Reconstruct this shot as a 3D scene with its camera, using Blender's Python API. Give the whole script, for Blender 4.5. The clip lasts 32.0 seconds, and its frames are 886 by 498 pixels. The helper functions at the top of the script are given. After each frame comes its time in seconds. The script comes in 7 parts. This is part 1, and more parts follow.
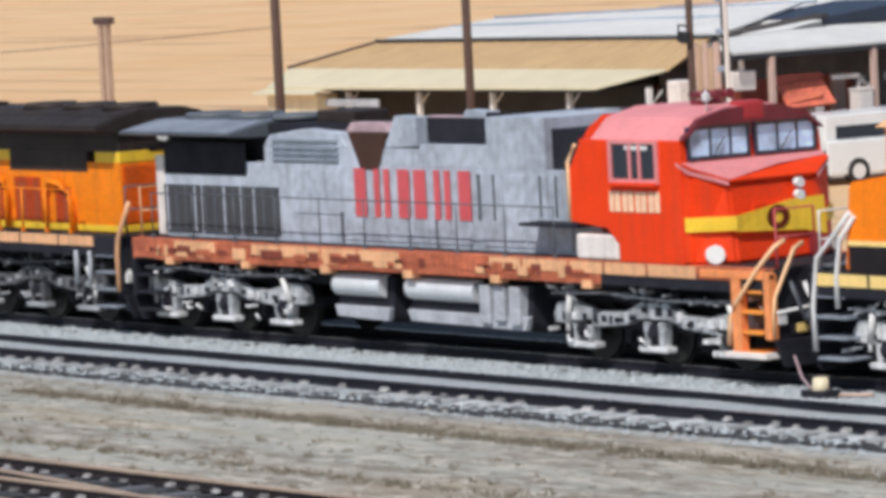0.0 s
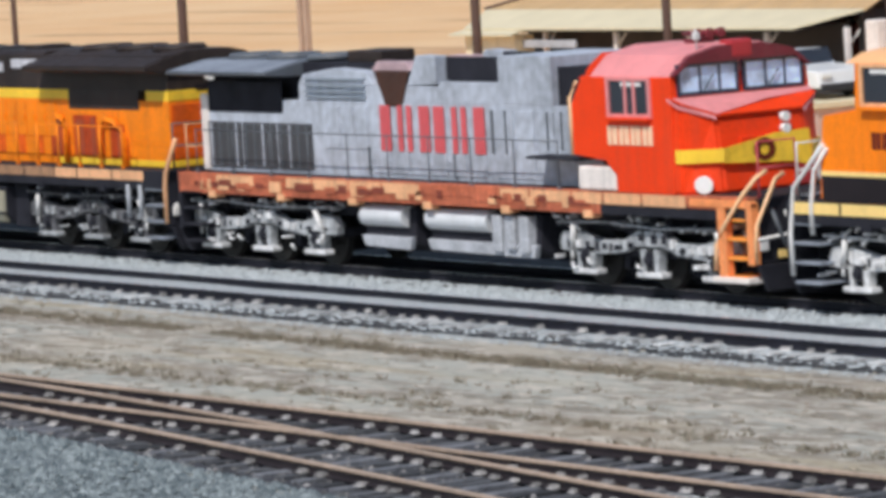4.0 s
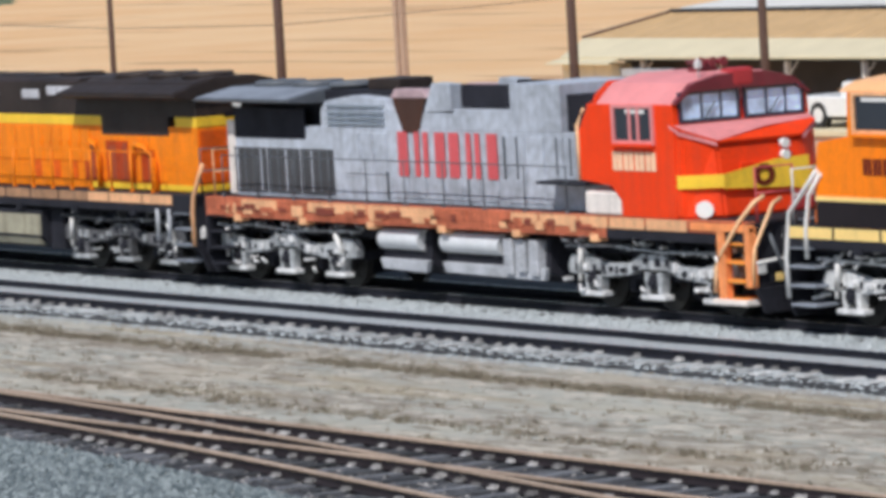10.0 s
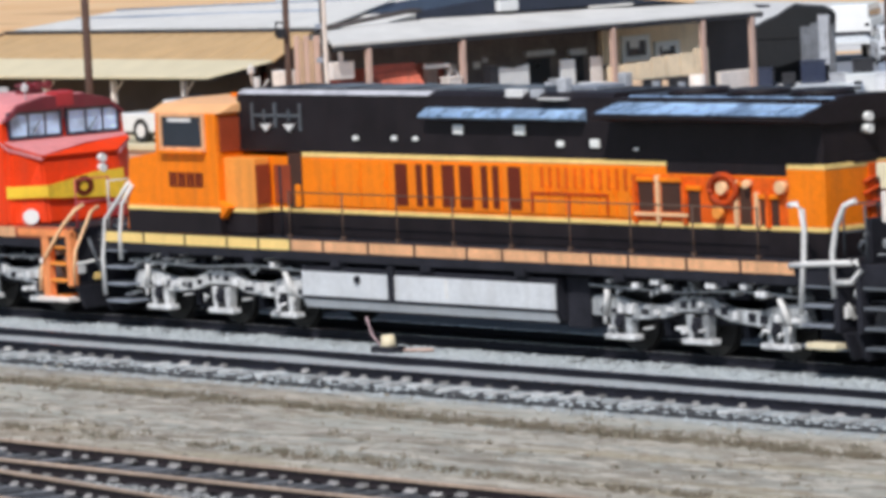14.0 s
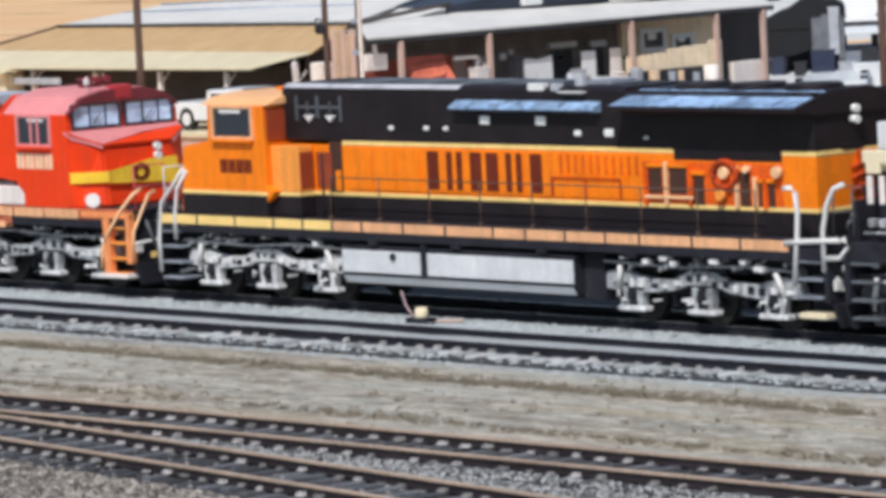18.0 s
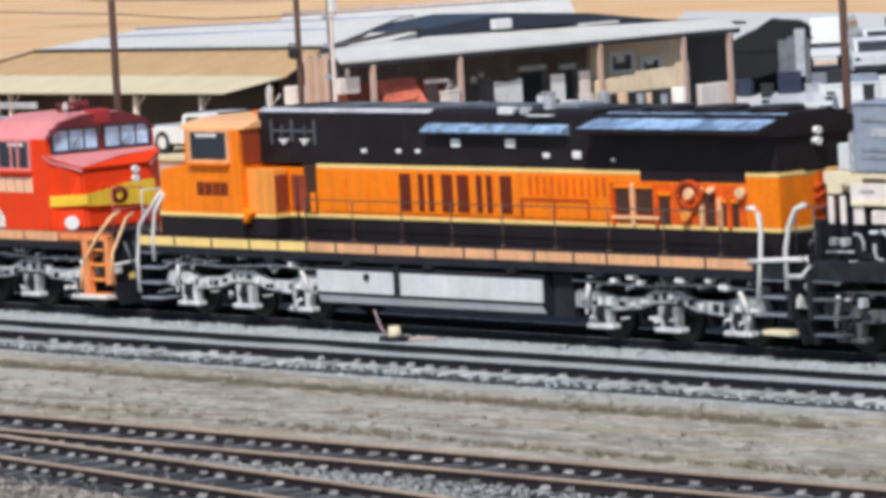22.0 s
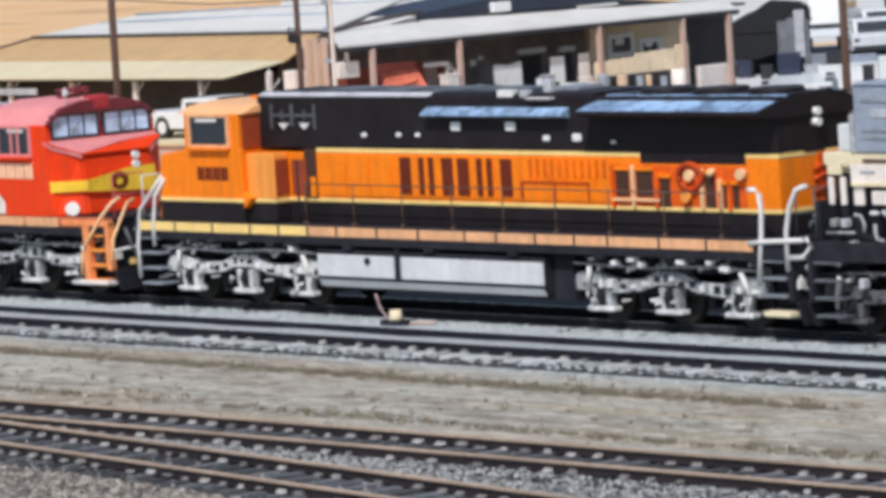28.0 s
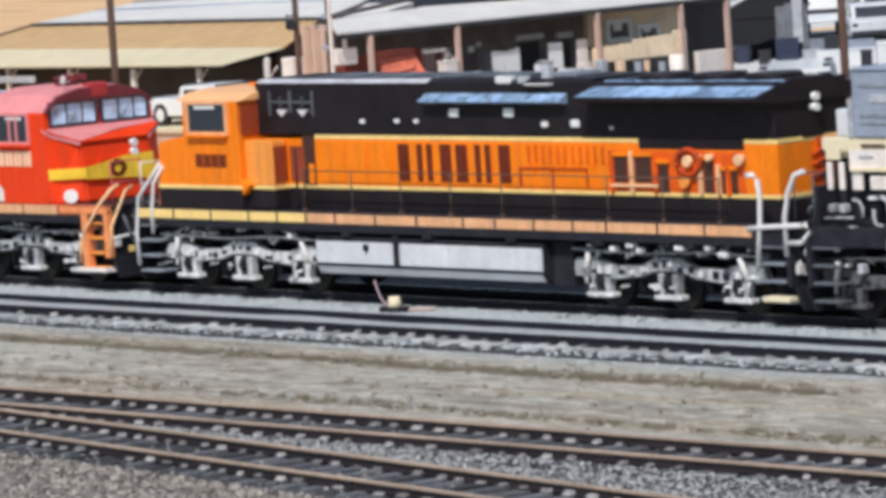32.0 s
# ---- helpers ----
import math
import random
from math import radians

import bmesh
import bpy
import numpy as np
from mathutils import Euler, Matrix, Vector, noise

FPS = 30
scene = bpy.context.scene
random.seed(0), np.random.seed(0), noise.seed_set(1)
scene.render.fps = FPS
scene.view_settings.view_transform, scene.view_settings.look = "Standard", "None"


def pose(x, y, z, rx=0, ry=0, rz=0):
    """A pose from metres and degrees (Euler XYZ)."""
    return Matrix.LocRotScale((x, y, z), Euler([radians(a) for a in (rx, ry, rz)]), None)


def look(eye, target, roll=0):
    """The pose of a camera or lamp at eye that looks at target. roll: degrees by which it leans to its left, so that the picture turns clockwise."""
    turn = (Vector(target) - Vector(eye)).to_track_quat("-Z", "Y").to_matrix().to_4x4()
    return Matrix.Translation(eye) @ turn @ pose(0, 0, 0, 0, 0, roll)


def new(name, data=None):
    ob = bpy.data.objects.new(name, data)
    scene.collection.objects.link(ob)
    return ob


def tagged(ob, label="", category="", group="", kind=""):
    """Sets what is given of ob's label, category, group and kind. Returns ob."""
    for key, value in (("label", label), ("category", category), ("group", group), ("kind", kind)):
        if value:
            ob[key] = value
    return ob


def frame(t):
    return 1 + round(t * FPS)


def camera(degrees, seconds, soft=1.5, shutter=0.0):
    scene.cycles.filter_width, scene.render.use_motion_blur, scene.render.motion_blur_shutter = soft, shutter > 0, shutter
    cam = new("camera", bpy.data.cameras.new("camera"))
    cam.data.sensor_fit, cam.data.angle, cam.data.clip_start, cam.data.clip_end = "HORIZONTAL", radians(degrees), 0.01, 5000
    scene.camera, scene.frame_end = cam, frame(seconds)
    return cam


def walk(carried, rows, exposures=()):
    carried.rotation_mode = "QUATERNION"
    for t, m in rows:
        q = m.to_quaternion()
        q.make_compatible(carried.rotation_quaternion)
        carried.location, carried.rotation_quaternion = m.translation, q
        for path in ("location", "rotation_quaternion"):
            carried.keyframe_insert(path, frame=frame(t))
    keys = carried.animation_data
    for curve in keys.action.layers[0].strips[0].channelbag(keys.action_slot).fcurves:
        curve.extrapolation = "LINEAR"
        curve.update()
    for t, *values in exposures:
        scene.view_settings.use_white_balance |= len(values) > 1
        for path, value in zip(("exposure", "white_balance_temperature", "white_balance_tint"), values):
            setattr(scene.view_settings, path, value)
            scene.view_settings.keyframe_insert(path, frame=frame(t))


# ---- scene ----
# ---- camera: seconds, eye, target, lean ----
LENS = 10.242
PATH = [
    (0, 58.90, -51.45, 8.11, -14.155, 0.698, 1.552, -2.99),
    (0.5, 58.90, -51.45, 8.11, -14.463, 0.255, 1.477, -3.27),
    (1, 58.90, -51.45, 8.11, -15.177, -0.806, 1.235, -3.36),
    (1.5, 58.90, -51.45, 8.11, -15.389, -1.091, 1.426, -3.27),
    (2, 58.90, -51.45, 8.11, -15.680, -1.539, 1.314, -3.20),
    (2.5, 58.90, -51.45, 8.11, -15.739, -1.649, 1.151, -3.17),
    (4.5, 58.90, -51.45, 8.11, -16.290, -2.556, 0.672, -3.47),
    (5, 58.90, -51.45, 8.11, -16.393, -2.676, 0.920, -3.41),
    (5.5, 58.90, -51.45, 8.11, -16.644, -3.057, 0.989, -3.04),
    (6, 58.90, -51.45, 8.11, -17.050, -3.724, 0.801, -3.41),
    (6.5, 58.90, -51.45, 8.11, -16.996, -3.523, 1.606, -3.28),
    (7, 58.90, -51.45, 8.11, -17.142, -3.796, 1.316, -3.48),
    (7.5, 58.90, -51.45, 8.11, -17.303, -3.988, 1.785, -3.40),
    (8, 58.90, -51.45, 8.11, -17.482, -4.207, 2.324, -3.11),
    (8.5, 58.90, -51.45, 8.11, -17.248, -3.899, 1.794, -3.29),
    (9, 58.90, -51.45, 8.11, -17.163, -3.791, 1.588, -3.38),
    (9.5, 58.90, -51.45, 8.11, -17.058, -3.644, 1.436, -3.48),
    (10, 58.90, -51.45, 8.11, -17.134, -3.785, 1.298, -3.32),
    (10.5, 59.46, -51.63, 8.13, -16.335, -3.572, 1.376, -3.36),
    (11, 61.03, -52.52, 8.23, -13.453, -2.473, 1.334, -3.52),
    (11.5, 62.52, -53.41, 8.34, -10.639, -1.443, 1.415, -3.57),
    (12, 64.25, -54.55, 8.47, -7.683, -0.932, 1.410, -3.47),
    (12.5, 65.94, -55.75, 8.61, -4.987, -0.799, 1.550, -2.96),
    (13, 67.51, -56.95, 8.75, -2.084, -0.375, 1.288, -3.03),
    (13.5, 68.36, -57.65, 8.84, -0.694, -0.398, 1.532, -2.79),
    (15.5, 68.45, -57.72, 8.85, -0.623, -0.481, 1.668, -3.25),
    (16, 68.45, -57.72, 8.85, -0.651, -0.521, 1.632, -3.17),
    (16.5, 68.45, -57.72, 8.85, -0.908, -0.854, 1.448, -3.17),
    (17, 73.18, -61.64, 9.30, 3.863, -4.701, 2.034, -3.22),
    (17.5, 75.11, -63.24, 9.49, 5.830, -6.291, 1.966, -3.27),
    (18, 75.08, -63.21, 9.49, 5.711, -6.367, 1.926, -3.01),
    (18.5, 75.04, -63.18, 9.48, 5.601, -6.418, 1.975, -3.10),
    (19, 75.63, -63.67, 9.54, 6.541, -6.468, 2.155, -2.99),
    (19.5, 76.23, -64.17, 9.60, 7.053, -7.057, 2.331, -2.80),
    (20, 76.84, -64.67, 9.66, 7.634, -7.578, 2.540, -3.16),
    (20.5, 76.84, -64.67, 9.66, 7.685, -7.532, 2.412, -3.24),
    (21, 76.84, -64.67, 9.66, 7.956, -7.201, 2.453, -3.20),
    (21.5, 76.84, -64.67, 9.66, 8.126, -6.999, 2.448, -3.23),
    (22, 76.84, -64.67, 9.66, 7.792, -7.399, 2.452, -3.20),
    (22.5, 76.84, -64.67, 9.66, 7.780, -7.401, 2.547, -3.23),
    (23, 76.84, -64.67, 9.66, 7.688, -7.523, 2.463, -3.32),
    (23.5, 76.84, -64.67, 9.66, 7.823, -7.368, 2.400, -3.22),
    (24, 76.84, -64.67, 9.66, 7.842, -7.363, 2.261, -3.42),
    (24.5, 76.84, -64.67, 9.66, 7.797, -7.400, 2.389, -3.44),
    (25, 76.84, -64.67, 9.66, 7.783, -7.418, 2.388, -3.37),
    (25.5, 76.84, -64.67, 9.66, 7.785, -7.409, 2.437, -3.31),
    (27.5, 76.84, -64.67, 9.66, 7.802, -7.414, 2.241, -3.49),
    (28, 76.84, -64.67, 9.66, 7.792, -7.437, 2.153, -3.58),
    (28.5, 76.84, -64.67, 9.66, 8.097, -7.092, 1.999, -3.67),
    (29, 76.84, -64.67, 9.66, 8.025, -7.170, 2.058, -3.66),
    (29.5, 76.84, -64.67, 9.66, 7.992, -7.190, 2.202, -3.70),
    (30, 76.84, -64.67, 9.66, 8.094, -7.073, 2.167, -3.71),
    (30.5, 76.84, -64.67, 9.66, 8.138, -7.050, 1.946, -3.92),
    (31, 76.84, -64.67, 9.66, 8.010, -7.212, 1.880, -4.11),
    (31.5, 76.84, -64.67, 9.66, 7.922, -7.291, 2.075, -3.72),
    (32, 76.84, -64.67, 9.66, 7.814, -7.444, 1.905, -3.76),
]
cam = camera(LENS, 32.0, soft=4.2)
walk(cam, [(t, look((x, y, z), (a, b, c), r)) for t, x, y, z, a, b, c, r in PATH])

# ---- daylight: a high sun from the camera's side ----
SUN_AZ, SUN_EL = 150.0, 51.0            # degrees clockwise from +y, and above the ground
world = bpy.data.worlds.new("daylight")
scene.world = world
world.use_nodes = True
wn = world.node_tree
sky = wn.nodes.new("ShaderNodeTexSky")
sky.sky_type, sky.sun_disc = "NISHITA", False
sky.sun_elevation, sky.sun_rotation = radians(SUN_EL), radians(SUN_AZ)
wn.nodes["Background"].inputs["Strength"].default_value = 0.13
wn.links.new(sky.outputs["Color"], wn.nodes["Background"].inputs["Color"])
sun_data = bpy.data.lights.new("sun", "SUN")
sun_data.energy, sun_data.angle, sun_data.color = 4.2, radians(0.5), (1.0, 0.985, 0.96)
sun = new("sun", sun_data)
to_sun = Vector((math.sin(radians(SUN_AZ)) * math.cos(radians(SUN_EL)), math.cos(radians(SUN_AZ)) * math.cos(radians(SUN_EL)), math.sin(radians(SUN_EL))))
sun.matrix_world = look(to_sun * 200, (0, 0, 0))
scene.view_settings.exposure = -0.28


# ---- materials ----
def mat(name, color, rough=0.5, metal=0.0, vary=0.18, size=1.2, grain=14.0, bump=0.0, streak=0.0, spec=0.5, dirt=(0.09, 0.075, 0.06), per_piece=0.0, coat=0.0):
    """A paint, metal, wood or earth: two scales of noise in colour and roughness, running streaks of dirt, relief."""
    m = bpy.data.materials.new(name)
    m.use_nodes = True
    n, link = m.node_tree.nodes, m.node_tree.links.new
    b = n["Principled BSDF"]
    co = n.new("ShaderNodeTexCoord").outputs["Object"]
    big, fine = n.new("ShaderNodeTexNoise"), n.new("ShaderNodeTexNoise")
    for t, s, d in ((big, size, 4.0), (fine, grain, 3.0)):
        t.inputs["Scale"].default_value, t.inputs["Detail"].default_value = s, d
        link(co, t.inputs["Vector"])
    both = n.new("ShaderNodeMath")
    both.operation = "ADD"
    link(big.outputs["Fac"], both.inputs[0])
    link(fine.outputs["Fac"], both.inputs[1])
    span = n.new("ShaderNodeMapRange")
    span.inputs["From Min"].default_value, span.inputs["From Max"].default_value = 0.7, 1.3
    span.inputs["To Min"].default_value, span.inputs["To Max"].default_value = 1 - vary, 1 + vary
    link(both.outputs[0], span.inputs["Value"])
    value = span.outputs["Result"]
    if per_piece:
        info, piece, times = n.new("ShaderNodeObjectInfo"), n.new("ShaderNodeMapRange"), n.new("ShaderNodeMath")
        piece.inputs["To Min"].default_value, piece.inputs["To Max"].default_value = 1 - per_piece, 1 + per_piece
        times.operation = "MULTIPLY"
        link(info.outputs["Random"], piece.inputs["Value"])
        link(piece.outputs["Result"], times.inputs[0])
        link(value, times.inputs[1])
        value = times.outputs[0]
    hsv = n.new("ShaderNodeHueSaturation")
    hsv.inputs["Color"].default_value = (*color, 1)
    link(value, hsv.inputs["Value"])
    out = hsv.outputs["Color"]
    if streak:
        mapping = n.new("ShaderNodeMapping")
        mapping.inputs["Scale"].default_value = (3.1, 3.1, 0.35)
        link(co, mapping.inputs["Vector"])
        run = n.new("ShaderNodeTexNoise")
        run.inputs["Scale"].default_value, run.inputs["Detail"].default_value = 1.7, 5.0
        link(mapping.outputs["Vector"], run.inputs["Vector"])
        amount = n.new("ShaderNodeMapRange")
        amount.inputs["From Min"].default_value, amount.inputs["From Max"].default_value = 0.48, 0.75
        amount.inputs["To Max"].default_value = streak
        link(run.outputs["Fac"], amount.inputs["Value"])
        mix = n.new("ShaderNodeMix")
        mix.data_type = "RGBA"
        mix.inputs[7].default_value = (*dirt, 1)
        link(amount.outputs["Result"], mix.inputs[0])
        link(out, mix.inputs[6])
        out = mix.outputs[2]
    link(out, b.inputs["Base Color"])
    rr = n.new("ShaderNodeMapRange")
    rr.inputs["From Min"].default_value, rr.inputs["From Max"].default_value = 0.3, 0.7
    rr.inputs["To Min"].default_value, rr.inputs["To Max"].default_value = max(0.04, rough - 0.12), min(1.0, rough + 0.12)
    link(fine.outputs["Fac"], rr.inputs["Value"])
    link(rr.outputs["Result"], b.inputs["Roughness"])
    b.inputs["Metallic"].default_value = metal
    b.inputs["Coat Weight"].default_value = coat
    b.inputs["Specular IOR Level"].default_value = spec
    if bump:
        bp = n.new("ShaderNodeBump")
        bp.inputs["Strength"].default_value, bp.inputs["Distance"].default_value = 0.8, bump
        link(both.outputs[0], bp.inputs["Height"])
        link(bp.outputs["Normal"], b.inputs["Normal"])
    return m


M_ORANGE = mat("orange_paint", (0.95, 0.225, 0.006), 0.5, vary=0.12, streak=0.2, spec=0.22)
# Paler than the cab's orange to imitate sun on the roof.
M_CABTOP = mat("orange_roof_painted_sunlight", (0.90, 0.47, 0.21), 0.5, vary=0.1, streak=0.1)
M_ORANGE2 = mat("faded_orange_paint", (0.92, 0.235, 0.008), 0.55, vary=0.16, streak=0.28, spec=0.2)
M_YELLOW = mat("yellow_paint", (0.92, 0.58, 0.045), 0.5, vary=0.12, streak=0.15, spec=0.3)
M_CREAM = mat("cream_paint", (0.82, 0.70, 0.48), 0.5, vary=0.1, streak=0.2)
M_STRIPE = mat("yellow_cream_stripe", (0.94, 0.66, 0.24), 0.5, vary=0.1, streak=0.15, spec=0.3)
M_PAD = mat("worn_bright_casting", (0.72, 0.71, 0.71), 0.55, vary=0.3, size=5.0, streak=0.35, dirt=(0.12, 0.12, 0.125))
# The blue of this roof metal is a painted sky reflection.
M_SKYSHEEN = mat("roof_metal_painted_sky_sheen", (0.42, 0.60, 0.84), 0.34, metal=0.35, vary=0.5, size=0.6, grain=2.5, streak=0.8, dirt=(0.03, 0.045, 0.12))
M_DEEP = mat("opening_shade_brown", (0.06, 0.022, 0.012), 0.7, vary=0.2)
M_GREEN = mat("dark_green_paint", (0.018, 0.014, 0.0165), 0.5, vary=0.35, streak=0.2, spec=0.14, dirt=(0.035, 0.026, 0.024))
M_RED = mat("red_paint", (0.86, 0.052, 0.006), 0.5, vary=0.12, streak=0.16, spec=0.2)
M_DUSTROOF = mat("dusty_brown_black_roof", (0.032, 0.022, 0.019), 0.6, vary=0.5, size=0.8, streak=0.3, spec=0.3, dirt=(0.07, 0.05, 0.042))
M_BROW = mat("dark_maroon_paint", (0.17, 0.018, 0.028), 0.5, vary=0.3, streak=0.2)
M_PINK = mat("pinkish_red_roof", (0.74, 0.26, 0.26), 0.55, vary=0.12, streak=0.12)
M_REDLET = mat("faded_red_lettering", (0.66, 0.10, 0.11), 0.55, vary=0.15)
M_MAROON = mat("maroon_paint_and_nose_shade", (0.42, 0.03, 0.035), 0.5, vary=0.15)
M_BLACKLET = mat("dark_lettering", (0.15, 0.026, 0.013), 0.6, vary=0.2, spec=0.12)
M_SILVER = mat("silver_paint", (0.49, 0.52, 0.585), 0.45, metal=0.15, vary=0.3, size=0.7, grain=5.0, streak=0.45, dirt=(0.26, 0.27, 0.30))
M_GREYTOP = mat("grey_roof_paint", (0.10, 0.11, 0.125), 0.5, vary=0.3, streak=0.3)
M_SILL = mat("rusty_red_sill", (0.48, 0.13, 0.065), 0.6, vary=0.45, size=1.6, streak=0.6, spec=0.25, dirt=(0.10, 0.025, 0.02))
M_TRUCKDIM = mat("grimy_truck_steel", (0.11, 0.108, 0.115), 0.65, vary=0.5, size=3.0, streak=0.7, dirt=(0.02, 0.02, 0.02))
M_TRUCKMID = mat("grey_truck_steel", (0.40, 0.41, 0.42), 0.65, vary=0.5, size=3.0, streak=0.75, dirt=(0.03, 0.03, 0.035))
M_DUSTY = mat("dusty_olive_tank", (0.36, 0.33, 0.24), 0.7, vary=0.25, streak=0.5, dirt=(0.10, 0.08, 0.05))
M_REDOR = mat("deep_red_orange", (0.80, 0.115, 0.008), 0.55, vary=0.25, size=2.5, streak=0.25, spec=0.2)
# Darker copy of the red-orange; on the vents it stands in for shade.
M_REDOR2 = mat("red_orange_edge_and_shade", (0.52, 0.06, 0.008), 0.6, vary=0.3, size=2.5, streak=0.3, spec=0.2)
M_PIPE = mat("pale_peach_pipe", (0.92, 0.56, 0.30), 0.5, vary=0.15, streak=0.2)
M_LOUVER = mat("blue_grey_louver", (0.27, 0.31, 0.36), 0.5, vary=0.3)
M_MAUVE = mat("mauve_paint", (0.52, 0.36, 0.38), 0.55, vary=0.25, streak=0.3)
M_PEACH = mat("dusty_orange_stripe", (0.82, 0.43, 0.22), 0.55, vary=0.2, streak=0.35)
M_STEPOR = mat("orange_step_paint", (0.90, 0.30, 0.10), 0.55, vary=0.2, size=3.0, streak=0.3)
M_DIMSTRIPE = mat("grimy_brown_peach_stripe", (0.36, 0.19, 0.10), 0.6, vary=0.5, size=2.0, streak=0.5)
M_NUMBER = mat("pale_peach_lettering", (0.95, 0.62, 0.40), 0.5, vary=0.15)
M_TANK = mat("grey_tank_paint", (0.66, 0.67, 0.69), 0.45, vary=0.12, streak=0.22, dirt=(0.3, 0.28, 0.26))
M_TRUCK = mat("dusty_truck_steel", (0.64, 0.635, 0.63), 0.6, vary=0.3, size=3.0, streak=0.45, dirt=(0.10, 0.10, 0.11))
M_HOODTOP = mat("pale_hood_roof", (0.56, 0.55, 0.58), 0.5, vary=0.35, size=0.9, streak=0.4, dirt=(0.05, 0.055, 0.07))
M_GREYMID = mat("weathered_grey_roof", (0.24, 0.26, 0.30), 0.5, vary=0.35, size=1.0, streak=0.4, dirt=(0.05, 0.055, 0.07))
M_RUST = mat("dark_rust", (0.22, 0.045, 0.025), 0.7, vary=0.3)
M_DARK = mat("dark_underframe", (0.023, 0.023, 0.030), 0.75, vary=0.4, size=2.0, spec=0.15)
M_WHEEL = mat("wheel_steel", (0.028, 0.026, 0.025), 0.55, metal=0.5, vary=0.3)
M_BRIGHT = mat("white_handrail", (0.72, 0.70, 0.68), 0.5, vary=0.12)
M_LAMPW = mat("white_lens", (0.85, 0.85, 0.82), 0.2, vary=0.05)
M_BLACK = mat("black_rubber", (0.012, 0.012, 0.012), 0.6)
M_GRILLE = mat("grille_mesh", (0.06, 0.06, 0.065), 0.6, vary=0.3, grain=40)
M_CABINET = mat("light_orange_paint", (0.92, 0.33, 0.06), 0.5, vary=0.12, streak=0.2, spec=0.25)
# Door red, also painted on as shade at vents and rear faces.
M_DOORRED = mat("red_door_and_painted_shade", (0.33, 0.055, 0.018), 0.55, vary=0.2)
M_GLASS = mat("dark_window_glass", (0.03, 0.035, 0.045), 0.06, vary=0.1, coat=0.3)
# Windshield glass with the reflected sky painted in as its base colour.
M_SKYGLASS = mat("windshield_glass_painted_sky", (0.56, 0.74, 0.97), 0.15, vary=0.6, size=1.6, grain=3.0, coat=0.5)
M_RAIL = mat("rusty_rail", (0.023, 0.0175, 0.020), 0.65, vary=0.4, spec=0.25)
M_RAILNAVY = mat("navy_black_rail", (0.017, 0.017, 0.024), 0.6, vary=0.4, spec=0.2)
M_SHINE = mat("polished_railhead", (0.50, 0.49, 0.50), 0.28, metal=0.85, vary=0.12)
M_TIE = mat("weathered_timber", (0.055, 0.042, 0.034), 0.85, vary=0.35, grain=22, bump=0.01, per_piece=0.35)
# Rust colour made pale to stand in for the head's sunlit side.
M_RAILTOP = mat("rust_railhead_painted_shine", (0.43, 0.32, 0.24), 0.55, vary=0.3, size=0.4)
M_BEDPALE = mat("pale_ballast_fill", (0.46, 0.49, 0.50), 0.9, vary=0.25, size=1.5, grain=18, bump=0.03)
M_CRIB = mat("crib_dirt_painted_shade", (0.04, 0.041, 0.045), 0.95, vary=0.5, size=3.0, grain=20, bump=0.03)
M_CRIB2 = mat("dark_yard_dirt", (0.042, 0.042, 0.050), 0.95, vary=0.5, size=3.0, grain=20, bump=0.03)
M_TIEYARD = mat("greyed_yard_timber", (0.094, 0.096, 0.104), 0.85, vary=0.6, size=2.5, grain=22, bump=0.01, per_piece=0.75)
M_TIEPALE = mat("pale_weathered_timber", (0.46, 0.465, 0.46), 0.85, vary=0.35, grain=22, bump=0.01, per_piece=0.45)
M_CLIP = mat("dusty_tie_plate", (0.42, 0.40, 0.385), 0.8, vary=0.4, size=3.0, per_piece=0.5)
M_POLE = mat("pole_timber", (0.12, 0.070, 0.055), 0.85, vary=0.25, grain=18)
M_TWIN = mat("tan_brown_post", (0.50, 0.33, 0.23), 0.8, vary=0.2, grain=16)
M_WIRE = mat("wire", (0.26, 0.17, 0.12), 0.6)
M_WHITEROOF = mat("white_metal_roof", (0.69, 0.665, 0.625), 0.7, vary=0.12, streak=0.22, dirt=(0.5, 0.45, 0.4))
M_TANROOF = mat("tan_metal_roof", (0.54, 0.35, 0.17), 0.6, vary=0.12, streak=0.1)
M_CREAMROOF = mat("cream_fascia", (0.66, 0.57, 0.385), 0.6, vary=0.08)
M_TRIM = mat("dark_trim", (0.022, 0.022, 0.027), 0.6, vary=0.2)
M_TENT = mat("black_canvas", (0.008, 0.009, 0.011), 0.85, vary=0.3)
M_BLUEROOF = mat("slate_blue_roof", (0.022, 0.029, 0.05), 0.5, vary=0.2)
# Shade under the roofs is put into these two dark colours.
M_SHADE = mat("dark_brown_shade", (0.06, 0.05, 0.048), 0.8, vary=0.25)
M_SHADE2 = mat("brown_grey_wall_shade", (0.17, 0.14, 0.13), 0.8, vary=0.35, size=1.5, streak=0.3)
M_WALL = mat("tan_stucco_wall", (0.90, 0.72, 0.50), 0.8, vary=0.12, streak=0.15)
M_POST = mat("pinkish_post", (0.58, 0.40, 0.33), 0.7, vary=0.12)
M_BRICK = mat("brick_red_wall", (0.40, 0.09, 0.06), 0.75, vary=0.25)
M_WHITE = mat("white_enamel", (0.80, 0.80, 0.79), 0.35, vary=0.06, coat=0.3)
M_REDCAR = mat("red_enamel", (0.74, 0.20, 0.12), 0.35, vary=0.1, coat=0.4)
M_NAVY = mat("navy_enamel", (0.02, 0.028, 0.06), 0.35, vary=0.15, coat=0.4)
M_GREYBLUE = mat("grey_blue_panel", (0.30, 0.34, 0.42), 0.5, vary=0.15, streak=0.15)
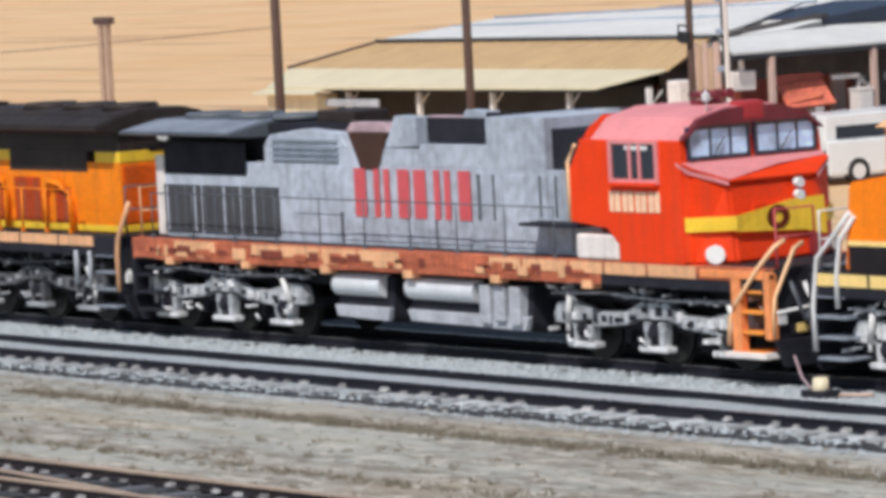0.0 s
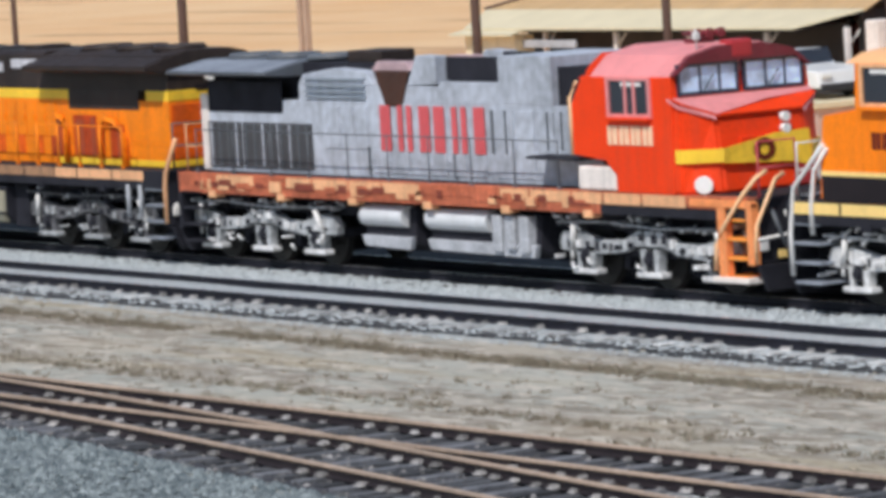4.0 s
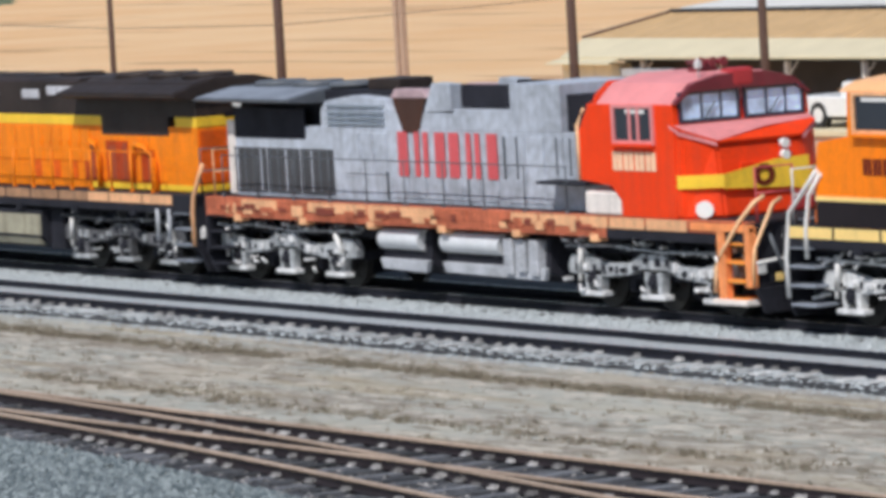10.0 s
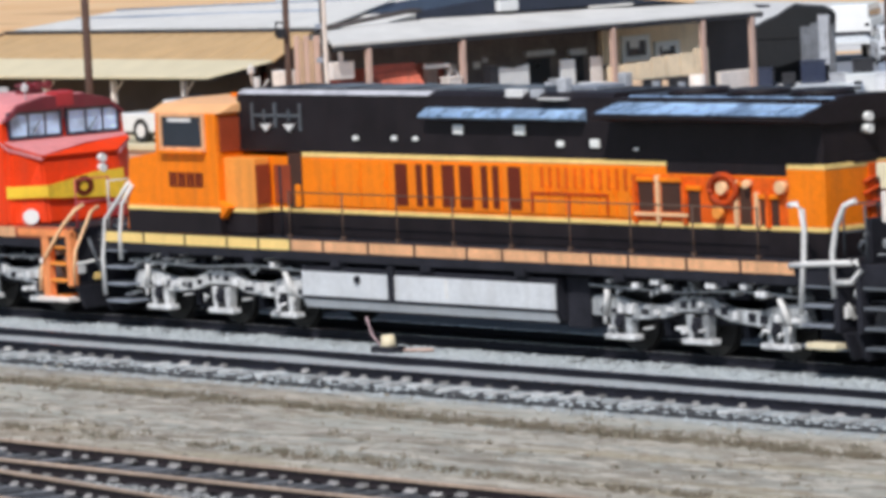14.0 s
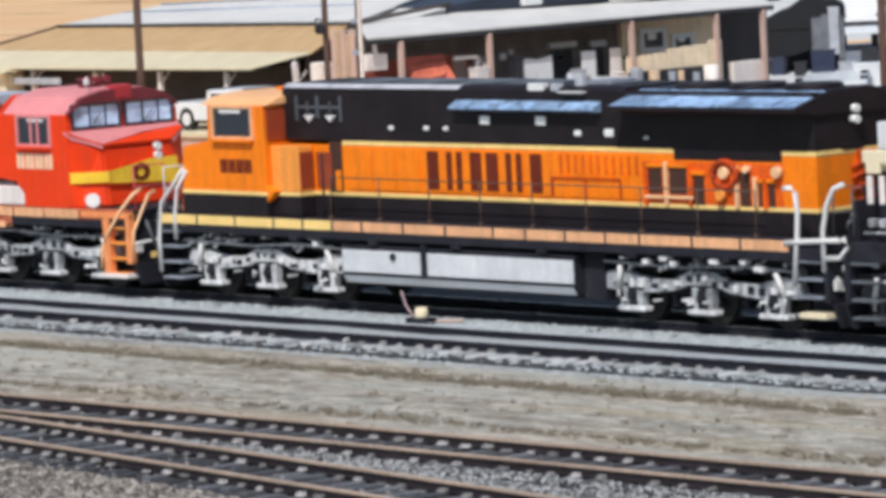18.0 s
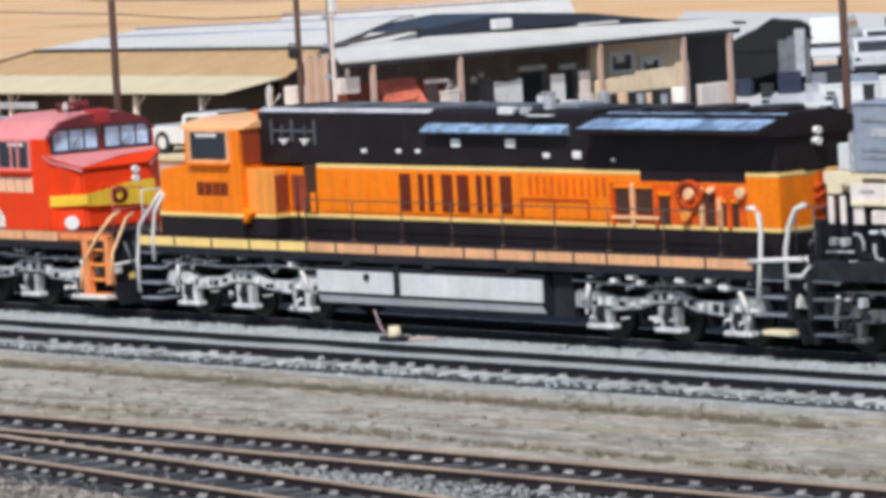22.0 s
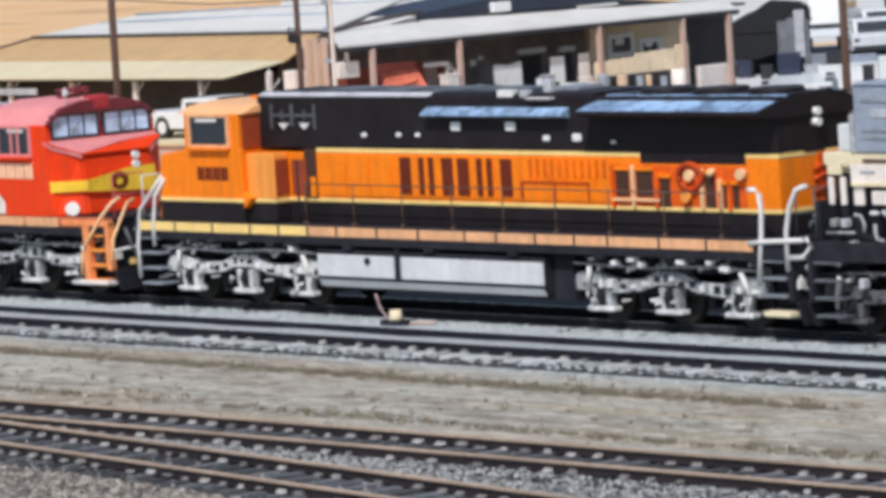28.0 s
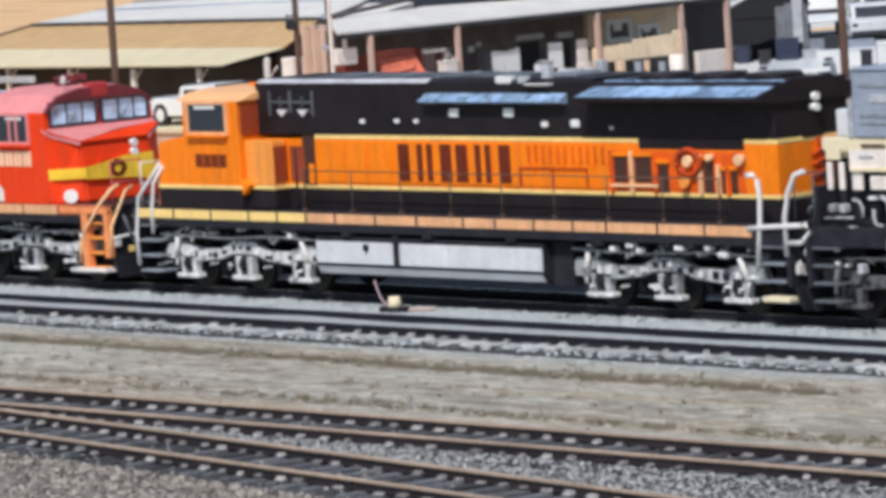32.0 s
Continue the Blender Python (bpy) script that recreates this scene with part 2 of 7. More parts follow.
M_CURTAIN = mat("pale_grey_cloth", (0.42, 0.43, 0.46), 0.85, vary=0.3, size=2.0)
M_TENTGREY = mat("dim_grey_cloth", (0.17, 0.18, 0.20), 0.85, vary=0.45, size=2.5, streak=0.5)
M_FRAMEW = mat("pale_pinkish_paint", (0.84, 0.75, 0.69), 0.6, vary=0.15, streak=0.2)
M_CORAL = mat("coral_red_paint", (0.72, 0.17, 0.10), 0.6, vary=0.45, size=2.0, streak=0.2)
M_BOARD = mat("tan_weathered_board", (0.52, 0.36, 0.24), 0.8, vary=0.2, streak=0.3)
M_BROWN = mat("brown_panel", (0.11, 0.065, 0.045), 0.7, vary=0.2)


# ---- helpers for meshes ----
def box(bm, x0, x1, y0, y1, z0, z1, bevel=0.0):
    """A block between two corners, its edges rounded off by bevel."""
    b = bmesh.new() if bevel else bm
    c = [b.verts.new((x, y, z)) for x in (x0, x1) for y in (y0, y1) for z in (z0, z1)]
    for f in ((0, 1, 3, 2), (4, 6, 7, 5), (0, 4, 5, 1), (2, 3, 7, 6), (0, 2, 6, 4), (1, 5, 7, 3)):
        b.faces.new([c[i] for i in f])
    if bevel:
        bmesh.ops.bevel(b, geom=b.edges[:], offset=bevel, segments=2, affect="EDGES", profile=0.6)
        merge(bm, b)
    return bm


def merge(bm, other):
    me = bpy.data.meshes.new("tmp")
    other.to_mesh(me)
    other.free()
    bm.from_mesh(me)
    bpy.data.meshes.remove(me)


def prism(bm, outline, a, b, axis="y", bevel=0.0):
    """An outline in the plane across axis, drawn out from a to b. For y: (x, z); for x: (y, z); for z: (x, y)."""
    w = bmesh.new() if bevel else bm
    def at(p, s):
        return {"y": (p[0], s, p[1]), "x": (s, p[0], p[1]), "z": (p[0], p[1], s)}[axis]
    p0, p1 = [w.verts.new(at(p, a)) for p in outline], [w.verts.new(at(p, b)) for p in outline]
    fs = [w.faces.new(p0), w.faces.new(p1)]
    for i in range(len(outline)):
        j = (i + 1) % len(outline)
        fs.append(w.faces.new((p0[i], p0[j], p1[j], p1[i])))
    bmesh.ops.recalc_face_normals(w, faces=fs)
    if bevel:
        bmesh.ops.bevel(w, geom=w.edges[:], offset=bevel, segments=2, affect="EDGES", profile=0.6)
        merge(bm, w)
    return bm


def tube(bm, points, radius, sides=8, taper=1.0):
    """A round bar through the points."""
    pts = [Vector(p) for p in points]
    rings = []
    for i, p in enumerate(pts):
        d = (pts[min(i + 1, len(pts) - 1)] - pts[max(i - 1, 0)]).normalized()
        side = d.cross(Vector((0, 0, 1)) if abs(d.z) < 0.9 else Vector((1, 0, 0))).normalized()
        up = side.cross(d)
        r = radius * (1 + (taper - 1) * i / (len(pts) - 1))
        rings.append([bm.verts.new(p + (side * math.cos(2 * math.pi * k / sides) + up * math.sin(2 * math.pi * k / sides)) * r) for k in range(sides)])
    for a, b in zip(rings, rings[1:]):
        for k in range(sides):
            bm.faces.new((a[k], a[(k + 1) % sides], b[(k + 1) % sides], b[k])).smooth = True
    bm.faces.new(rings[0])
    bm.faces.new(rings[-1][::-1])
    return bm


def mesh(name, bm, material):
    bmesh.ops.recalc_face_normals(bm, faces=bm.faces[:])
    me = bpy.data.meshes.new(name)
    bm.to_mesh(me)
    bm.free()
    for m in material if isinstance(material, (list, tuple)) else (material,):
        me.materials.append(m)
    return new(name, me)


def part(name, bm, material, parent, label=""):
    ob = mesh(name, bm, material)
    ob.parent = parent
    return tagged(ob, label)


def piece(name, me, parent, m):
    """One more piece on shared mesh data."""
    ob = new(name, me)
    ob.parent, ob.matrix_basis = parent, m
    return ob


def shared(name, bm, material):
    bmesh.ops.recalc_face_normals(bm, faces=bm.faces[:])
    me = bpy.data.meshes.new(name)
    bm.to_mesh(me)
    bm.free()
    me.materials.append(material)
    return me


# ---- ground ----
def ground_material():
    m = bpy.data.materials.new("yard_ground")
    m.use_nodes = True
    n, link = m.node_tree.nodes, m.node_tree.links.new
    b = n["Principled BSDF"]
    b.inputs["Roughness"].default_value = 0.95
    co = n.new("ShaderNodeTexCoord").outputs["Object"]

    def tex(scale, detail=4.0, stretch=None, rough=0.55):
        src = co
        if stretch:
            mp = n.new("ShaderNodeMapping")
            mp.inputs["Scale"].default_value = stretch
            link(co, mp.inputs["Vector"])
            src = mp.outputs["Vector"]
        t = n.new("ShaderNodeTexNoise")
        t.inputs["Scale"].default_value, t.inputs["Detail"].default_value, t.inputs["Roughness"].default_value = scale, detail, rough
        link(src, t.inputs["Vector"])
        return t.outputs["Fac"]

    def ramp(src, lo, hi, a=0.0, z=1.0):
        r = n.new("ShaderNodeMapRange")
        r.inputs["From Min"].default_value, r.inputs["From Max"].default_value = lo, hi
        r.inputs["To Min"].default_value, r.inputs["To Max"].default_value = a, z
        link(src, r.inputs["Value"])
        return r.outputs["Result"]

    def mix(fac, a, c):
        x = n.new("ShaderNodeMix")
        x.data_type = "RGBA"
        link(fac, x.inputs[0])
        for slot, v in ((6, a), (7, c)):
            if isinstance(v, tuple):
                x.inputs[slot].default_value = (*v, 1)
            else:
                link(v, x.inputs[slot])
        return x.outputs[2]

    sep = n.new("ShaderNodeSeparateXYZ")
    link(co, sep.inputs[0])
    y = sep.outputs["Y"]
    # dry soil of the yard: grey-beige with ruts along the tracks and tufts of dry weed
    soil = mix(ramp(tex(0.35), 0.35, 0.65), (0.40, 0.37, 0.315), (0.48, 0.44, 0.375))
    soil = mix(ramp(tex(1.0, 5.0, (0.07, 1.1, 1)), 0.52, 0.62, 0, 0.65), soil, (0.225, 0.18, 0.135))
    soil = mix(ramp(tex(0.8, 4.0, (0.06, 1.6, 1)), 0.5, 0.58, 0, 0.6), soil, (0.34, 0.36, 0.325))
    soil = mix(ramp(tex(2.5, 4.0, (0.2, 1, 1)), 0.52, 0.62, 0, 0.8), soil, (0.44, 0.41, 0.35))
    soil = mix(ramp(tex(2.2, 6.0, (0.4, 1, 1), 0.72), 0.46, 0.56, 0, 0.75), soil, (0.245, 0.21, 0.165))
    soil = mix(ramp(tex(0.9, 3.0, (0.15, 1, 1)), 0.55, 0.66, 0, 0.55), soil, (0.43, 0.35, 0.22))
    soil = mix(ramp(tex(0.55, 4.0, (0.16, 1.2, 1), 0.65), 0.52, 0.60, 0, 0.6), soil, (0.47, 0.475, 0.42))
    soil = mix(ramp(tex(0.16, 3.0, (0.5, 1, 1)), 0.50, 0.62, 0, 0.5), soil, (0.47, 0.385, 0.28))
    soil = mix(ramp(tex(3.8, 5.0, (0.22, 1, 1), 0.7), 0.55, 0.61, 0, 0.8), soil, (0.18, 0.145, 0.105))
    soil = mix(ramp(tex(3.1, 6.0, (0.45, 1, 1), 0.72), 0.52, 0.60, 0, 0.85), soil, (0.60, 0.545, 0.46))
    # bare sandy lot behind the tracks
    sand = mix(ramp(tex(0.08), 0.35, 0.65), (0.745, 0.445, 0.218), (0.79, 0.525, 0.29))
    sand = mix(ramp(tex(0.25, 5.0, (0.15, 1, 1)), 0.56, 0.64, 0, 0.75), sand, (0.50, 0.28, 0.14))
    stone = mix(ramp(tex(9.0, 5.0, rough=0.7), 0.35, 0.65), (0.12, 0.145, 0.155), (0.22, 0.255, 0.262))
    loose = mix(ramp(tex(7.0, 5.0, rough=0.7), 0.4, 0.6), (0.10, 0.088, 0.08), (0.36, 0.32, 0.275))
    stone = mix(ramp(sep.outputs["X"], 6.0, 11.0), stone, loose)

    def calc(op, a, c):
        x = n.new("ShaderNodeMath")
        x.operation = op
        for slot, v in ((0, a), (1, c)):
            if isinstance(v, float):
                x.inputs[slot].default_value = v
            else:
                link(v, x.inputs[slot])
        return x.outputs[0]
    # the near edge of the yard tracks: the lead of the turnout bends away from the straight track
    along = sep.outputs["X"]
    lead = calc("MINIMUM", calc("MAXIMUM", calc("ADD", along, 22.0), 0.0), 21.2)
    bend = calc("ADD", calc("MULTIPLY", calc("MULTIPLY", lead, lead), 0.00283), calc("MULTIPLY", calc("MAXIMUM", calc("ADD", along, 0.8), 0.0), 0.12))
    straight = calc("ADD", calc("MULTIPLY", along, 0.01), -14.9)
    out = calc("SUBTRACT", y, calc("SUBTRACT", straight, bend))
    inside = calc("SUBTRACT", y, straight)
    near = ramp(out, -2.0, -1.5, 1.0, 0.0)
    col = mix(near, soil, stone)
    # pale ballast beds and the darker bed of the far yard tracks
    bed = mix(ramp(tex(7.0, 4.0), 0.35, 0.65), (0.33, 0.36, 0.37), (0.46, 0.49, 0.50))
    col = mix(ramp(y, -6.1, -5.5), col, bed)
    dark = mix(ramp(tex(8.0, 4.0), 0.4, 0.65), (0.05, 0.05, 0.056), (0.17, 0.165, 0.165))
    col = mix(calc("MULTIPLY", ramp(out, -1.5, -1.25), ramp(inside, 1.0, 1.3, 1.0, 0.0)), col, dark)
    col = mix(ramp(y, 7.0, 11.0), col, sand)
    # bed under and behind the engines darkened: their shade put into the ground colour
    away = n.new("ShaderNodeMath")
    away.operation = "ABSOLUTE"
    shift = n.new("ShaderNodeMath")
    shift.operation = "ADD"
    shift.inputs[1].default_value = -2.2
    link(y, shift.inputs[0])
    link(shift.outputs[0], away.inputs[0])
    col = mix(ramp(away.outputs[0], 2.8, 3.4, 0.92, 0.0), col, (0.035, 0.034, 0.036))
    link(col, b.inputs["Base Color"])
    bp = n.new("ShaderNodeBump")
    bp.inputs["Strength"].default_value, bp.inputs["Distance"].default_value = 1.0, 0.09
    link(tex(5.0, 6.0, (0.5, 1, 1), 0.7), bp.inputs["Height"])
    link(bp.outputs["Normal"], b.inputs["Normal"])
    return m


def build_ground():
    bm = bmesh.new()
    xs = [-1500, -700, -400, -250, -150, -110] + [-90 + 1.5 * i for i in range(111)] + [90, 120, 200, 400, 1500]
    ys = [-600, -200, -120, -90, -75] + [-60 + 0.75 * i for i in range(95)] + [12, 14, 18, 24, 40, 70, 120, 250, 500, 1500, 3000]
    rows = []
    for y in ys:
        row = []
        for x in xs:
            z = -0.24
            if -62 < y < 12 and -95 < x < 80:
                for c, rise in ((0.0, 0.06), (-3.9, 0.10)):
                    z = max(z, -0.24 + rise * max(0.0, min(1.0, (2.1 - abs(y - c)) / 0.8)))
                z -= 0.09 * max(0.0, min(1.0, (-4.75 - 0.0044 * -x - y) / 0.5)) * max(0.0, min(1.0, (y + 8.0) / 2.2))
                z += 0.03 * noise.noise(Vector((x * 0.35, y * 0.6, 0))) + 0.02 * noise.noise(Vector((x * 1.1, y * 1.7, 3)))
            if y > 10:
                z += 0.24 * min(1.0, (y - 10) / 8)
            row.append(bm.verts.new((x, y, z)))
        rows.append(row)
    for r0, r1 in zip(rows, rows[1:]):
        for i in range(len(xs) - 1):
            bm.faces.new((r0[i], r0[i + 1], r1[i + 1], r1[i])).smooth = True
    tagged(mesh("ground", bm, ground_material()), "dry grey-beige yard soil and tan sandy lot", "ground", kind="structure")


build_ground()


# ---- tracks ----
RAIL = [(-0.07, -0.175), (0.07, -0.175), (0.07, -0.155), (0.012, -0.13), (0.012, -0.045), (-0.012, -0.045), (-0.012, -0.13), (-0.07, -0.155)]
SLIM = [(-0.07, -0.175), (0.07, -0.175), (0.07, -0.155), (0.012, -0.13), (0.012, -0.045), (0.036, -0.036), (0.036, -0.008), (-0.036, -0.008), (-0.036, -0.036), (-0.012, -0.045), (-0.012, -0.13), (-0.07, -0.155)]
CAP = [(-0.034, -0.0075), (0.034, -0.0075), (0.026, 0.0), (-0.026, 0.0)]
HEAD = [(-0.036, -0.042), (0.036, -0.042), (0.036, -0.006), (0.028, 0.0), (-0.028, 0.0), (-0.036, -0.006)]


def straight_line(y, slope):
    return lambda x: y + slope * x


def turnout_line(x):
    """The lead of the turnout: it leaves the straight yard track in a long curve and goes on straight."""
    return -14.9 + 0.01 * x - 0.00283 * min(max(x + 22.0, 0.0), 21.2) ** 2 - 0.12 * max(x + 0.8, 0.0)


def swept(bm, line, profile, side, xs):
    """A profile (across, up) drawn along the line at that distance from it."""
    rings = []
    for x in xs:
        d = Vector((0.2, line(x + 0.1) - line(x - 0.1))).normalized()
        rings.append([bm.verts.new((x - d.y * (side + a), line(x) + d.x * (side + a), z)) for a, z in profile])
    for a, b in zip(rings, rings[1:]):
        for k in range(len(profile)):
            bm.faces.new((a[k], a[(k + 1) % len(profile)], b[(k + 1) % len(profile)], b[k]))
    bm.faces.new(rings[0])
    bm.faces.new(rings[-1][::-1])
    return bm


def track(label, line, xs, steel, head, worn, body, crown):
    """Two rails along a line; the ties are laid further down."""
    base = tagged(new("track"), label, "railway track", "yard tracks")
    for side in (-0.7525, 0.7525):
        r = part("rail", swept(bmesh.new(), line, body, side, xs), steel, base)
        part("running_surface", swept(bmesh.new(), line, crown, side, xs), head, r, worn)
    return base


LINES = [straight_line(0.0, 0.0), straight_line(-4.03, 0.0044), straight_line(-14.9, 0.01), turnout_line]
TRACKS = [
    track("rails of the locomotives' track on dark timber ties", LINES[0], (-130, 75), M_RAILNAVY, M_SHINE, "bright worn railhead", SLIM, CAP),
    track("rusty rails on pale weathered ties beside the locomotives", LINES[1], (-130, 75), M_RAILNAVY, M_SHINE, "bright worn railhead", SLIM, CAP),
    track("rust-brown rails on dark ties across the yard", LINES[2], (-130, 75), M_RAIL, M_RAILTOP, "rusty railhead with sunshine painted pale", RAIL, HEAD),
    track("rust-brown rails curving out of the yard turnout", LINES[3], [-22 + k for k in range(24)] + [75], M_RAIL, M_RAILTOP, "rusty railhead with sunshine painted pale", RAIL, HEAD),
]


# ---- locomotives ----
WHEELS = {}
TRAIN = []


def wheelset_mesh():
    bm = bmesh.new()
    for s in (-1, 1):
        tube(bm, [(0, s * 0.66, 0), (0, s * 0.70, 0)], 0.56, 24)
        tube(bm, [(0, s * 0.70, 0), (0, s * 0.80, 0)], 0.533, 24)
        tube(bm, [(0, s * 0.80, 0), (0, s * 0.86, 0)], 0.19, 12)
        for k in range(6):
            a = k * math.pi / 3
            tube(bm, [(0.34 * math.cos(a), s * 0.79, 0.34 * math.sin(a)), (0.34 * math.cos(a), s * 0.815, 0.34 * math.sin(a))], 0.055, 8)
    tube(bm, [(0, -0.9, 0), (0, 0.9, 0)], 0.09, 10)
    return bm


def truck_frame(bm, s):
    """One cast side frame with three pedestals, seen from its side; s: -1 or 1."""
    y0, y1 = sorted((s * 1.02, s * 1.2))
    top = [(-2.75, 0.80), (-2.62, 0.98), (-2.2, 1.02), (-1.5, 0.86), (-0.75, 0.88), (-0.35, 1.06), (0.35, 1.06), (0.75, 0.88), (1.5, 0.86), (2.2, 1.02), (2.62, 0.98), (2.75, 0.80)]
    low = [(2.72, 0.64), (1.55, 0.60), (0.8, 0.66), (0.4, 0.78), (-0.4, 0.78), (-0.8, 0.66), (-1.55, 0.60), (-2.72, 0.64)]
    prism(bm, top + low, y0, y1, "y", 0.02)
    for a in (-1.95, 0.0, 1.95):
        for d in (-0.25, 0.25):
            prism(bm, [(a + d * 0.8 - 0.09, 0.74), (a + d * 0.8 + 0.09, 0.74), (a + d * 0.75 + 0.055, 0.33), (a + d * 0.75 - 0.055, 0.33)], y0, y1, "y", 0.012)
    return bm


def truck(parent, x, steel, dark, pad):
    frame_bm = box(bmesh.new(), -2.55, 2.55, -0.98, 0.98, 0.56, 0.74, 0.03)
    for a in (-1.4, 0.55, 1.3):
        box(frame_bm, a - 0.38, a + 0.38, -0.62, 0.62, 0.2, 1.2, 0.05)
    base = part("truck", frame_bm, dark, parent, "three-axle truck")
    base.location = (x, 0, 0)
    for s in (-1, 1):
        part("side_frame", truck_frame(bmesh.new(), s), steel, base)
        for a in (-1.95, 0.0, 1.95):
            bm = bmesh.new()
            box(bm, a - 0.12, a + 0.12, min(s * 1.0, s * 1.22), max(s * 1.0, s * 1.22), 0.42, 0.70, 0.03)
            tube(bm, [(a, s * 1.2, 0.55), (a, s * 1.28, 0.55)], 0.085, 12)
            part("axle_box", bm, M_DARK, base)
            part("pedestal_tie", box(bmesh.new(), a - 0.38, a + 0.38, min(s * 1.02, s * 1.24), max(s * 1.02, s * 1.24), 0.24, 0.335, 0.02), pad, base)
        for a in (-0.98, 0.98):
            bm = bmesh.new()
            tube(bm, [(a - 0.2, s * 1.0, 1.12), (a + 0.26, s * 1.0, 1.12)], 0.11, 12)
            tube(bm, [(a + 0.26, s * 1.0, 1.12), (a + 0.5, s * 1.0, 0.98)], 0.03, 8)
            part("brake_cylinder", bm, dark, base)
            part("brake_shoe", prism(bmesh.new(), [(a - 0.05, 0.56), (a + 0.1, 0.56), (a + 0.06, 0.34), (a - 0.09, 0.36)], min(s * 0.85, s * 1.0), max(s * 0.85, s * 1.0), "y", 0.01), dark, base)
            part("frame_bolt", tube(bmesh.new(), [(a, s * 1.2, 0.74), (a, s * 1.235, 0.74)], 0.05, 8), dark, base)
        for a in (-2.3, 2.3):
            bm = bmesh.new()
            tube(bm, [(a, s * 1.24, 0.66), (a * 0.93, s * 1.3, 1.12)], 0.055, 10)
            tube(bm, [(a, s * 1.24, 0.50), (a, s * 1.24, 0.68)], 0.035, 8)
            part("damper", bm, M_BRIGHT, base)
        for k in range(4):
            part("spring", tube(bmesh.new(), [(-0.55 + 0.37 * k, s * 1.12, 1.0), (-0.55 + 0.37 * k, s * 1.12, 1.3)], 0.09, 8), dark, base)
    cast = random.Random(int(x * 100) + 3)
    for s in (-1, 1):
        a = -2.5
        while a < 2.4:
            w = cast.uniform(0.07, 0.2)
            z = 0.86 if abs(a) < 0.45 else (0.68 if abs(a) > 0.8 else 0.75)
            if cast.random() < 0.62:
                part("casting_pocket", box(bmesh.new(), a, a + w, min(s * 1.15, s * 1.204), max(s * 1.15, s * 1.204), z + cast.uniform(-0.02, 0.03), z + cast.uniform(0.09, 0.16)), M_DARK, base)
            else:
                part("casting_lug", box(bmesh.new(), a, a + w, min(s * 1.15, s * 1.26), max(s * 1.15, s * 1.26), z + 0.02, z + cast.uniform(0.1, 0.2), 0.015), pad, base)
            a += w + cast.uniform(0.05, 0.22)
    bits = random.Random(int(x * 100) + 7)
    for s in (-1, 1):
        for k in range(26):
            a, z = bits.uniform(-2.9, 2.9), bits.uniform(1.08, 1.34) if k % 4 else bits.uniform(0.36, 0.56)
            w, h = bits.uniform(0.04, 0.15), bits.uniform(0.03, 0.09)
            bm = bmesh.new()
            if k % 3:
                box(bm, a, a + w, min(s * 1.1, s * 1.32), max(s * 1.1, s * 1.32), z, z + h, 0.01)
            else:
                tube(bm, [(a, s * 1.25, z), (a + w, s * 1.3, z + bits.uniform(-0.14, 0.06)), (a + 2 * w, s * 1.26, z - 0.08)], 0.03, 6)
            part("bracket" if k % 3 else "sand_pipe", bm, (pad, steel)[k % 2], base)
    for s in (-1, 1):
        part("brake_pipe", tube(bmesh.new(), [(-2.7, s * 1.26, 1.14), (-1.2, s * 1.3, 1.2), (0.4, s * 1.28, 1.12), (2.6, s * 1.3, 1.18)], 0.025, 6), steel, base)
    sets = []
    for a in (-1.95, 0.0, 1.95):
        w = part("wheelset", wheelset_mesh(), M_WHEEL, base)
        sets.append((w, pose(a, 0, 0.533)))
    return sets


def bars(parent, name, x0, x1, z0, z1, y, material, label, count, s):
    """Lettering shown as plain upright bars, a wide and a narrow one for each place, on the side s."""
    w = (x1 - x0) / count
    y0, y1 = min(y, y + 0.012 * s), max(y, y + 0.012 * s)
    for i in range(count):
        a = x0 + w * (i + 0.06)
        for lo, hi in ((0.0, 0.38), (0.47, 0.84)) if i % 2 else ((0.0, 0.34), (0.43, 0.84)):
            part(name, box(bmesh.new(), a + w * lo, a + w * hi, y0, y1, z0, z1), material, parent, label)


def letter_blocks(parent, x0, x1, z0, z1, y, material, label, count, s):
    """Brand lettering shown as plain upright blocks, a broad and a slim one for each place, on the side s."""
    w = (x1 - x0) / count
    y0, y1 = min(y, y + 0.012 * s), max(y, y + 0.012 * s)
    for i in range(count):
        a = x0 + w * (i + 0.06)
        for lo, hi in ((0.0, 0.38), (0.66, 0.84)) if i % 2 == 0 else ((0.0, 0.18), (0.46, 0.84)):
            part("lettering_block", box(bmesh.new(), a + w * lo, a + w * hi, y0, y1, z0, z1), material, parent, label)


def railing(parent, x0, x1, s, posts, material, y=1.44, thick=0.015):
    bm = bmesh.new()
    tube(bm, [(x0, s * y, 2.62), (x1, s * y, 2.62)], 0.014, 6)
    part("handrail", bm, material, parent)
    for i in range(posts):
        x = x0 + (x1 - x0) * i / (posts - 1)
        bm = bmesh.new()
        tube(bm, [(x, s * y, 1.78), (x, s * y, 2.64)], thick, 6)
        box(bm, x - 0.04, x + 0.04, s * y - 0.03, s * y + 0.03, 1.74, 1.84)
        part("stanchion", bm, material, parent)


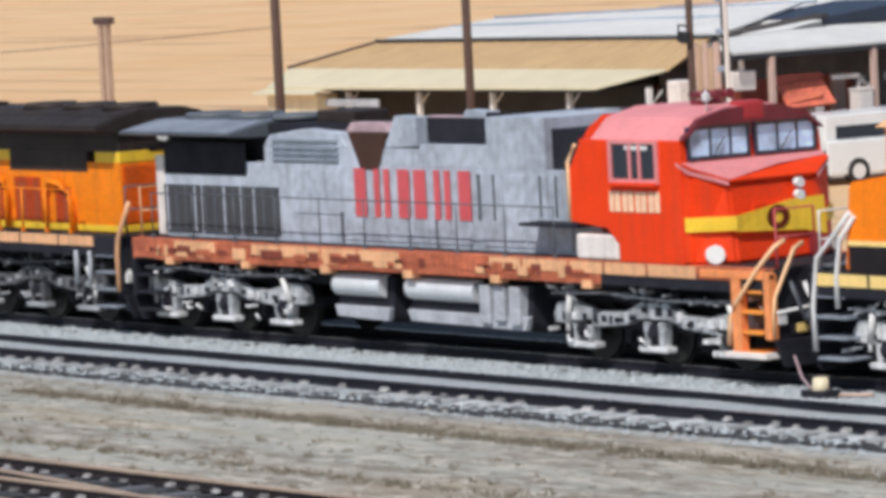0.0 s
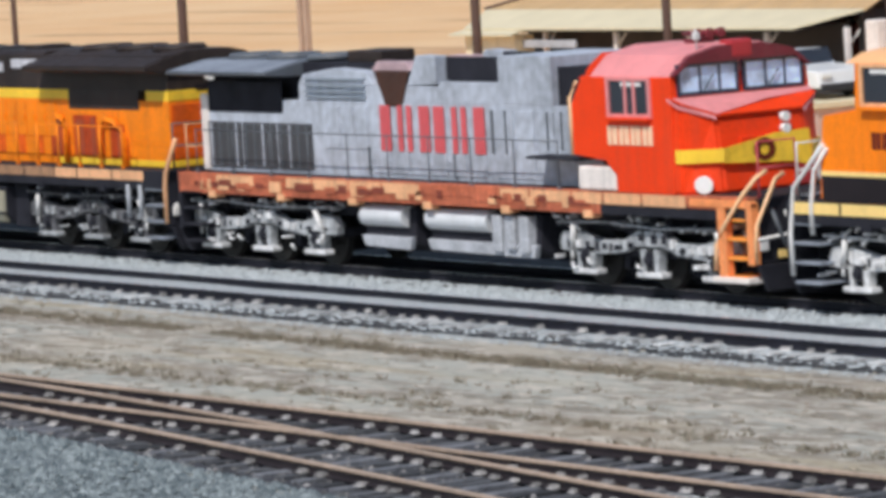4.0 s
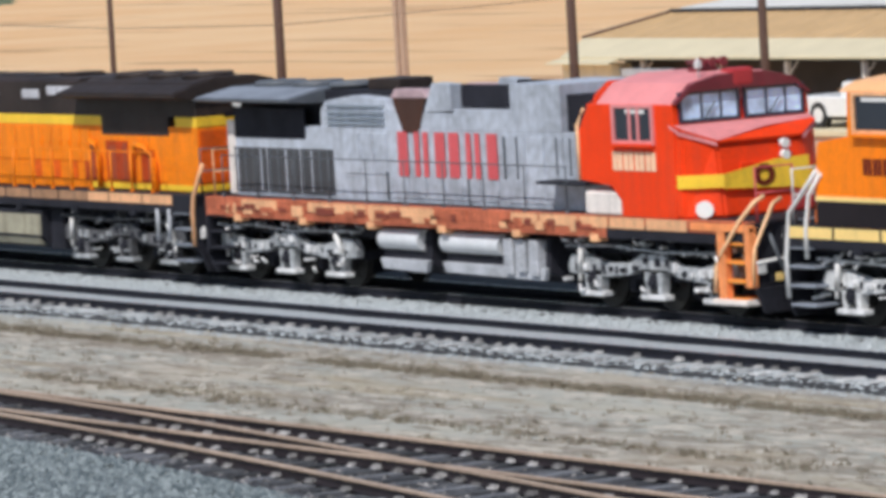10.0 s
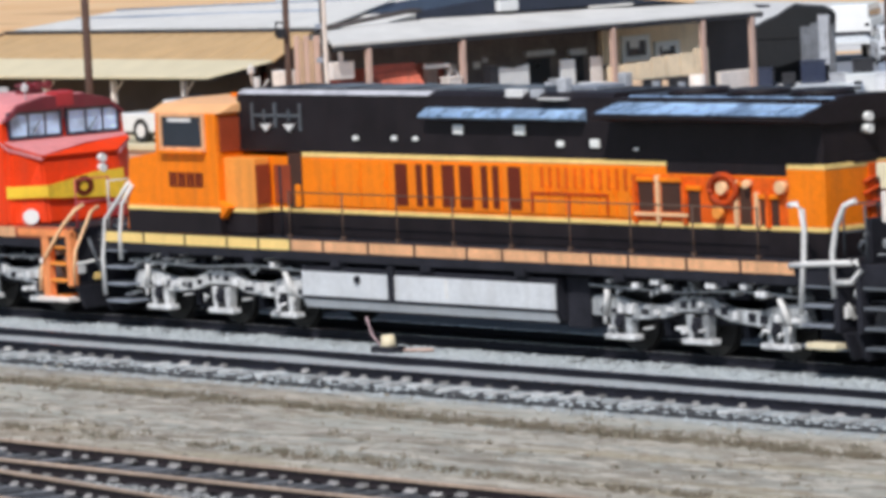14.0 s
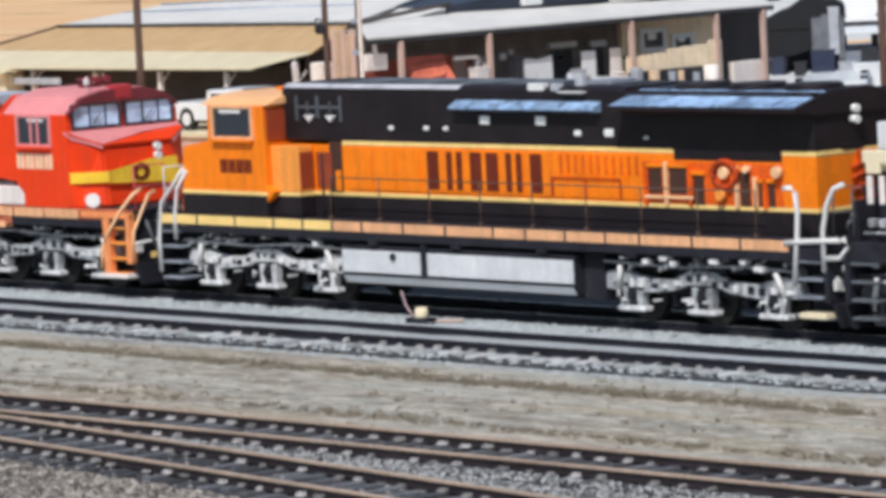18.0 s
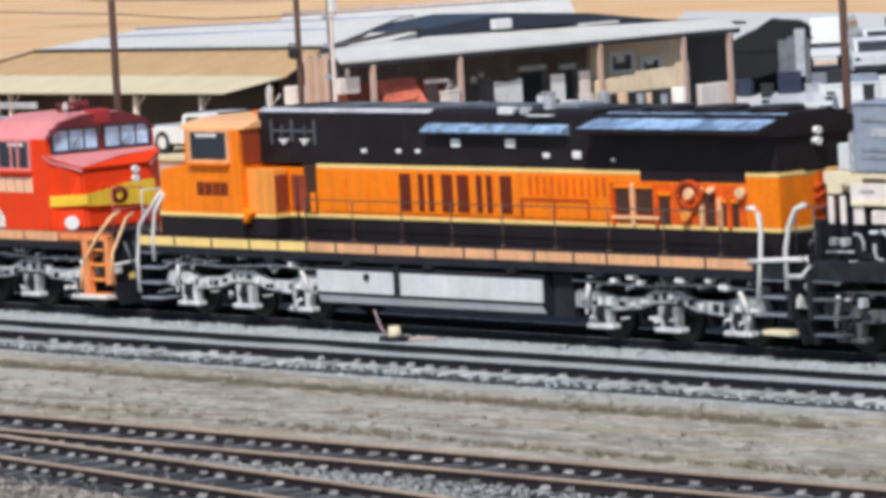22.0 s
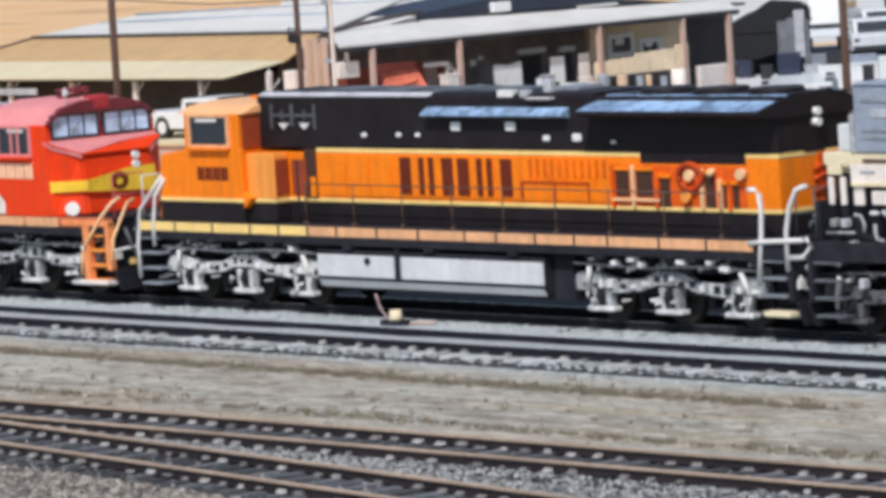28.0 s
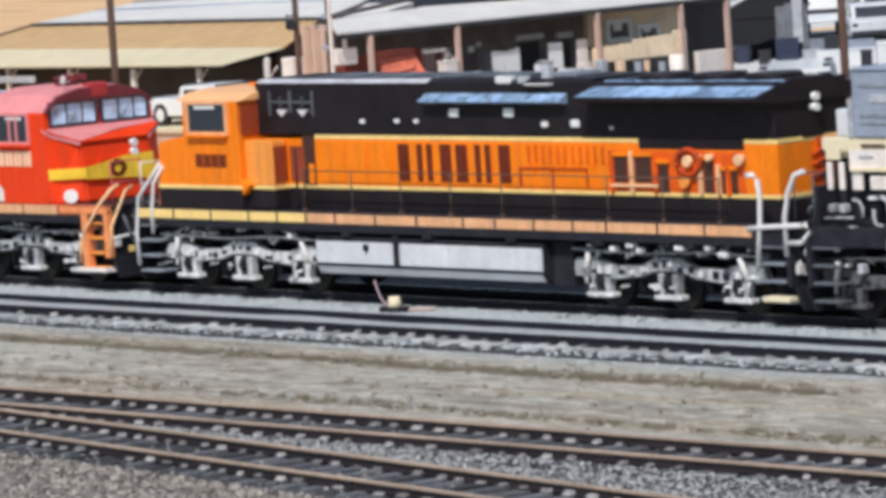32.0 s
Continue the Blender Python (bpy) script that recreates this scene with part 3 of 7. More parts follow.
def end_steps(parent, x, s, d, tread, grab, back):
    """The stairwell at one corner: d is the way the end faces. Treads, back plate and two bent grab rails."""
    y0, y1 = sorted((s * 0.95, s * 1.5))
    part("stairwell", box(bmesh.new(), min(x, x - d * 0.95), max(x, x - d * 0.95), min(s * 0.86, s * 0.94), max(s * 0.86, s * 0.94), 0.35, 1.72, 0.01), back, parent)
    for k in range(4):
        z = 0.36 + 0.33 * k
        part("step", box(bmesh.new(), min(x - d * 0.12, x - d * 0.84), max(x - d * 0.12, x - d * 0.84), y0, y1, z, z + 0.05, 0.01), tread, parent)
    for k, u in enumerate((0.02, 0.92) if grab else ()):
        bm = bmesh.new()
        tube(bm, [(x - d * u, s * 1.5, 0.55), (x - d * u, s * 1.5, 1.9), (x - d * (u + (0.10 if k else -0.12)), s * 1.46, 2.4), (x - d * (u + (0.34 if k else -0.34)), s * 1.42, 2.68)], 0.042, 8)
        part("grab_rail", bm, grab, parent)


def coupler(parent, x, d):
    bm = bmesh.new()
    box(bm, min(x - d * 0.75, x - d * 0.2), max(x - d * 0.75, x - d * 0.2), -0.11, 0.11, 0.78, 1.0, 0.03)
    prism(bm, [(x - d * 0.22, -0.2), (x - d * 0.22, 0.22), (x + d * 0.05, 0.24), (x + d * 0.1, 0.08), (x - d * 0.02, 0.02), (x + d * 0.02, -0.2)], 0.74, 1.04, "z", 0.02)
    part("coupler", bm, M_DARK, parent)
    for y in (-0.55, -0.4, 0.42, 0.58):
        part("air_hose", tube(bmesh.new(), [(x - d * 0.55, y, 1.05), (x - d * 0.42, y, 0.62), (x - d * 0.2, y * 0.9, 0.42), (x - d * 0.02, y * 0.8, 0.56)], 0.032, 7), M_BLACK, parent)


def platform_end(parent, x, d, face, railmat, stripe):
    """Pilot plate with snow plow, drop step and end railing."""
    bm = bmesh.new()
    box(bm, min(x, x - d * 0.12), max(x, x - d * 0.12), -1.5, 1.5, 0.62, 1.74, 0.03)
    part("pilot", bm, face, parent)
    bm = bmesh.new()
    prism(bm, [(-1.45, 0.62), (1.45, 0.62), (1.25, 0.16), (-1.25, 0.16)], min(x, x + d * 0.1), max(x, x + d * 0.1), "x", 0.02)
    part("snow_plow", bm, stripe, parent)
    for s in (-1, 1):
        bm = bmesh.new()
        tube(bm, [(x - d * 0.05, s * 0.45, 1.74), (x - d * 0.05, s * 0.45, 2.7), (x - d * 0.05, s * 1.25, 2.7), (x - d * 0.05, s * 1.25, 1.74)], 0.024, 7)
        tube(bm, [(x - d * 0.05, s * 0.45, 2.25), (x - d * 0.05, s * 1.25, 2.25)], 0.018, 6)
        part("end_railing", bm, railmat, parent)


def underframe(loco, p):
    for s in (-1, 1):
        y0, y1 = sorted((s * 1.28, s * 1.5))
        part("side_sill", box(bmesh.new(), p["rear"] + 0.05, p["sill_end"], y0, y1, 1.36, 1.76, 0.02), p["sill"], loco)
        if p["sill_end"] < 9:
            part("cab_sill", box(bmesh.new(), p["sill_end"], 9.95, y0, y1, 1.60, 1.76, 0.02), p["sill"], loco)
            part("cab_sill_base", box(bmesh.new(), p["sill_end"], 9.95, y0 + 0.01, y1 - 0.01, 1.36, 1.60), M_DARK, loco)
        x = max(-9.5, p["rear"] + 0.1)
        rnd = random.Random(p["seed"])
        while x < 8.7:
            w = rnd.choice((1.1, 1.25, 1.4, 0.9))
            part("sill_stripe", box(bmesh.new(), x, x + w, min(s * 1.49, s * 1.512), max(s * 1.49, s * 1.512), 1.545, 1.74), p["stripe"](x), loco)
            x += w + 0.07
        for k in range(7):
            bx = -7.9 + 2.6 * k
            if bx > p["sill_end"]:
                continue
            part("jacking_pad", box(bmesh.new(), bx, bx + 0.26, min(s * 1.3, s * 1.53), max(s * 1.3, s * 1.53), 1.28, 1.42, 0.015), p["pad"], loco)
    part("deck", box(bmesh.new(), p["rear"] + 0.05, 9.95, -1.28, 1.28, 1.6, 1.75), M_DARK, loco)
    part("centre_sill", box(bmesh.new(), p["rear"] + 0.2, 9.8, -0.9, 0.9, 1.0, 1.58, 0.02), M_DARK, loco)


def tank(loco, p):
    outline = [(-1.42, 1.28), (-1.44, 1.16), (-1.44, 0.72), (-1.30, 0.52), (-0.7, 0.36), (0.7, 0.36), (1.30, 0.52), (1.44, 0.72), (1.44, 1.16), (1.42, 1.28)]
    if p["kind"] == "plain":
        t = part("fuel_tank", prism(bmesh.new(), outline, -3.45, 3.75, "x", 0.02), M_DARK, loco, "long pale grey fuel tank with a dark belly")
        for s in (-1, 1):
            part("tank_side", box(bmesh.new(), -3.42, 3.72, min(s * 1.42, s * 1.452), max(s * 1.42, s * 1.452), 0.71, 1.17, 0.02), p["tankmat"], t, "flat tank side")
        for s in (-1, 1):
            part("tank_rib", box(bmesh.new(), 1.0, 1.16, min(s * 1.40, s * 1.49), max(s * 1.40, s * 1.49), 0.66, 1.34, 0.01), M_DARK, t)
            part("filler_cap", tube(bmesh.new(), [(2.05, s * 1.42, 1.06), (2.05, s * 1.5, 1.06)], 0.075, 12), M_DARK, t)
            part("lower_ledge", box(bmesh.new(), -3.4, 3.7, min(s * 1.3, s * 1.475), max(s * 1.3, s * 1.475), 0.665, 0.71, 0.01), M_DARK, t)
            part("belly_panel", plate([(-3.4, s * 1.445, 0.655), (3.7, s * 1.445, 0.655), (3.7, s * 1.36, 0.50), (-3.4, s * 1.36, 0.50)], (0, s * 0.012, -0.004)), p["tankmat"], t)
            part("sight_glass", box(bmesh.new(), -0.5, -0.42, min(s * 1.42, s * 1.46), max(s * 1.42, s * 1.46), 0.8, 1.15), M_BRIGHT, t)
        part("tank_end_box", box(bmesh.new(), -4.1, -3.5, -1.25, 1.25, 0.4, 1.3, 0.03), M_DARK, loco)
    else:
        for a, b in ((-2.56, -0.82), (-0.28, 3.3)):
            t = part("fuel_tank", prism(bmesh.new(), [(-1.2, 1.25), (-1.25, 0.62), (-0.7, 0.36), (0.7, 0.36), (1.25, 0.62), (1.2, 1.25)], a, b, "x", 0.03), M_DARK, loco, "dark tank between pale reservoirs")
            for s in (-1, 1):
                part("air_reservoir", tube(bmesh.new(), [(a + 0.02, s * 1.2, 1.08), (a + 0.08, s * 1.2, 1.08), (min(b - 0.3, a + 2.0), s * 1.2, 1.08), (min(b - 0.24, a + 2.06), s * 1.2, 1.08)], 0.21, 16), p["reservoir"], t, "silver-white air tank")
                part("lower_skirt", prism(bmesh.new(), [(a, 0.70), (b, 0.70), (b - 0.08, 0.46), (a + 0.1, 0.50)], min(s * 1.22, s * 1.34), max(s * 1.22, s * 1.34), "y", 0.02), M_CURTAIN, t)
        for s in (-1, 1):
            for k, a in enumerate((2.0, 2.42, 2.86)):
                part("filter_box", box(bmesh.new(), a, a + 0.3, min(s * 1.15, s * 1.42), max(s * 1.15, s * 1.42), 0.55 + 0.06 * (k % 2), 1.22, 0.03), M_CURTAIN, loco)


def radiator(loco, p):
    """The wide winged radiator section over the rear of the hood."""
    def h(z):
        return 3.98 - p["wing_drop"] + (z - 3.98) * p["wing_squash"]
    wing = [(y, h(z)) for y, z in ((-0.97, 3.98), (-1.5, 4.07), (-1.5, 4.15), (-0.5, 4.44), (0.5, 4.44), (1.5, 4.15), (1.5, 4.07), (0.97, 3.98))]
    body = part("radiator_section", prism(bmesh.new(), wing, p["rad_back"], p["rad_front"], "x", 0.02), p["wing"], loco, p["wing_label"])
    for s in (-1, 1):
        for k in range(8):
            a = p["rad_back"] + 0.07 + (p["rad_front"] - p["rad_back"] - 0.17) * k / 8
            b = a + (p["rad_front"] - p["rad_back"] - 0.17) / 8 - 0.025
            bm = bmesh.new()
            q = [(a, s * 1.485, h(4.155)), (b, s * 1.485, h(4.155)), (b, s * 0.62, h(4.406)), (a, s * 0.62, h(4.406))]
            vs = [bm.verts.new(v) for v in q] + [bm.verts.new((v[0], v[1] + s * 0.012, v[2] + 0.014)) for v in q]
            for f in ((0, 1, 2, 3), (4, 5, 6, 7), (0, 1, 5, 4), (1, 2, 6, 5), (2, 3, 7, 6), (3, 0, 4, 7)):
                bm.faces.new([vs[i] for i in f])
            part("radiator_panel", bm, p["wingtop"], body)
    for k in range(3):
        part("fan_grille", tube(bmesh.new(), [(p["rad_back"] + 0.92 + 1.5 * k, 0.1, h(4.42)), (p["rad_back"] + 0.92 + 1.5 * k, 0.1, h(4.44) + 0.09)], 0.58, 20, 0.9), p["wing"], body)


def horn(loco, x, z, material):
    bm = bmesh.new()
    box(bm, x - 0.12, x + 0.12, -0.25, 0.25, z, z + 0.08, 0.01)
    for k, y in enumerate((-0.2, 0.0, 0.2)):
        tube(bm, [(x - 0.2, y, z + 0.17), (x + 0.1 + 0.07 * k, y, z + 0.17), (x + 0.26 + 0.07 * k, y, z + 0.17)], 0.035, 10, 2.6)
    part("air_horn", bm, material, loco)


def hood_doors(loco, rows, s, y=0.95):
    """Access doors standing a little proud of the hood side."""
    for x0, x1, z0, z1, count, material, name in rows:
        w = (x1 - x0) / count
        for i in range(count):
            bm = bmesh.new()
            box(bm, x0 + w * i + 0.02, x0 + w * (i + 1) - 0.02, min(s * y, s * (y + 0.022)), max(s * y, s * (y + 0.022)), z0, z1, 0.008)
            if name != "hood_panel":
                box(bm, x0 + w * i + 0.06, x0 + w * i + 0.09, min(s * y, s * (y + 0.05)), max(s * y, s * (y + 0.05)), z0 + (z1 - z0) * 0.45, z0 + (z1 - z0) * 0.6)
            part(name, bm, material, loco)


def cab(loco, p):
    """Wide-nosed cab: walls with a side window, sloped roof, windshield, nose with door and lights."""
    x0, x1, xn, dz = p["cab_back"], p["cab_front"], p["nose"], p["drop"]
    body = part("cab_body", bmesh_cab(x0, x1, p["low_front"], 4.07 - dz, 0.3 if p["roof_ends"][0] > 0 else 0.02), p["cab"], loco, p["cab_label"])
    roof = [(y, 4.06 + (z - 4.06) * p["squash"] - dz) for y, z in ((-1.5, 4.06), (-1.12, 4.42), (-0.5, 4.56), (0.5, 4.56), (1.12, 4.42), (1.5, 4.06))]
    r0, r1 = p["roof_ends"]
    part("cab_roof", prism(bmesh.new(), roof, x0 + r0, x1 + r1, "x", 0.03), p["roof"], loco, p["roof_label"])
    if r0 > 0:
        part("roof_rear", prism(bmesh.new(), [(x0, 3.78), (x0 + r0, 3.78), (x0 + r0, 4.2), (x0 + 0.2, 3.98)], -1.2, 1.2, "y", 0.03), p["cab"], loco)
    nose = bmesh.new()
    w, c = p["nose_half"], p["chamfer"]
    plan = [(x1 - 0.02, -1.5), (xn - c, -1.5 + 0.0), (xn, -w), (xn, w), (xn - c, 1.5), (x1 - 0.02, 1.5)]
    low = [nose.verts.new((a, b, 1.76)) for a, b in plan]
    tops = []
    for a, b in plan:
        z = p["nose_top"] if a < x1 else p["nose_top"] - (0.30 if a > xn - 0.01 else 0.10)
        tops.append(nose.verts.new((a - (0.22 if a > xn - 0.01 else 0.0), b * 0.97, z)))
    nose.faces.new(low)
    nose.faces.new(tops[::-1])
    for i in range(6):
        j = (i + 1) % 6
        nose.faces.new((low[i], low[j], tops[j], tops[i]))
    bmesh.ops.recalc_face_normals(nose, faces=nose.faces[:])
    bmesh.ops.bevel(nose, geom=nose.edges[:], offset=0.05, segments=2, affect="EDGES")
    part("nose", nose, p["cab"], loco, p["nose_label"])
    for k, (a, b) in enumerate(((-1.32, -0.1), (0.1, 1.32))):
        w = part("windshield", box(bmesh.new(), x1 + 0.02, x1 + 0.05, a, b, 3.50, 4.02 - dz * 0.25, 0.01), p["glass"], loco, "cab windshield pane")
        part("windshield_frame", frame_yz(x1 + 0.012, x1 + 0.075, a - 0.05, b + 0.05, 3.45, 4.07 - dz * 0.25, 0.06), p["trim"], w)
        if p["mullions"]:
            for y in (a + 0.42, a + 0.84):
                part("windshield_bar", box(bmesh.new(), x1 + 0.03, x1 + 0.07, y, y + 0.035, 3.5, 4.02 - dz * 0.25), M_NAVY, w)
        bm = bmesh.new()
        tube(bm, [(x1 + 0.09, a + 0.5, 3.52), (x1 + 0.09, a + 0.72, 3.8)], 0.012, 6)
        part("wiper", bm, M_BLACK, w)
    for s in (-1, 1):
        wy0, wy1 = sorted((s * 1.49, s * 1.515))
        a, b = p["window"]
        w = part("side_window", box(bmesh.new(), a, b, wy0, wy1, 3.42 - dz, 4.0 - dz, 0.01), M_GLASS, loco, "dark cab side window")
        fr = bmesh.new()
        f0, f1 = sorted((s * 1.49, s * 1.545))
        for q in ((a - 0.08, a, 3.34, 4.06), (b, b + 0.08, 3.34, 4.06), (a, b, 3.34, 3.42), (a, b, 4.0, 4.06),) + (((a + b) / 2 - 0.12, (a + b) / 2 - 0.06, 3.42, 4.0), ((a + b) / 2 + 0.14, (a + b) / 2 + 0.2, 3.42, 4.0)) * p["mullions"]:
            box(fr, q[0], q[1], f0, f1, q[2] - dz, q[3] - dz)
        part("window_frame", fr, p["winframe"], w)
        part("armrest", box(bmesh.new(), a - 0.05, b + 0.05, min(s * 1.5, s * 1.62), max(s * 1.5, s * 1.62), 3.3 - dz, 3.36 - dz, 0.01), p["cab"], w)
        part("sun_visor", box(bmesh.new(), a + 0.35, b - 0.2, min(s * 1.5, s * 1.525), max(s * 1.5, s * 1.525), 3.9 - dz, 3.97 - dz), M_BRIGHT, w)
    part("nose_door", box(bmesh.new(), xn - 0.16, xn - 0.09, -0.5, 0.3, 1.85, 2.7, 0.02), p["cab"], loco)
    for z in (2.78, 2.98):
        part("headlight", tube(bmesh.new(), [(xn - 0.14, 0.46, z), (xn - 0.02, 0.46, z)], 0.085, 14), M_LAMPW, loco, "round white headlight")
    for s in (-1, 1):
        dx, dy = p["ditch"]
        part("ditch_light", tube(bmesh.new(), [(dx - 0.1, s * (dy - 0.06), 1.91), (dx + 0.06, s * (dy + 0.02), 1.93)], 0.155, 16), M_LAMPW, loco, "round white ditch light")
    b0, b1, bz = p["unit"]
    part("cab_vent_unit", box(bmesh.new(), b0, b1, -0.24, 0.24, 4.3 - dz, bz, 0.06), p["roofbox"], loco)
    if p["hornmat"]:
        horn(loco, x0 + 1.9, 4.56 - dz, p["hornmat"])
    tag = bmesh.new()
    tube(tag, [(x1 - 0.1, -0.8, 4.45 - dz), (x1 - 0.1, -0.8, 4.85 - dz)], 0.018, 6)
    box(tag, x1 - 0.16, x1 - 0.04, -0.85, -0.75, 4.66 - dz, 4.8 - dz, 0.02)
    part("aerial", tag, M_BRIGHT, loco)


def bmesh_cab(x0, x1, low_front, top, cut):
    bm = bmesh.new()
    prism(bm, [(x0, 2.4), (x0, 3.3), (x0 + cut, 3.3 + cut * 1.4), (x0 + cut, top), (x1, top), (x1 + 0.04, 3.4), (x1, 1.76), (low_front, 1.76), (low_front, 2.05), (low_front - 0.3, 2.3)], -1.5, 1.5, "y", 0.03)
    return bm


def frame_yz(x0, x1, y0, y1, z0, z1, w):
    bm = bmesh.new()
    for q in ((y0, y0 + w, z0, z1), (y1 - w, y1, z0, z1), (y0 + w, y1 - w, z0, z0 + w), (y0 + w, y1 - w, z1 - w, z1)):
        box(bm, x0, x1, q[0], q[1], q[2], q[3])
    return bm


def hood_band(loco, name, x0, x1, z0, z1, material, half=0.95, label=""):
    return part(name, box(bmesh.new(), x0, x1, -half, half, z0, z1, 0.012), material, loco, label)


def orange_locomotive(place, turn, label, faded, seed):
    loco = tagged(new("locomotive"), label, "locomotive", "coupled locomotives")
    loco.matrix_basis = pose(place, 0, 0, 0, 0, turn)
    orange = M_ORANGE2 if faded else M_ORANGE
    band, edge = (M_ORANGE2, M_YELLOW) if faded else (M_GREEN, M_STRIPE)
    rear = -10.4 if faded else -10.5
    p = dict(kind="plain", rear=rear, sill_end=9.95, seed=seed, sill=M_DARK, stripe=lambda x: M_STRIPE if x > 3.8 else (M_DIMSTRIPE if faded and int(x * 2.3) % 3 else M_PEACH), pad=M_DARK, rad_back=-9.82, rad_front=-4.6, wing=M_DUSTROOF if faded else M_GREEN, wingtop=M_DUSTROOF if faded else M_SKYSHEEN, wing_label="dark winged radiator housing",
             cab_back=6.05, cab_front=7.95, nose=9.3, low_front=6.05, cab=orange, roof=M_CABTOP, cab_label="orange cab", roof_label="orange cab roof, sunlight painted pale", nose_half=1.3, chamfer=0.35, nose_top=3.32,
             nose_label="orange nose", glass=M_GLASS, trim=M_ORANGE, window=(6.45, 7.72), winframe=M_PEACH, ditch=(9.4, 1.05), roofbox=M_ORANGE, hornmat=None, tankmat=M_DUSTY if faded else M_TANK, squash=0.45, roof_ends=(-0.08, 0.28), drop=0.0, wing_drop=0.3 if faded else 0.0, wing_squash=1.0, unit=(6.5, 7.2, 4.36), reservoir=M_TANK, mullions=0)
    underframe(loco, p)
    tank(loco, p)
    steel, pad = (M_TRUCKDIM, M_TRUCKMID) if faded else (M_TRUCK, M_PAD)
    sets = truck(loco, 6.55, steel, M_DARK, pad) + truck(loco, -6.77, M_TRUCKDIM if faded else M_TRUCKMID, M_DARK, pad)
    WHEELS[loco.name] = [(w, m, -1.0 if turn else 1.0) for w, m in sets]
    hood_band(loco, "lower_hood", -9.75, 6.0, 1.76, 2.2, band, 0.95)
    hood_band(loco, "lower_stripe", -9.76, 6.0, 2.2, 2.28, orange if faded else edge, 0.956)
    if faded:
        hood_band(loco, "bottom_stripe", -9.76, -5.0, 1.77, 1.9, M_YELLOW, 0.956)
    low, top, high = (3.12, 3.33, 4.05) if faded else (3.235, 3.325, 4.40)
    hood_band(loco, "hood_side", -9.75, 6.0, 2.28, low, orange, 0.95)
    hood_band(loco, "upper_stripe", -5.9, 4.15, low, top, edge, 0.956)
    hood_band(loco, "rear_stripe", -9.76, -8.85, low, top, edge, 0.956)
    hood_band(loco, "upper_hood", -9.75, 6.06, top, min(high, 4.40), M_DUSTROOF if faded else M_GREEN, 0.95, "dark brownish upper hood" if faded else "dark green-black upper hood")
    # The pale roof colour stands in for light along the hood's top edge.
    for a, b, m in ((-4.55, 6.06, M_DUSTROOF),) if faded else ((-4.55, 0.4, M_GREEN), (0.4, 6.06, M_HOODTOP)):
        part("hood_roof", prism(bmesh.new(), [(-0.95, high), (-0.8, high + 0.08), (0.8, high + 0.08), (0.95, high)], a, b, "x", 0.015), m, loco)
    # Dark panel added on top leaves only the roof edge pale.
    if not faded:
        part("roof_top_panel", box(bmesh.new(), 0.5, 6.0, -0.77, 0.77, high + 0.07, high + 0.086, 0.004), M_GREEN, loco, "dark panel over the flat hood roof")
    part("dark_panel", box(bmesh.new(), -8.55 if faded else -8.85, -5.6 if faded else -5.9, -0.957, 0.957, low - (0.2 if faded else 0.12), top + 0.02, 0.01), M_DUSTROOF if faded else M_GREEN, loco)
    for s in (-1, 1):
        hood_doors(loco, [(-5.05, -2.4, 2.34, low - 0.05, 6, orange, "hood_door"), (-2.35, 1.6, 2.34, low - 0.05, 5, orange, "hood_panel"), (1.65, 3.95, 2.34, low - 0.05, 3, orange, "hood_door")], s)
        if not faded:
            letter_blocks(loco, -2.15, 1.5, 2.40, 3.16, s * 0.975, M_BLACKLET, "dark red-brown lettering as plain blocks", 4, s)
        bars(loco, "number_bar", 6.5, 7.6, 2.66, 2.94, s * 1.503, M_BLACKLET, "dark number as plain bars", 4, s)
        part("equipment_panel", box(bmesh.new(), -8.85, -5.08, min(s * 0.945, s * 0.955), max(s * 0.945, s * 0.955), 2.29, 2.95 if faded else 3.08), orange if faded else M_REDOR, loco, "orange equipment panel" if faded else "deep red-orange equipment panel")
        # rear equipment openings, each with its frame: their shade is painted as plates
        if faded:
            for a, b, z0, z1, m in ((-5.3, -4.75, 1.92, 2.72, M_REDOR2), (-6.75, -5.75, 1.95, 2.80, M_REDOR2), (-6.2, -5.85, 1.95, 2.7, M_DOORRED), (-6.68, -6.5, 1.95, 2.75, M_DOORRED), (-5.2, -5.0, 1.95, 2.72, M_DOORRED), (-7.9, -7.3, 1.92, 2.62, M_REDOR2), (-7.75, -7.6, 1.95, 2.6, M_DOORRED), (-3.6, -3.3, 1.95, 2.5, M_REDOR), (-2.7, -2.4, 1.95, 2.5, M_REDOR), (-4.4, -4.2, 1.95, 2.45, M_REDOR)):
                part("opening_shade", box(bmesh.new(), a, b, min(s * 0.95, s * (0.962 + 0.004 * (m is M_REDOR2) + 0.008 * (m is M_DOORRED))), max(s * 0.95, s * (0.962 + 0.004 * (m is M_REDOR2) + 0.008 * (m is M_DOORRED))), z0, z1), m, loco)
            for bend in ([(-5.55, 1.8), (-5.55, 2.5), (-5.4, 2.74), (-5.1, 2.8)], [(-7.02, 1.9), (-7.02, 2.5), (-7.2, 2.74), (-7.6, 2.7), (-8.0, 2.4), (-8.08, 1.7)]):
                part("bent_pipe", tube(bmesh.new(), [(x, s * 1.05, z) for x, z in bend], 0.06, 8), M_ORANGE2, loco, "orange bent pipe")
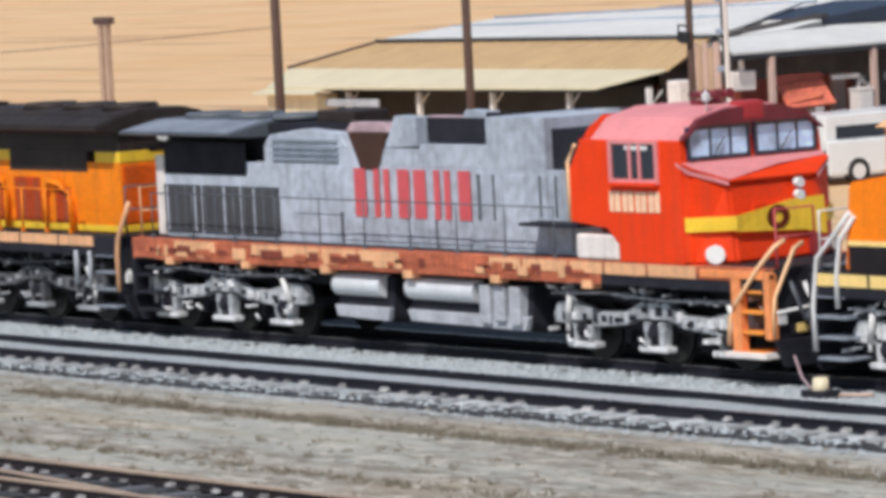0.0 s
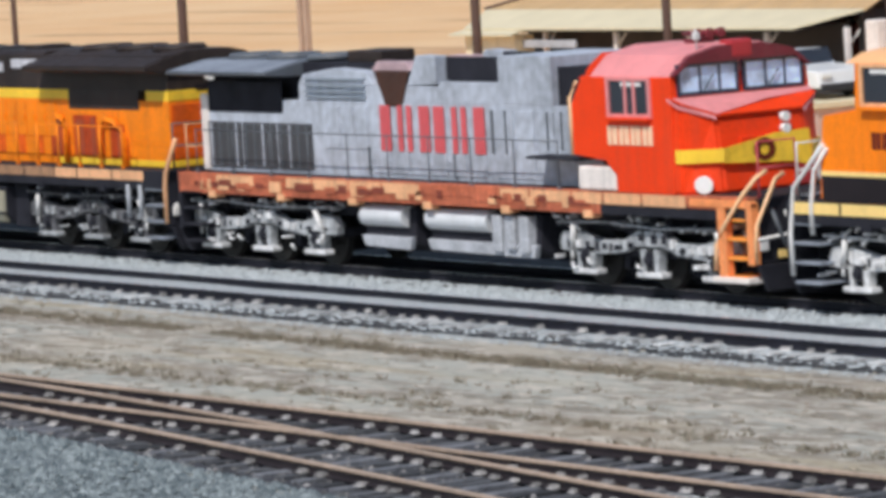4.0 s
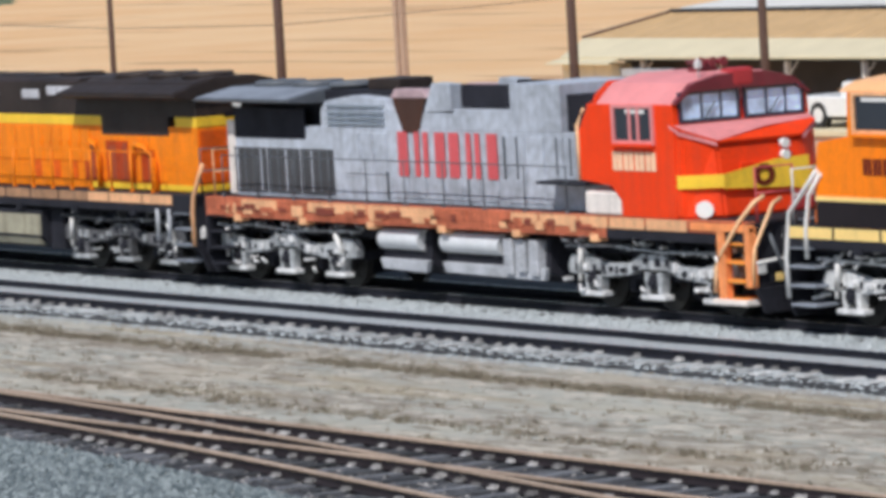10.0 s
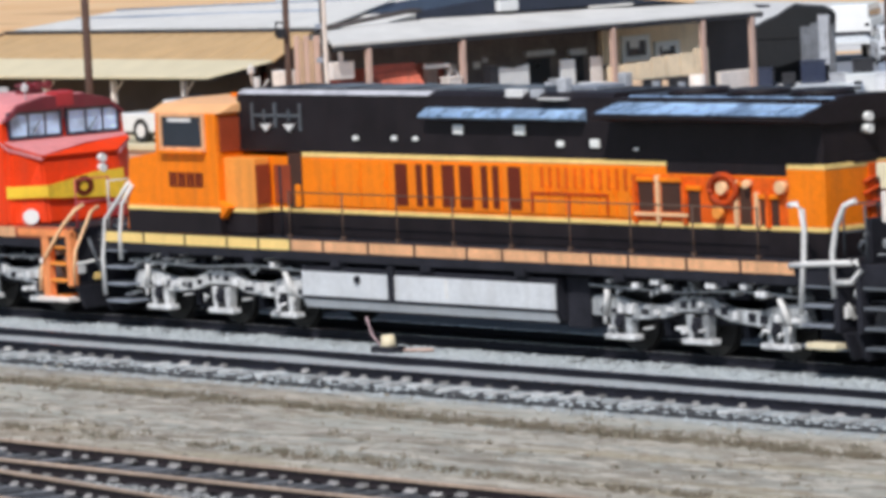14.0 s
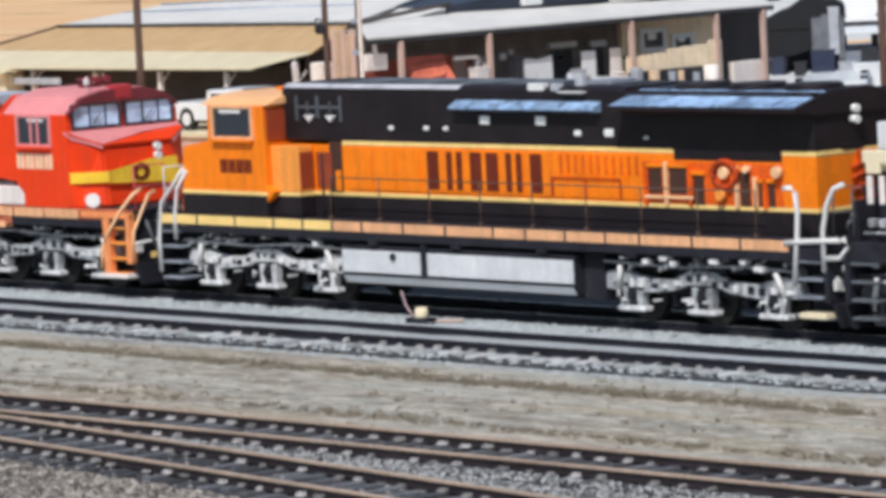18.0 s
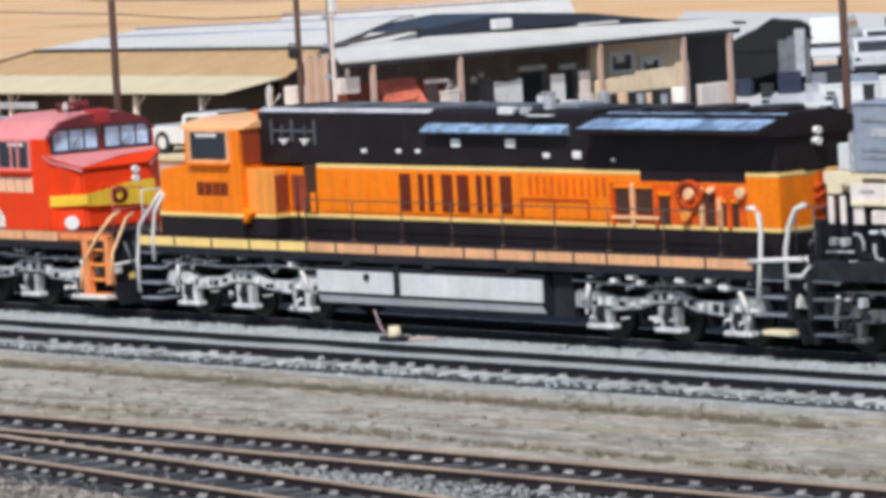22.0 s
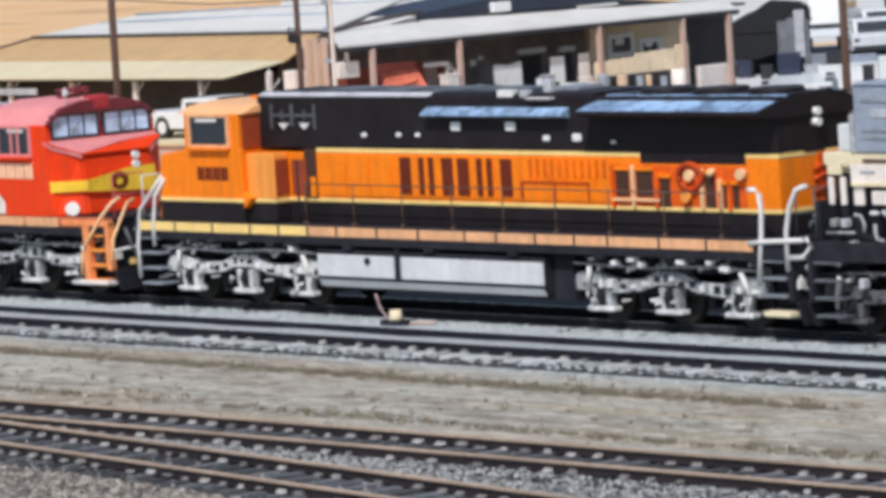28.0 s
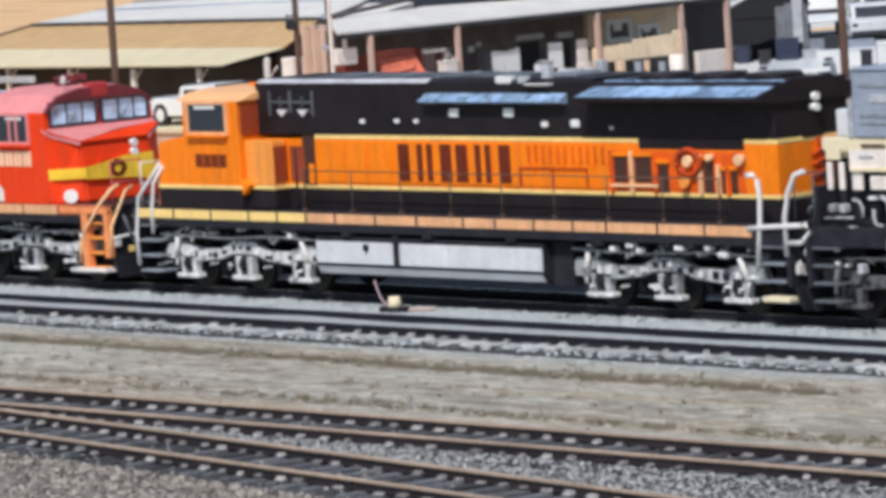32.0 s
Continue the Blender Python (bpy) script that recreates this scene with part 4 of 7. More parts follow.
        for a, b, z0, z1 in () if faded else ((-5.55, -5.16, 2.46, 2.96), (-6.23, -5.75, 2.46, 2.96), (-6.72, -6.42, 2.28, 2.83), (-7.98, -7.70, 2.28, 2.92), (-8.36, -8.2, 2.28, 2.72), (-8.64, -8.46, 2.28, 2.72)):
            part("opening_shade", box(bmesh.new(), a, b, min(s * 0.95, s * 0.962), max(s * 0.95, s * 0.962), z0, z1), M_DEEP, loco)
            part("post", box(bmesh.new(), b + 0.02, b + 0.1, min(s * 0.95, s * 1.02), max(s * 0.95, s * 1.02), 2.25, z1 + 0.12, 0.01), M_PIPE if -8.5 < a < -5.6 and a != -6.72 else M_REDOR, loco)
            part("lintel", box(bmesh.new(), a - 0.05, b + 0.06, min(s * 0.95, s * 1.0), max(s * 0.95, s * 1.0), z1 + 0.01, z1 + 0.09, 0.01), M_ORANGE2, loco)
        if not faded:
            part("pipe_rail", box(bmesh.new(), -6.45, -5.1, min(s * 0.99, s * 1.03), max(s * 0.99, s * 1.03), 2.38, 2.44, 0.01), M_PIPE, loco)
        for k, (cx, cz) in enumerate(() if faded else ((-7.36, 2.90), (-8.79, 2.94), (-7.97, 2.98), (-7.25, 2.49))):
            part("blower_cover", tube(bmesh.new(), [(cx, s * 0.95, cz), (cx, s * 1.10, cz)], (0.11, 0.11, 0.07, 0.11)[k], 14), M_CABINET if k == 3 else M_PIPE, loco)
        if not faded:
            part("blower_ring", tube(bmesh.new(), [(-7.36 + 0.33 * math.cos(a * math.pi / 10), s * 1.03, 2.88 + 0.24 * math.sin(a * math.pi / 10)) for a in range(21)], 0.055, 7), M_REDOR2, loco, "dark red blower ring")
        # louvred door and framed lower door before the rear equipment
        for k in () if faded else range(11):
            part("door_rib", box(bmesh.new(), -4.9 + 0.22 * k, -4.83 + 0.22 * k, min(s * 0.95, s * 0.992), max(s * 0.95, s * 0.992), 2.8, 3.17, 0.01), M_REDOR, loco)
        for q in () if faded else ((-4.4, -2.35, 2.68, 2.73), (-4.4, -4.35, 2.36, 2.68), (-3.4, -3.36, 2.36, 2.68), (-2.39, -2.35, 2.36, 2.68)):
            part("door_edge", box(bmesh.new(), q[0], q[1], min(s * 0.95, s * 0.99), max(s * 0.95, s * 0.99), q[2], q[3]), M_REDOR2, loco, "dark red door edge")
        for x, z, w in () if faded else ((-6.0, 1.3, 0.2), (-6.25, 1.2, 0.12), (-7.4, 1.28, 0.24), (-5.5, 1.22, 0.14), (-8.2, 1.3, 0.16), (-8.6, 1.18, 0.22), (4.6, 1.24, 0.14), (7.9, 1.28, 0.2)):
            part("sill_valve", box(bmesh.new(), x - w / 2, x + w / 2, min(s * 1.3, s * 1.47), max(s * 1.3, s * 1.47), z - 0.05, z + 0.05, 0.02), M_PAD, loco)
        # small pale vents on the dark upper hood
        for x, z, r in () if faded else ((-0.44, 3.80, 0.125), (-2.13, 3.81, 0.13), (2.51, 3.61, 0.065), (1.39, 3.62, 0.065), (0.78, 3.62, 0.06), (-3.2, 3.58, 0.08), (-4.11, 3.60, 0.11), (-5.17, 3.52, 0.05)):
            part("hood_vent", box(bmesh.new(), x - r * 1.1, x + r * 1.1, min(s * 0.94, s * 1.0), max(s * 0.94, s * 1.0), z - r * 0.7, z + r * 0.7, 0.03), M_LAMPW, loco, "pale louvred vent")
        if faded:
            for a, b, z in ((-4.4, -3.2, 3.76), (-2.8, -2.0, 3.68), (-0.8, 0.2, 3.7)):
                part("roof_cover", box(bmesh.new(), a, b, min(s * 0.93, s * 0.99), max(s * 0.93, s * 0.99), z, z + 0.2, 0.03), M_HOODTOP, loco, "pale roof cover")
        else:
            part("brake_grid_ledge", prism(bmesh.new(), [(s * 0.94, 3.98), (s * 1.18, 4.03), (s * 1.17, 4.07), (s * 0.94, 4.2)], -3.9, 0.45, "x", 0.015), M_SKYSHEEN, loco)
        # framed screen behind the cab
        fr = bmesh.new()
        f0, f1 = sorted((s * 0.94, s * 0.99))
        for q in () if faded else ((5.55, 5.6, 3.72, 4.24), (4.1, 4.15, 3.72, 4.24), (4.85, 4.91, 3.78, 4.24), (4.15, 5.55, 3.98, 4.03), (5.2, 5.24, 3.9, 4.12), (4.45, 4.49, 3.9, 4.12)):
            box(fr, q[0], q[1], f0, f1, q[2], q[3])
        if not faded:
            part("screen_frame", fr, M_GREYTOP, loco)
        for x in (5.15, 4.45):
            part("lifting_lug", prism(bmesh.new(), [(x - 0.17, 3.84), (x + 0.17, 3.84), (x, 3.7)], f0, f1 + 0.02, "y", 0.01), M_BRIGHT, loco)
        # equipment cabinet and brown door behind the cab
        c = part("cabinet", box(bmesh.new(), 5.12, 6.05, min(s * 0.97, s * 1.35), max(s * 0.97, s * 1.35), 2.28, 3.22, 0.03), M_CABINET, loco)
        part("cabinet_base", box(bmesh.new(), 5.12, 6.05, min(s * 0.97, s * 1.34), max(s * 0.97, s * 1.34), 1.78, 2.2, 0.02), band, c)
        part("cabinet_stripe", box(bmesh.new(), 5.11, 6.05, min(s * 0.97, s * 1.356), max(s * 0.97, s * 1.356), 2.2, 2.28), edge, c)
        # Dark red end panel imitates shade on the cabinet's rear face.
        part("cabinet_end_panel", box(bmesh.new(), 5.09, 5.115, min(s * 1.0, s * 1.33), max(s * 1.0, s * 1.33), 2.36, 3.1, 0.008), M_DOORRED, c, "brown panel")
        part("brown_door", box(bmesh.new(), 4.5, 5.0, min(s * 0.95, s * 0.98), max(s * 0.95, s * 0.98), 2.36, 3.08, 0.01), M_DOORRED, loco, "brown panel")
        # Dark plate paints the shade of a recess; nothing is cut in.
        part("recess_shade_plate", box(bmesh.new(), 4.17, 4.56, min(s * 0.94, s * 0.972), max(s * 0.94, s * 0.972), 2.28, 3.31), M_DEEP, loco)
        part("ladder", tube(bmesh.new(), [(4.3, s * 1.38, 1.78), (4.3, s * 1.38, 3.1)], 0.025, 6), M_DARK, loco)
        part("recess_panel", box(bmesh.new(), 4.2, 4.36, min(s * 0.96, s * 1.0), max(s * 0.96, s * 1.0), 2.3, 2.72, 0.01), M_ORANGE2, loco)
        railing(loco, -8.6, 4.0, s, 15 if faded else 9, M_ORANGE2 if faded else M_BROWN, thick=0.028 if faded else 0.015)
        end_steps(loco, rear + 0.05, s, -1, M_GREYMID, None, M_DARK)
        if faded:
            for x in (-8.85, -9.35):
                part("step_post", tube(bmesh.new(), [(x, s * 1.5, 0.8), (x, s * 1.5, 1.45)], 0.05, 8), M_CURTAIN, loco, "pale grey step post")
            part("grab_rail", tube(bmesh.new(), [(-10.72, s * 1.4, 2.42), (-10.6, s * 1.46, 2.1), (-10.42, s * 1.5, 1.72), (-10.36, s * 1.5, 1.4), (-10.36, s * 1.5, 0.7)], 0.05, 8), M_PEACH, loco, "dull peach curved grab rail")
        else:
            part("step_crossbar", tube(bmesh.new(), [(-9.42, s * 1.52, 1.70), (-9.9, s * 1.53, 1.74), (-10.86, s * 1.52, 1.79)], 0.05, 8), M_BRIGHT, loco)
            part("hose_loop", tube(bmesh.new(), [(-10.9, s * 1.46, 1.82), (-11.06, s * 1.48, 1.67), (-10.84, s * 1.5, 1.47), (-10.46, s * 1.5, 1.45)], 0.05, 8), M_BRIGHT, loco)
            part("grab_hook", tube(bmesh.new(), [(-9.61, s * 1.5, 0.9), (-9.74, s * 1.5, 1.8), (-9.78, s * 1.5, 2.3), (-9.74, s * 1.5, 2.62), (-9.62, s * 1.5, 2.72), (-9.44, s * 1.5, 2.70)], 0.05, 8), M_BRIGHT, loco, "white hooked grab rail")
            part("grab_rail", tube(bmesh.new(), [(-10.95, s * 1.45, 2.80), (-10.72, s * 1.48, 2.72), (-10.54, s * 1.5, 2.4), (-10.42, s * 1.5, 1.95), (-10.42, s * 1.5, 1.2)], 0.05, 8), M_BRIGHT, loco, "white curved grab rail")
            part("bottom_step", box(bmesh.new(), -10.45, -9.75, min(s * 1.2, s * 1.56), max(s * 1.2, s * 1.56), 0.34, 0.44, 0.02), M_CREAM, loco, "pale bottom step")
        end_steps(loco, 9.95, s, 1, M_GREYMID, None, M_DARK)
        for rail in ([(8.9, 1.5, 2.72), (9.2, 1.5, 2.44), (9.72, 1.52, 1.98), (9.86, 1.52, 1.2), (9.84, 1.52, 0.5)], [(8.8, 1.5, 2.66), (9.16, 1.5, 2.28), (9.26, 1.52, 1.7), (9.26, 1.52, 1.2)]):
            part("sloping_handrail", tube(bmesh.new(), [(a, s * b, c) for a, b, c in rail], 0.042, 8), M_PEACH if faded else M_BRIGHT, loco, "pale sloping handrail")
    part("exhaust_duct", box(bmesh.new(), -3.5, -2.7, -0.35, 0.35, high, high + 0.16, 0.03), M_DUSTROOF if faded else M_GREYMID, loco)
    if not faded:
        for a, b, y, z, m in ((-2.22, -1.74, 0.95, 4.53, M_BRIGHT), (-2.66, -2.42, 0.95, 4.53, M_CURTAIN), (-3.5, -2.78, 1.1, 4.39, M_BRIGHT), (-3.2, -2.98, 0.8, 4.72, M_CURTAIN)):
            for s in (-1, 1):
                part("vent_hood", box(bmesh.new(), a, b, min(s * y, s * (y - 0.17)), max(s * y, s * (y - 0.17)), 4.36, z, 0.03), m, loco)
    for k in range(4):
        part("roof_hatch", box(bmesh.new(), -1.9 + 1.7 * k, -0.6 + 1.7 * k, -0.55, 0.55, high + 0.075, high + 0.11, 0.01), M_DUSTROOF if faded else M_GREYTOP, loco)
    radiator(loco, p)
    for z in (3.86 - 0.3 * faded, 4.06 - 0.3 * faded):
        part("rear_headlight", tube(bmesh.new(), [(-9.74, 0, z), (-9.92, 0, z)], 0.078, 14), M_LAMPW, loco, "white rear headlight")
    part("rear_door", box(bmesh.new(), -9.79, -9.74, -0.75, -0.2, 2.3, 3.2, 0.015), M_DOORRED, loco)
    # Redder plate and pipes put the shade of the end face into colour.
    if not faded:
        part("rear_plate", box(bmesh.new(), -9.778, -9.745, -0.93, -0.05, 2.3, 3.28, 0.01), M_REDOR, loco, "red-orange end plate")
        for z in (2.62, 2.86, 3.05):
            part("end_pipe", tube(bmesh.new(), [(-9.82, -0.9, z), (-9.82, -0.2, z + 0.02), (-9.8, 0.1, z - 0.08)], 0.035, 6), M_REDOR2, loco)
    else:
        part("rear_plate", box(bmesh.new(), -9.772, -9.745, -0.9, 0.9, 1.95, 3.05, 0.01), M_REDOR, loco, "red-orange end plate")
    part("rear_dark_panel", box(bmesh.new(), -9.775, -9.74, -0.25, 0.28, 3.3, 3.43, 0.008), M_GREEN, loco)
    platform_end(loco, rear, -1, M_DARK, M_GREYTOP, M_DARK)
    part("rear_deck", box(bmesh.new(), rear + 0.01, rear + 0.6, -1.48, 1.48, 1.5, 1.74, 0.02), M_DARK, loco)
    platform_end(loco, 10.0, 1, M_DARK, M_BRIGHT, M_DARK)
    for e in (-1, 1):
        end_clutter(loco, 10.0 if e > 0 else rear, e, M_BRIGHT)
        coupler(loco, 10.45 if e > 0 else rear - 0.3, e)
    cab(loco, p)
    part("cab_rear_band", box(bmesh.new(), 6.025, 6.05, -1.5, 1.5, 1.77, 2.2), band, loco)
    part("cab_rear_stripe", box(bmesh.new(), 6.02, 6.05, -1.503, 1.503, 2.2, 2.28), edge, loco)
    # Shade on the orange cab's rear face, painted dark red.
    part("cab_rear_panel", box(bmesh.new(), 6.02, 6.05, -1.42, 1.42, 3.34, 4.0), M_DOORRED, loco, "cab rear, shade painted dark red")
    for s in (-1, 1):
        y0, y1 = sorted((s * 1.49, s * 1.508))
        part("cab_lower_band", box(bmesh.new(), 6.05, 8.95, y0, y1, 1.77, 2.2), band, loco)
        part("cab_stripe", box(bmesh.new(), 6.05, 8.95, min(s * 1.49, s * 1.512), max(s * 1.49, s * 1.512), 2.2, 2.28), edge, loco)
    TRAIN.append((loco, place, turn))
    return loco


def red_silver_locomotive(place, turn):
    loco = tagged(new("locomotive"), "red and silver diesel locomotive with a yellow nose emblem", "locomotive", "coupled locomotives")
    loco.matrix_basis = pose(place, 0, 0, 0, 0, turn)
    p = dict(kind="split", rear=-9.15, sill_end=5.6, seed=5, sill=M_SILL, stripe=lambda x: M_PEACH if int(x * 3) % 3 else M_SILL, pad=M_PEACH, rad_back=-9.35, rad_front=-5.5, wing=M_GREYTOP, wingtop=M_GREYMID, wing_label="grey winged radiator housing",
             cab_back=4.88, cab_front=7.87, nose=8.6, low_front=6.15, cab=M_RED, roof=M_PINK, cab_label="red cab", roof_label="pinkish red cab roof", nose_half=0.95, chamfer=0.5, nose_top=3.36,
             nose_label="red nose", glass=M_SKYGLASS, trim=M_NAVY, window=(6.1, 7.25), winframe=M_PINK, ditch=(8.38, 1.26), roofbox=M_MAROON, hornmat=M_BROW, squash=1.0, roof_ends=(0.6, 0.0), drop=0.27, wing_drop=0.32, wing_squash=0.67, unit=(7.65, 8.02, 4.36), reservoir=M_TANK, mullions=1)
    underframe(loco, p)
    tank(loco, p)
    sets = truck(loco, 6.6, M_TRUCKMID, M_DARK, M_PAD) + truck(loco, -6.42, M_TRUCKMID, M_DARK, M_PAD)
    WHEELS[loco.name] = [(w, m, 1.0) for w, m in sets]
    hood_band(loco, "hood_side", -8.66, 5.0, 1.76, 3.2, M_SILVER, 0.95, "silver hood side")
    hood_band(loco, "upper_hood", -5.2, -0.2, 3.2, 3.52, M_SILVER, 0.93)
    hood_band(loco, "engine_hood", -0.2, 1.8, 3.2, 3.60, M_SILVER, 0.95)
    hood_band(loco, "blower_housing", 1.8, 3.5, 3.2, 4.10, M_SILVER, 0.95, "tall silver equipment housing behind the cab")
    hood_band(loco, "cab_rear_recess", 3.5, 5.0, 3.2, 3.9, M_DARK, 0.8)
    hood_band(loco, "hood_core", -8.9, 1.8, 3.2, 3.92, M_DARK, 0.62)
    for s in (-1, 1):
        y0, y1 = sorted((s * 0.62, s * 0.94))
        part("sloped_shoulder", prism(bmesh.new(), [(-5.2, 3.52), (-2.45, 3.52), (-2.75, 3.78), (-3.9, 3.84), (-5.0, 3.72)], y0, y1, "y", 0.02), M_SILVER, loco)
        part("sloped_shoulder", prism(bmesh.new(), [(-1.3, 3.52), (-0.3, 3.56), (-0.3, 4.08), (-0.95, 4.1)], y0, y1, "y", 0.02), M_SILVER, loco)
        part("engine_window", box(bmesh.new(), -0.28, 1.79, min(s * 0.6, s * 0.7), max(s * 0.6, s * 0.7), 3.62, 4.06), M_DARK, loco)
        # Dark plate on the hood side paints the shade of a notch.
        part("notch_shade", prism(bmesh.new(), [(-2.42, 3.8), (-1.2, 3.8), (-1.5, 3.12), (-2.05, 3.12)], min(s * 0.72, s * 0.956), max(s * 0.72, s * 0.956), "y"), M_DEEP, loco)
        for a, z0, z1 in ((1.5, 2.3, 3.1), (1.95, 2.3, 3.1), (3.3, 2.4, 3.1), (3.75, 2.4, 3.1), (-2.75, 1.8, 2.35), (0.2, 1.8, 2.35)):
            part("door_gap", box(bmesh.new(), a, a + 0.07, min(s * 0.95, s * 0.976), max(s * 0.95, s * 0.976), z0, z1), M_GREYTOP, loco)
        hood_doors(loco, [(-4.2, -2.7, 2.3, 3.1, 3, M_SILVER, "hood_door"), (-2.6, 1.3, 1.85, 2.3, 6, M_SILVER, "lower_door"), (1.6, 4.2, 1.85, 3.1, 4, M_SILVER, "hood_door")], s)
        letter_blocks(loco, -2.3, 1.4, 2.28, 3.15, s * 0.975, M_REDLET, "faded red lettering as plain blocks", 4, s)
        bars(loco, "number_bar", 5.95, 7.35, 2.6, 2.94, s * 1.503, M_NUMBER, "pale orange number as plain bars", 4, s)
        for k in range(3):
            a = -8.65 + 1.33 * k
            g = part("radiator_grille", box(bmesh.new(), a, a + 1.24, min(s * 0.95, s * 0.985), max(s * 0.95, s * 0.985), 1.85, 2.75, 0.01), M_GRILLE, loco, "dark grey radiator grille")
            for j in range(4):
                part("grille_bar", box(bmesh.new(), a + 0.1 + 0.32 * j, a + 0.15 + 0.32 * j, min(s * 0.985, s * 1.0), max(s * 0.985, s * 1.0), 1.88, 2.72), M_GREYTOP if (j + k) % 3 else M_SILVER, g)
        for z in (3.27, 3.38, 3.49, 3.62):
            part("louver", box(bmesh.new(), -4.9, -2.75, min(s * 0.945, s * 0.99), max(s * 0.945, s * 0.99), z, z + 0.035), M_LOUVER, loco, "blue-grey louver")
        part("notch_cap", prism(bmesh.new(), [(-2.5, 3.8), (-1.1, 3.8), (-1.3, 3.98), (-2.3, 3.98)], min(s * 0.7, s * 0.95), max(s * 0.7, s * 0.95), "y", 0.02), M_MAUVE, loco, "mauve cover over the notch")
        pads = random.Random(40)
        for k in range(54):
            a = pads.uniform(-9.05, 5.0)
            w = pads.uniform(0.12, 0.5)
            part("sill_pad", box(bmesh.new(), a, a + w, min(s * 1.5, s * (1.515 + 0.004 * (k % 5))), max(s * 1.5, s * (1.515 + 0.004 * (k % 5))), 1.44 + 0.03 * (k % 4), 1.55 + 0.05 * (k % 3), 0.01), (M_PEACH, M_SILL, M_RUST, M_RUST)[k % 4], loco)
        # Thin dark plate paints the shade below the radiator wing.
        part("painted_intake_shade", box(bmesh.new(), -8.62, -5.8, min(s * 0.95, s * 0.965), max(s * 0.95, s * 0.965), 2.95, 3.55), M_DARK, loco)
        part("battery_box", box(bmesh.new(), 4.95, 6.1, min(s * 1.0, s * 1.48), max(s * 1.0, s * 1.48), 1.78, 2.2, 0.05), M_FRAMEW, loco, "pale box under the cab")
        part("walkway_plate", box(bmesh.new(), 3.3, 4.95, min(s * 0.95, s * 1.45), max(s * 0.95, s * 1.45), 2.28, 2.34, 0.01), M_DARK, loco)
        railing(loco, -8.4, 4.3, s, 10, M_GREYTOP)
        end_steps(loco, 9.95, s, 1, M_CABINET, None, M_DARK)
        for a, b, z0 in ((9.08, 9.3, 0.30), (9.9, 10.06, 0.62)):
            part("step_stringer", box(bmesh.new(), a, b, min(s * 1.36, s * 1.53), max(s * 1.36, s * 1.53), z0, 1.68, 0.02), M_STEPOR, loco, "orange step side plate")
        part("step_apron", box(bmesh.new(), 8.3, 10.06, min(s * 1.4, s * 1.535), max(s * 1.4, s * 1.535), 1.58, 1.72, 0.02), M_STEPOR, loco, "orange platform edge over the steps")
        part("bottom_step", box(bmesh.new(), 8.9, 9.95, min(s * 1.2, s * 1.56), max(s * 1.2, s * 1.56), 0.30, 0.40, 0.02), M_FRAMEW, loco, "pale bottom step")
        end_steps(loco, -9.12, s, -1, M_DARK, None, M_DARK)
        part("cab_grab_rail", tube(bmesh.new(), [(4.86, s * 1.5, 2.4), (4.84, s * 1.5, 3.4), (5.05, s * 1.48, 3.7)], 0.035, 8), M_PIPE, loco, "pale peach grab rail")
        for rail in ([(9.0, 1.54, 0.5), (9.04, 1.54, 0.95), (9.22, 1.54, 1.2), (9.82, 1.54, 1.78), (9.95, 1.3, 2.1), (9.98, 1.1, 2.2)], [(10.04, 1.46, 0.65), (10.04, 1.46, 1.0), (10.05, 1.42, 1.3), (10.1, 1.0, 2.06), (10.06, 0.8, 2.14)]):
            part("sloping_handrail", tube(bmesh.new(), [(a, s * b, c) for a, b, c in rail], 0.04, 8), M_PIPE, loco, "pale peach sloping handrail")
    radiator(loco, p)
    part("exhaust_duct", box(bmesh.new(), -4.2, -3.0, -0.4, 0.4, 3.9, 4.14, 0.04), M_DUSTROOF, loco)
    for s in (-1, 1):
        part("grab_post", box(bmesh.new(), -8.92, -8.64, min(s * 0.9, s * 0.98), max(s * 0.9, s * 0.98), 1.78, 3.3, 0.03), M_FRAMEW, loco, "pale pinkish corner post")
    cab(loco, p)
    nose_trim(loco, p)
    platform_end(loco, 10.0, 1, M_DARK, M_REDLET, M_DARK)
    platform_end(loco, -9.15, -1, M_DARK, M_PEACH, M_DARK)
    for e, x in ((-1, -9.15), (1, 10.0)):
        end_clutter(loco, x, e, M_BRIGHT)
        coupler(loco, x + e * (0.45 if e > 0 else 0.2), e)
    TRAIN.append((loco, place, turn))
    return loco


def plate(points, offset):
    """A thin plate through the corner points, drawn out by offset."""
    bm = bmesh.new()
    a = [bm.verts.new(p) for p in points]
    b = [bm.verts.new(Vector(p) + Vector(offset)) for p in points]
    bm.faces.new(a)
    bm.faces.new(b[::-1])
    for i in range(len(a)):
        j = (i + 1) % len(a)
        bm.faces.new((a[i], a[j], b[j], b[i]))
    return bm


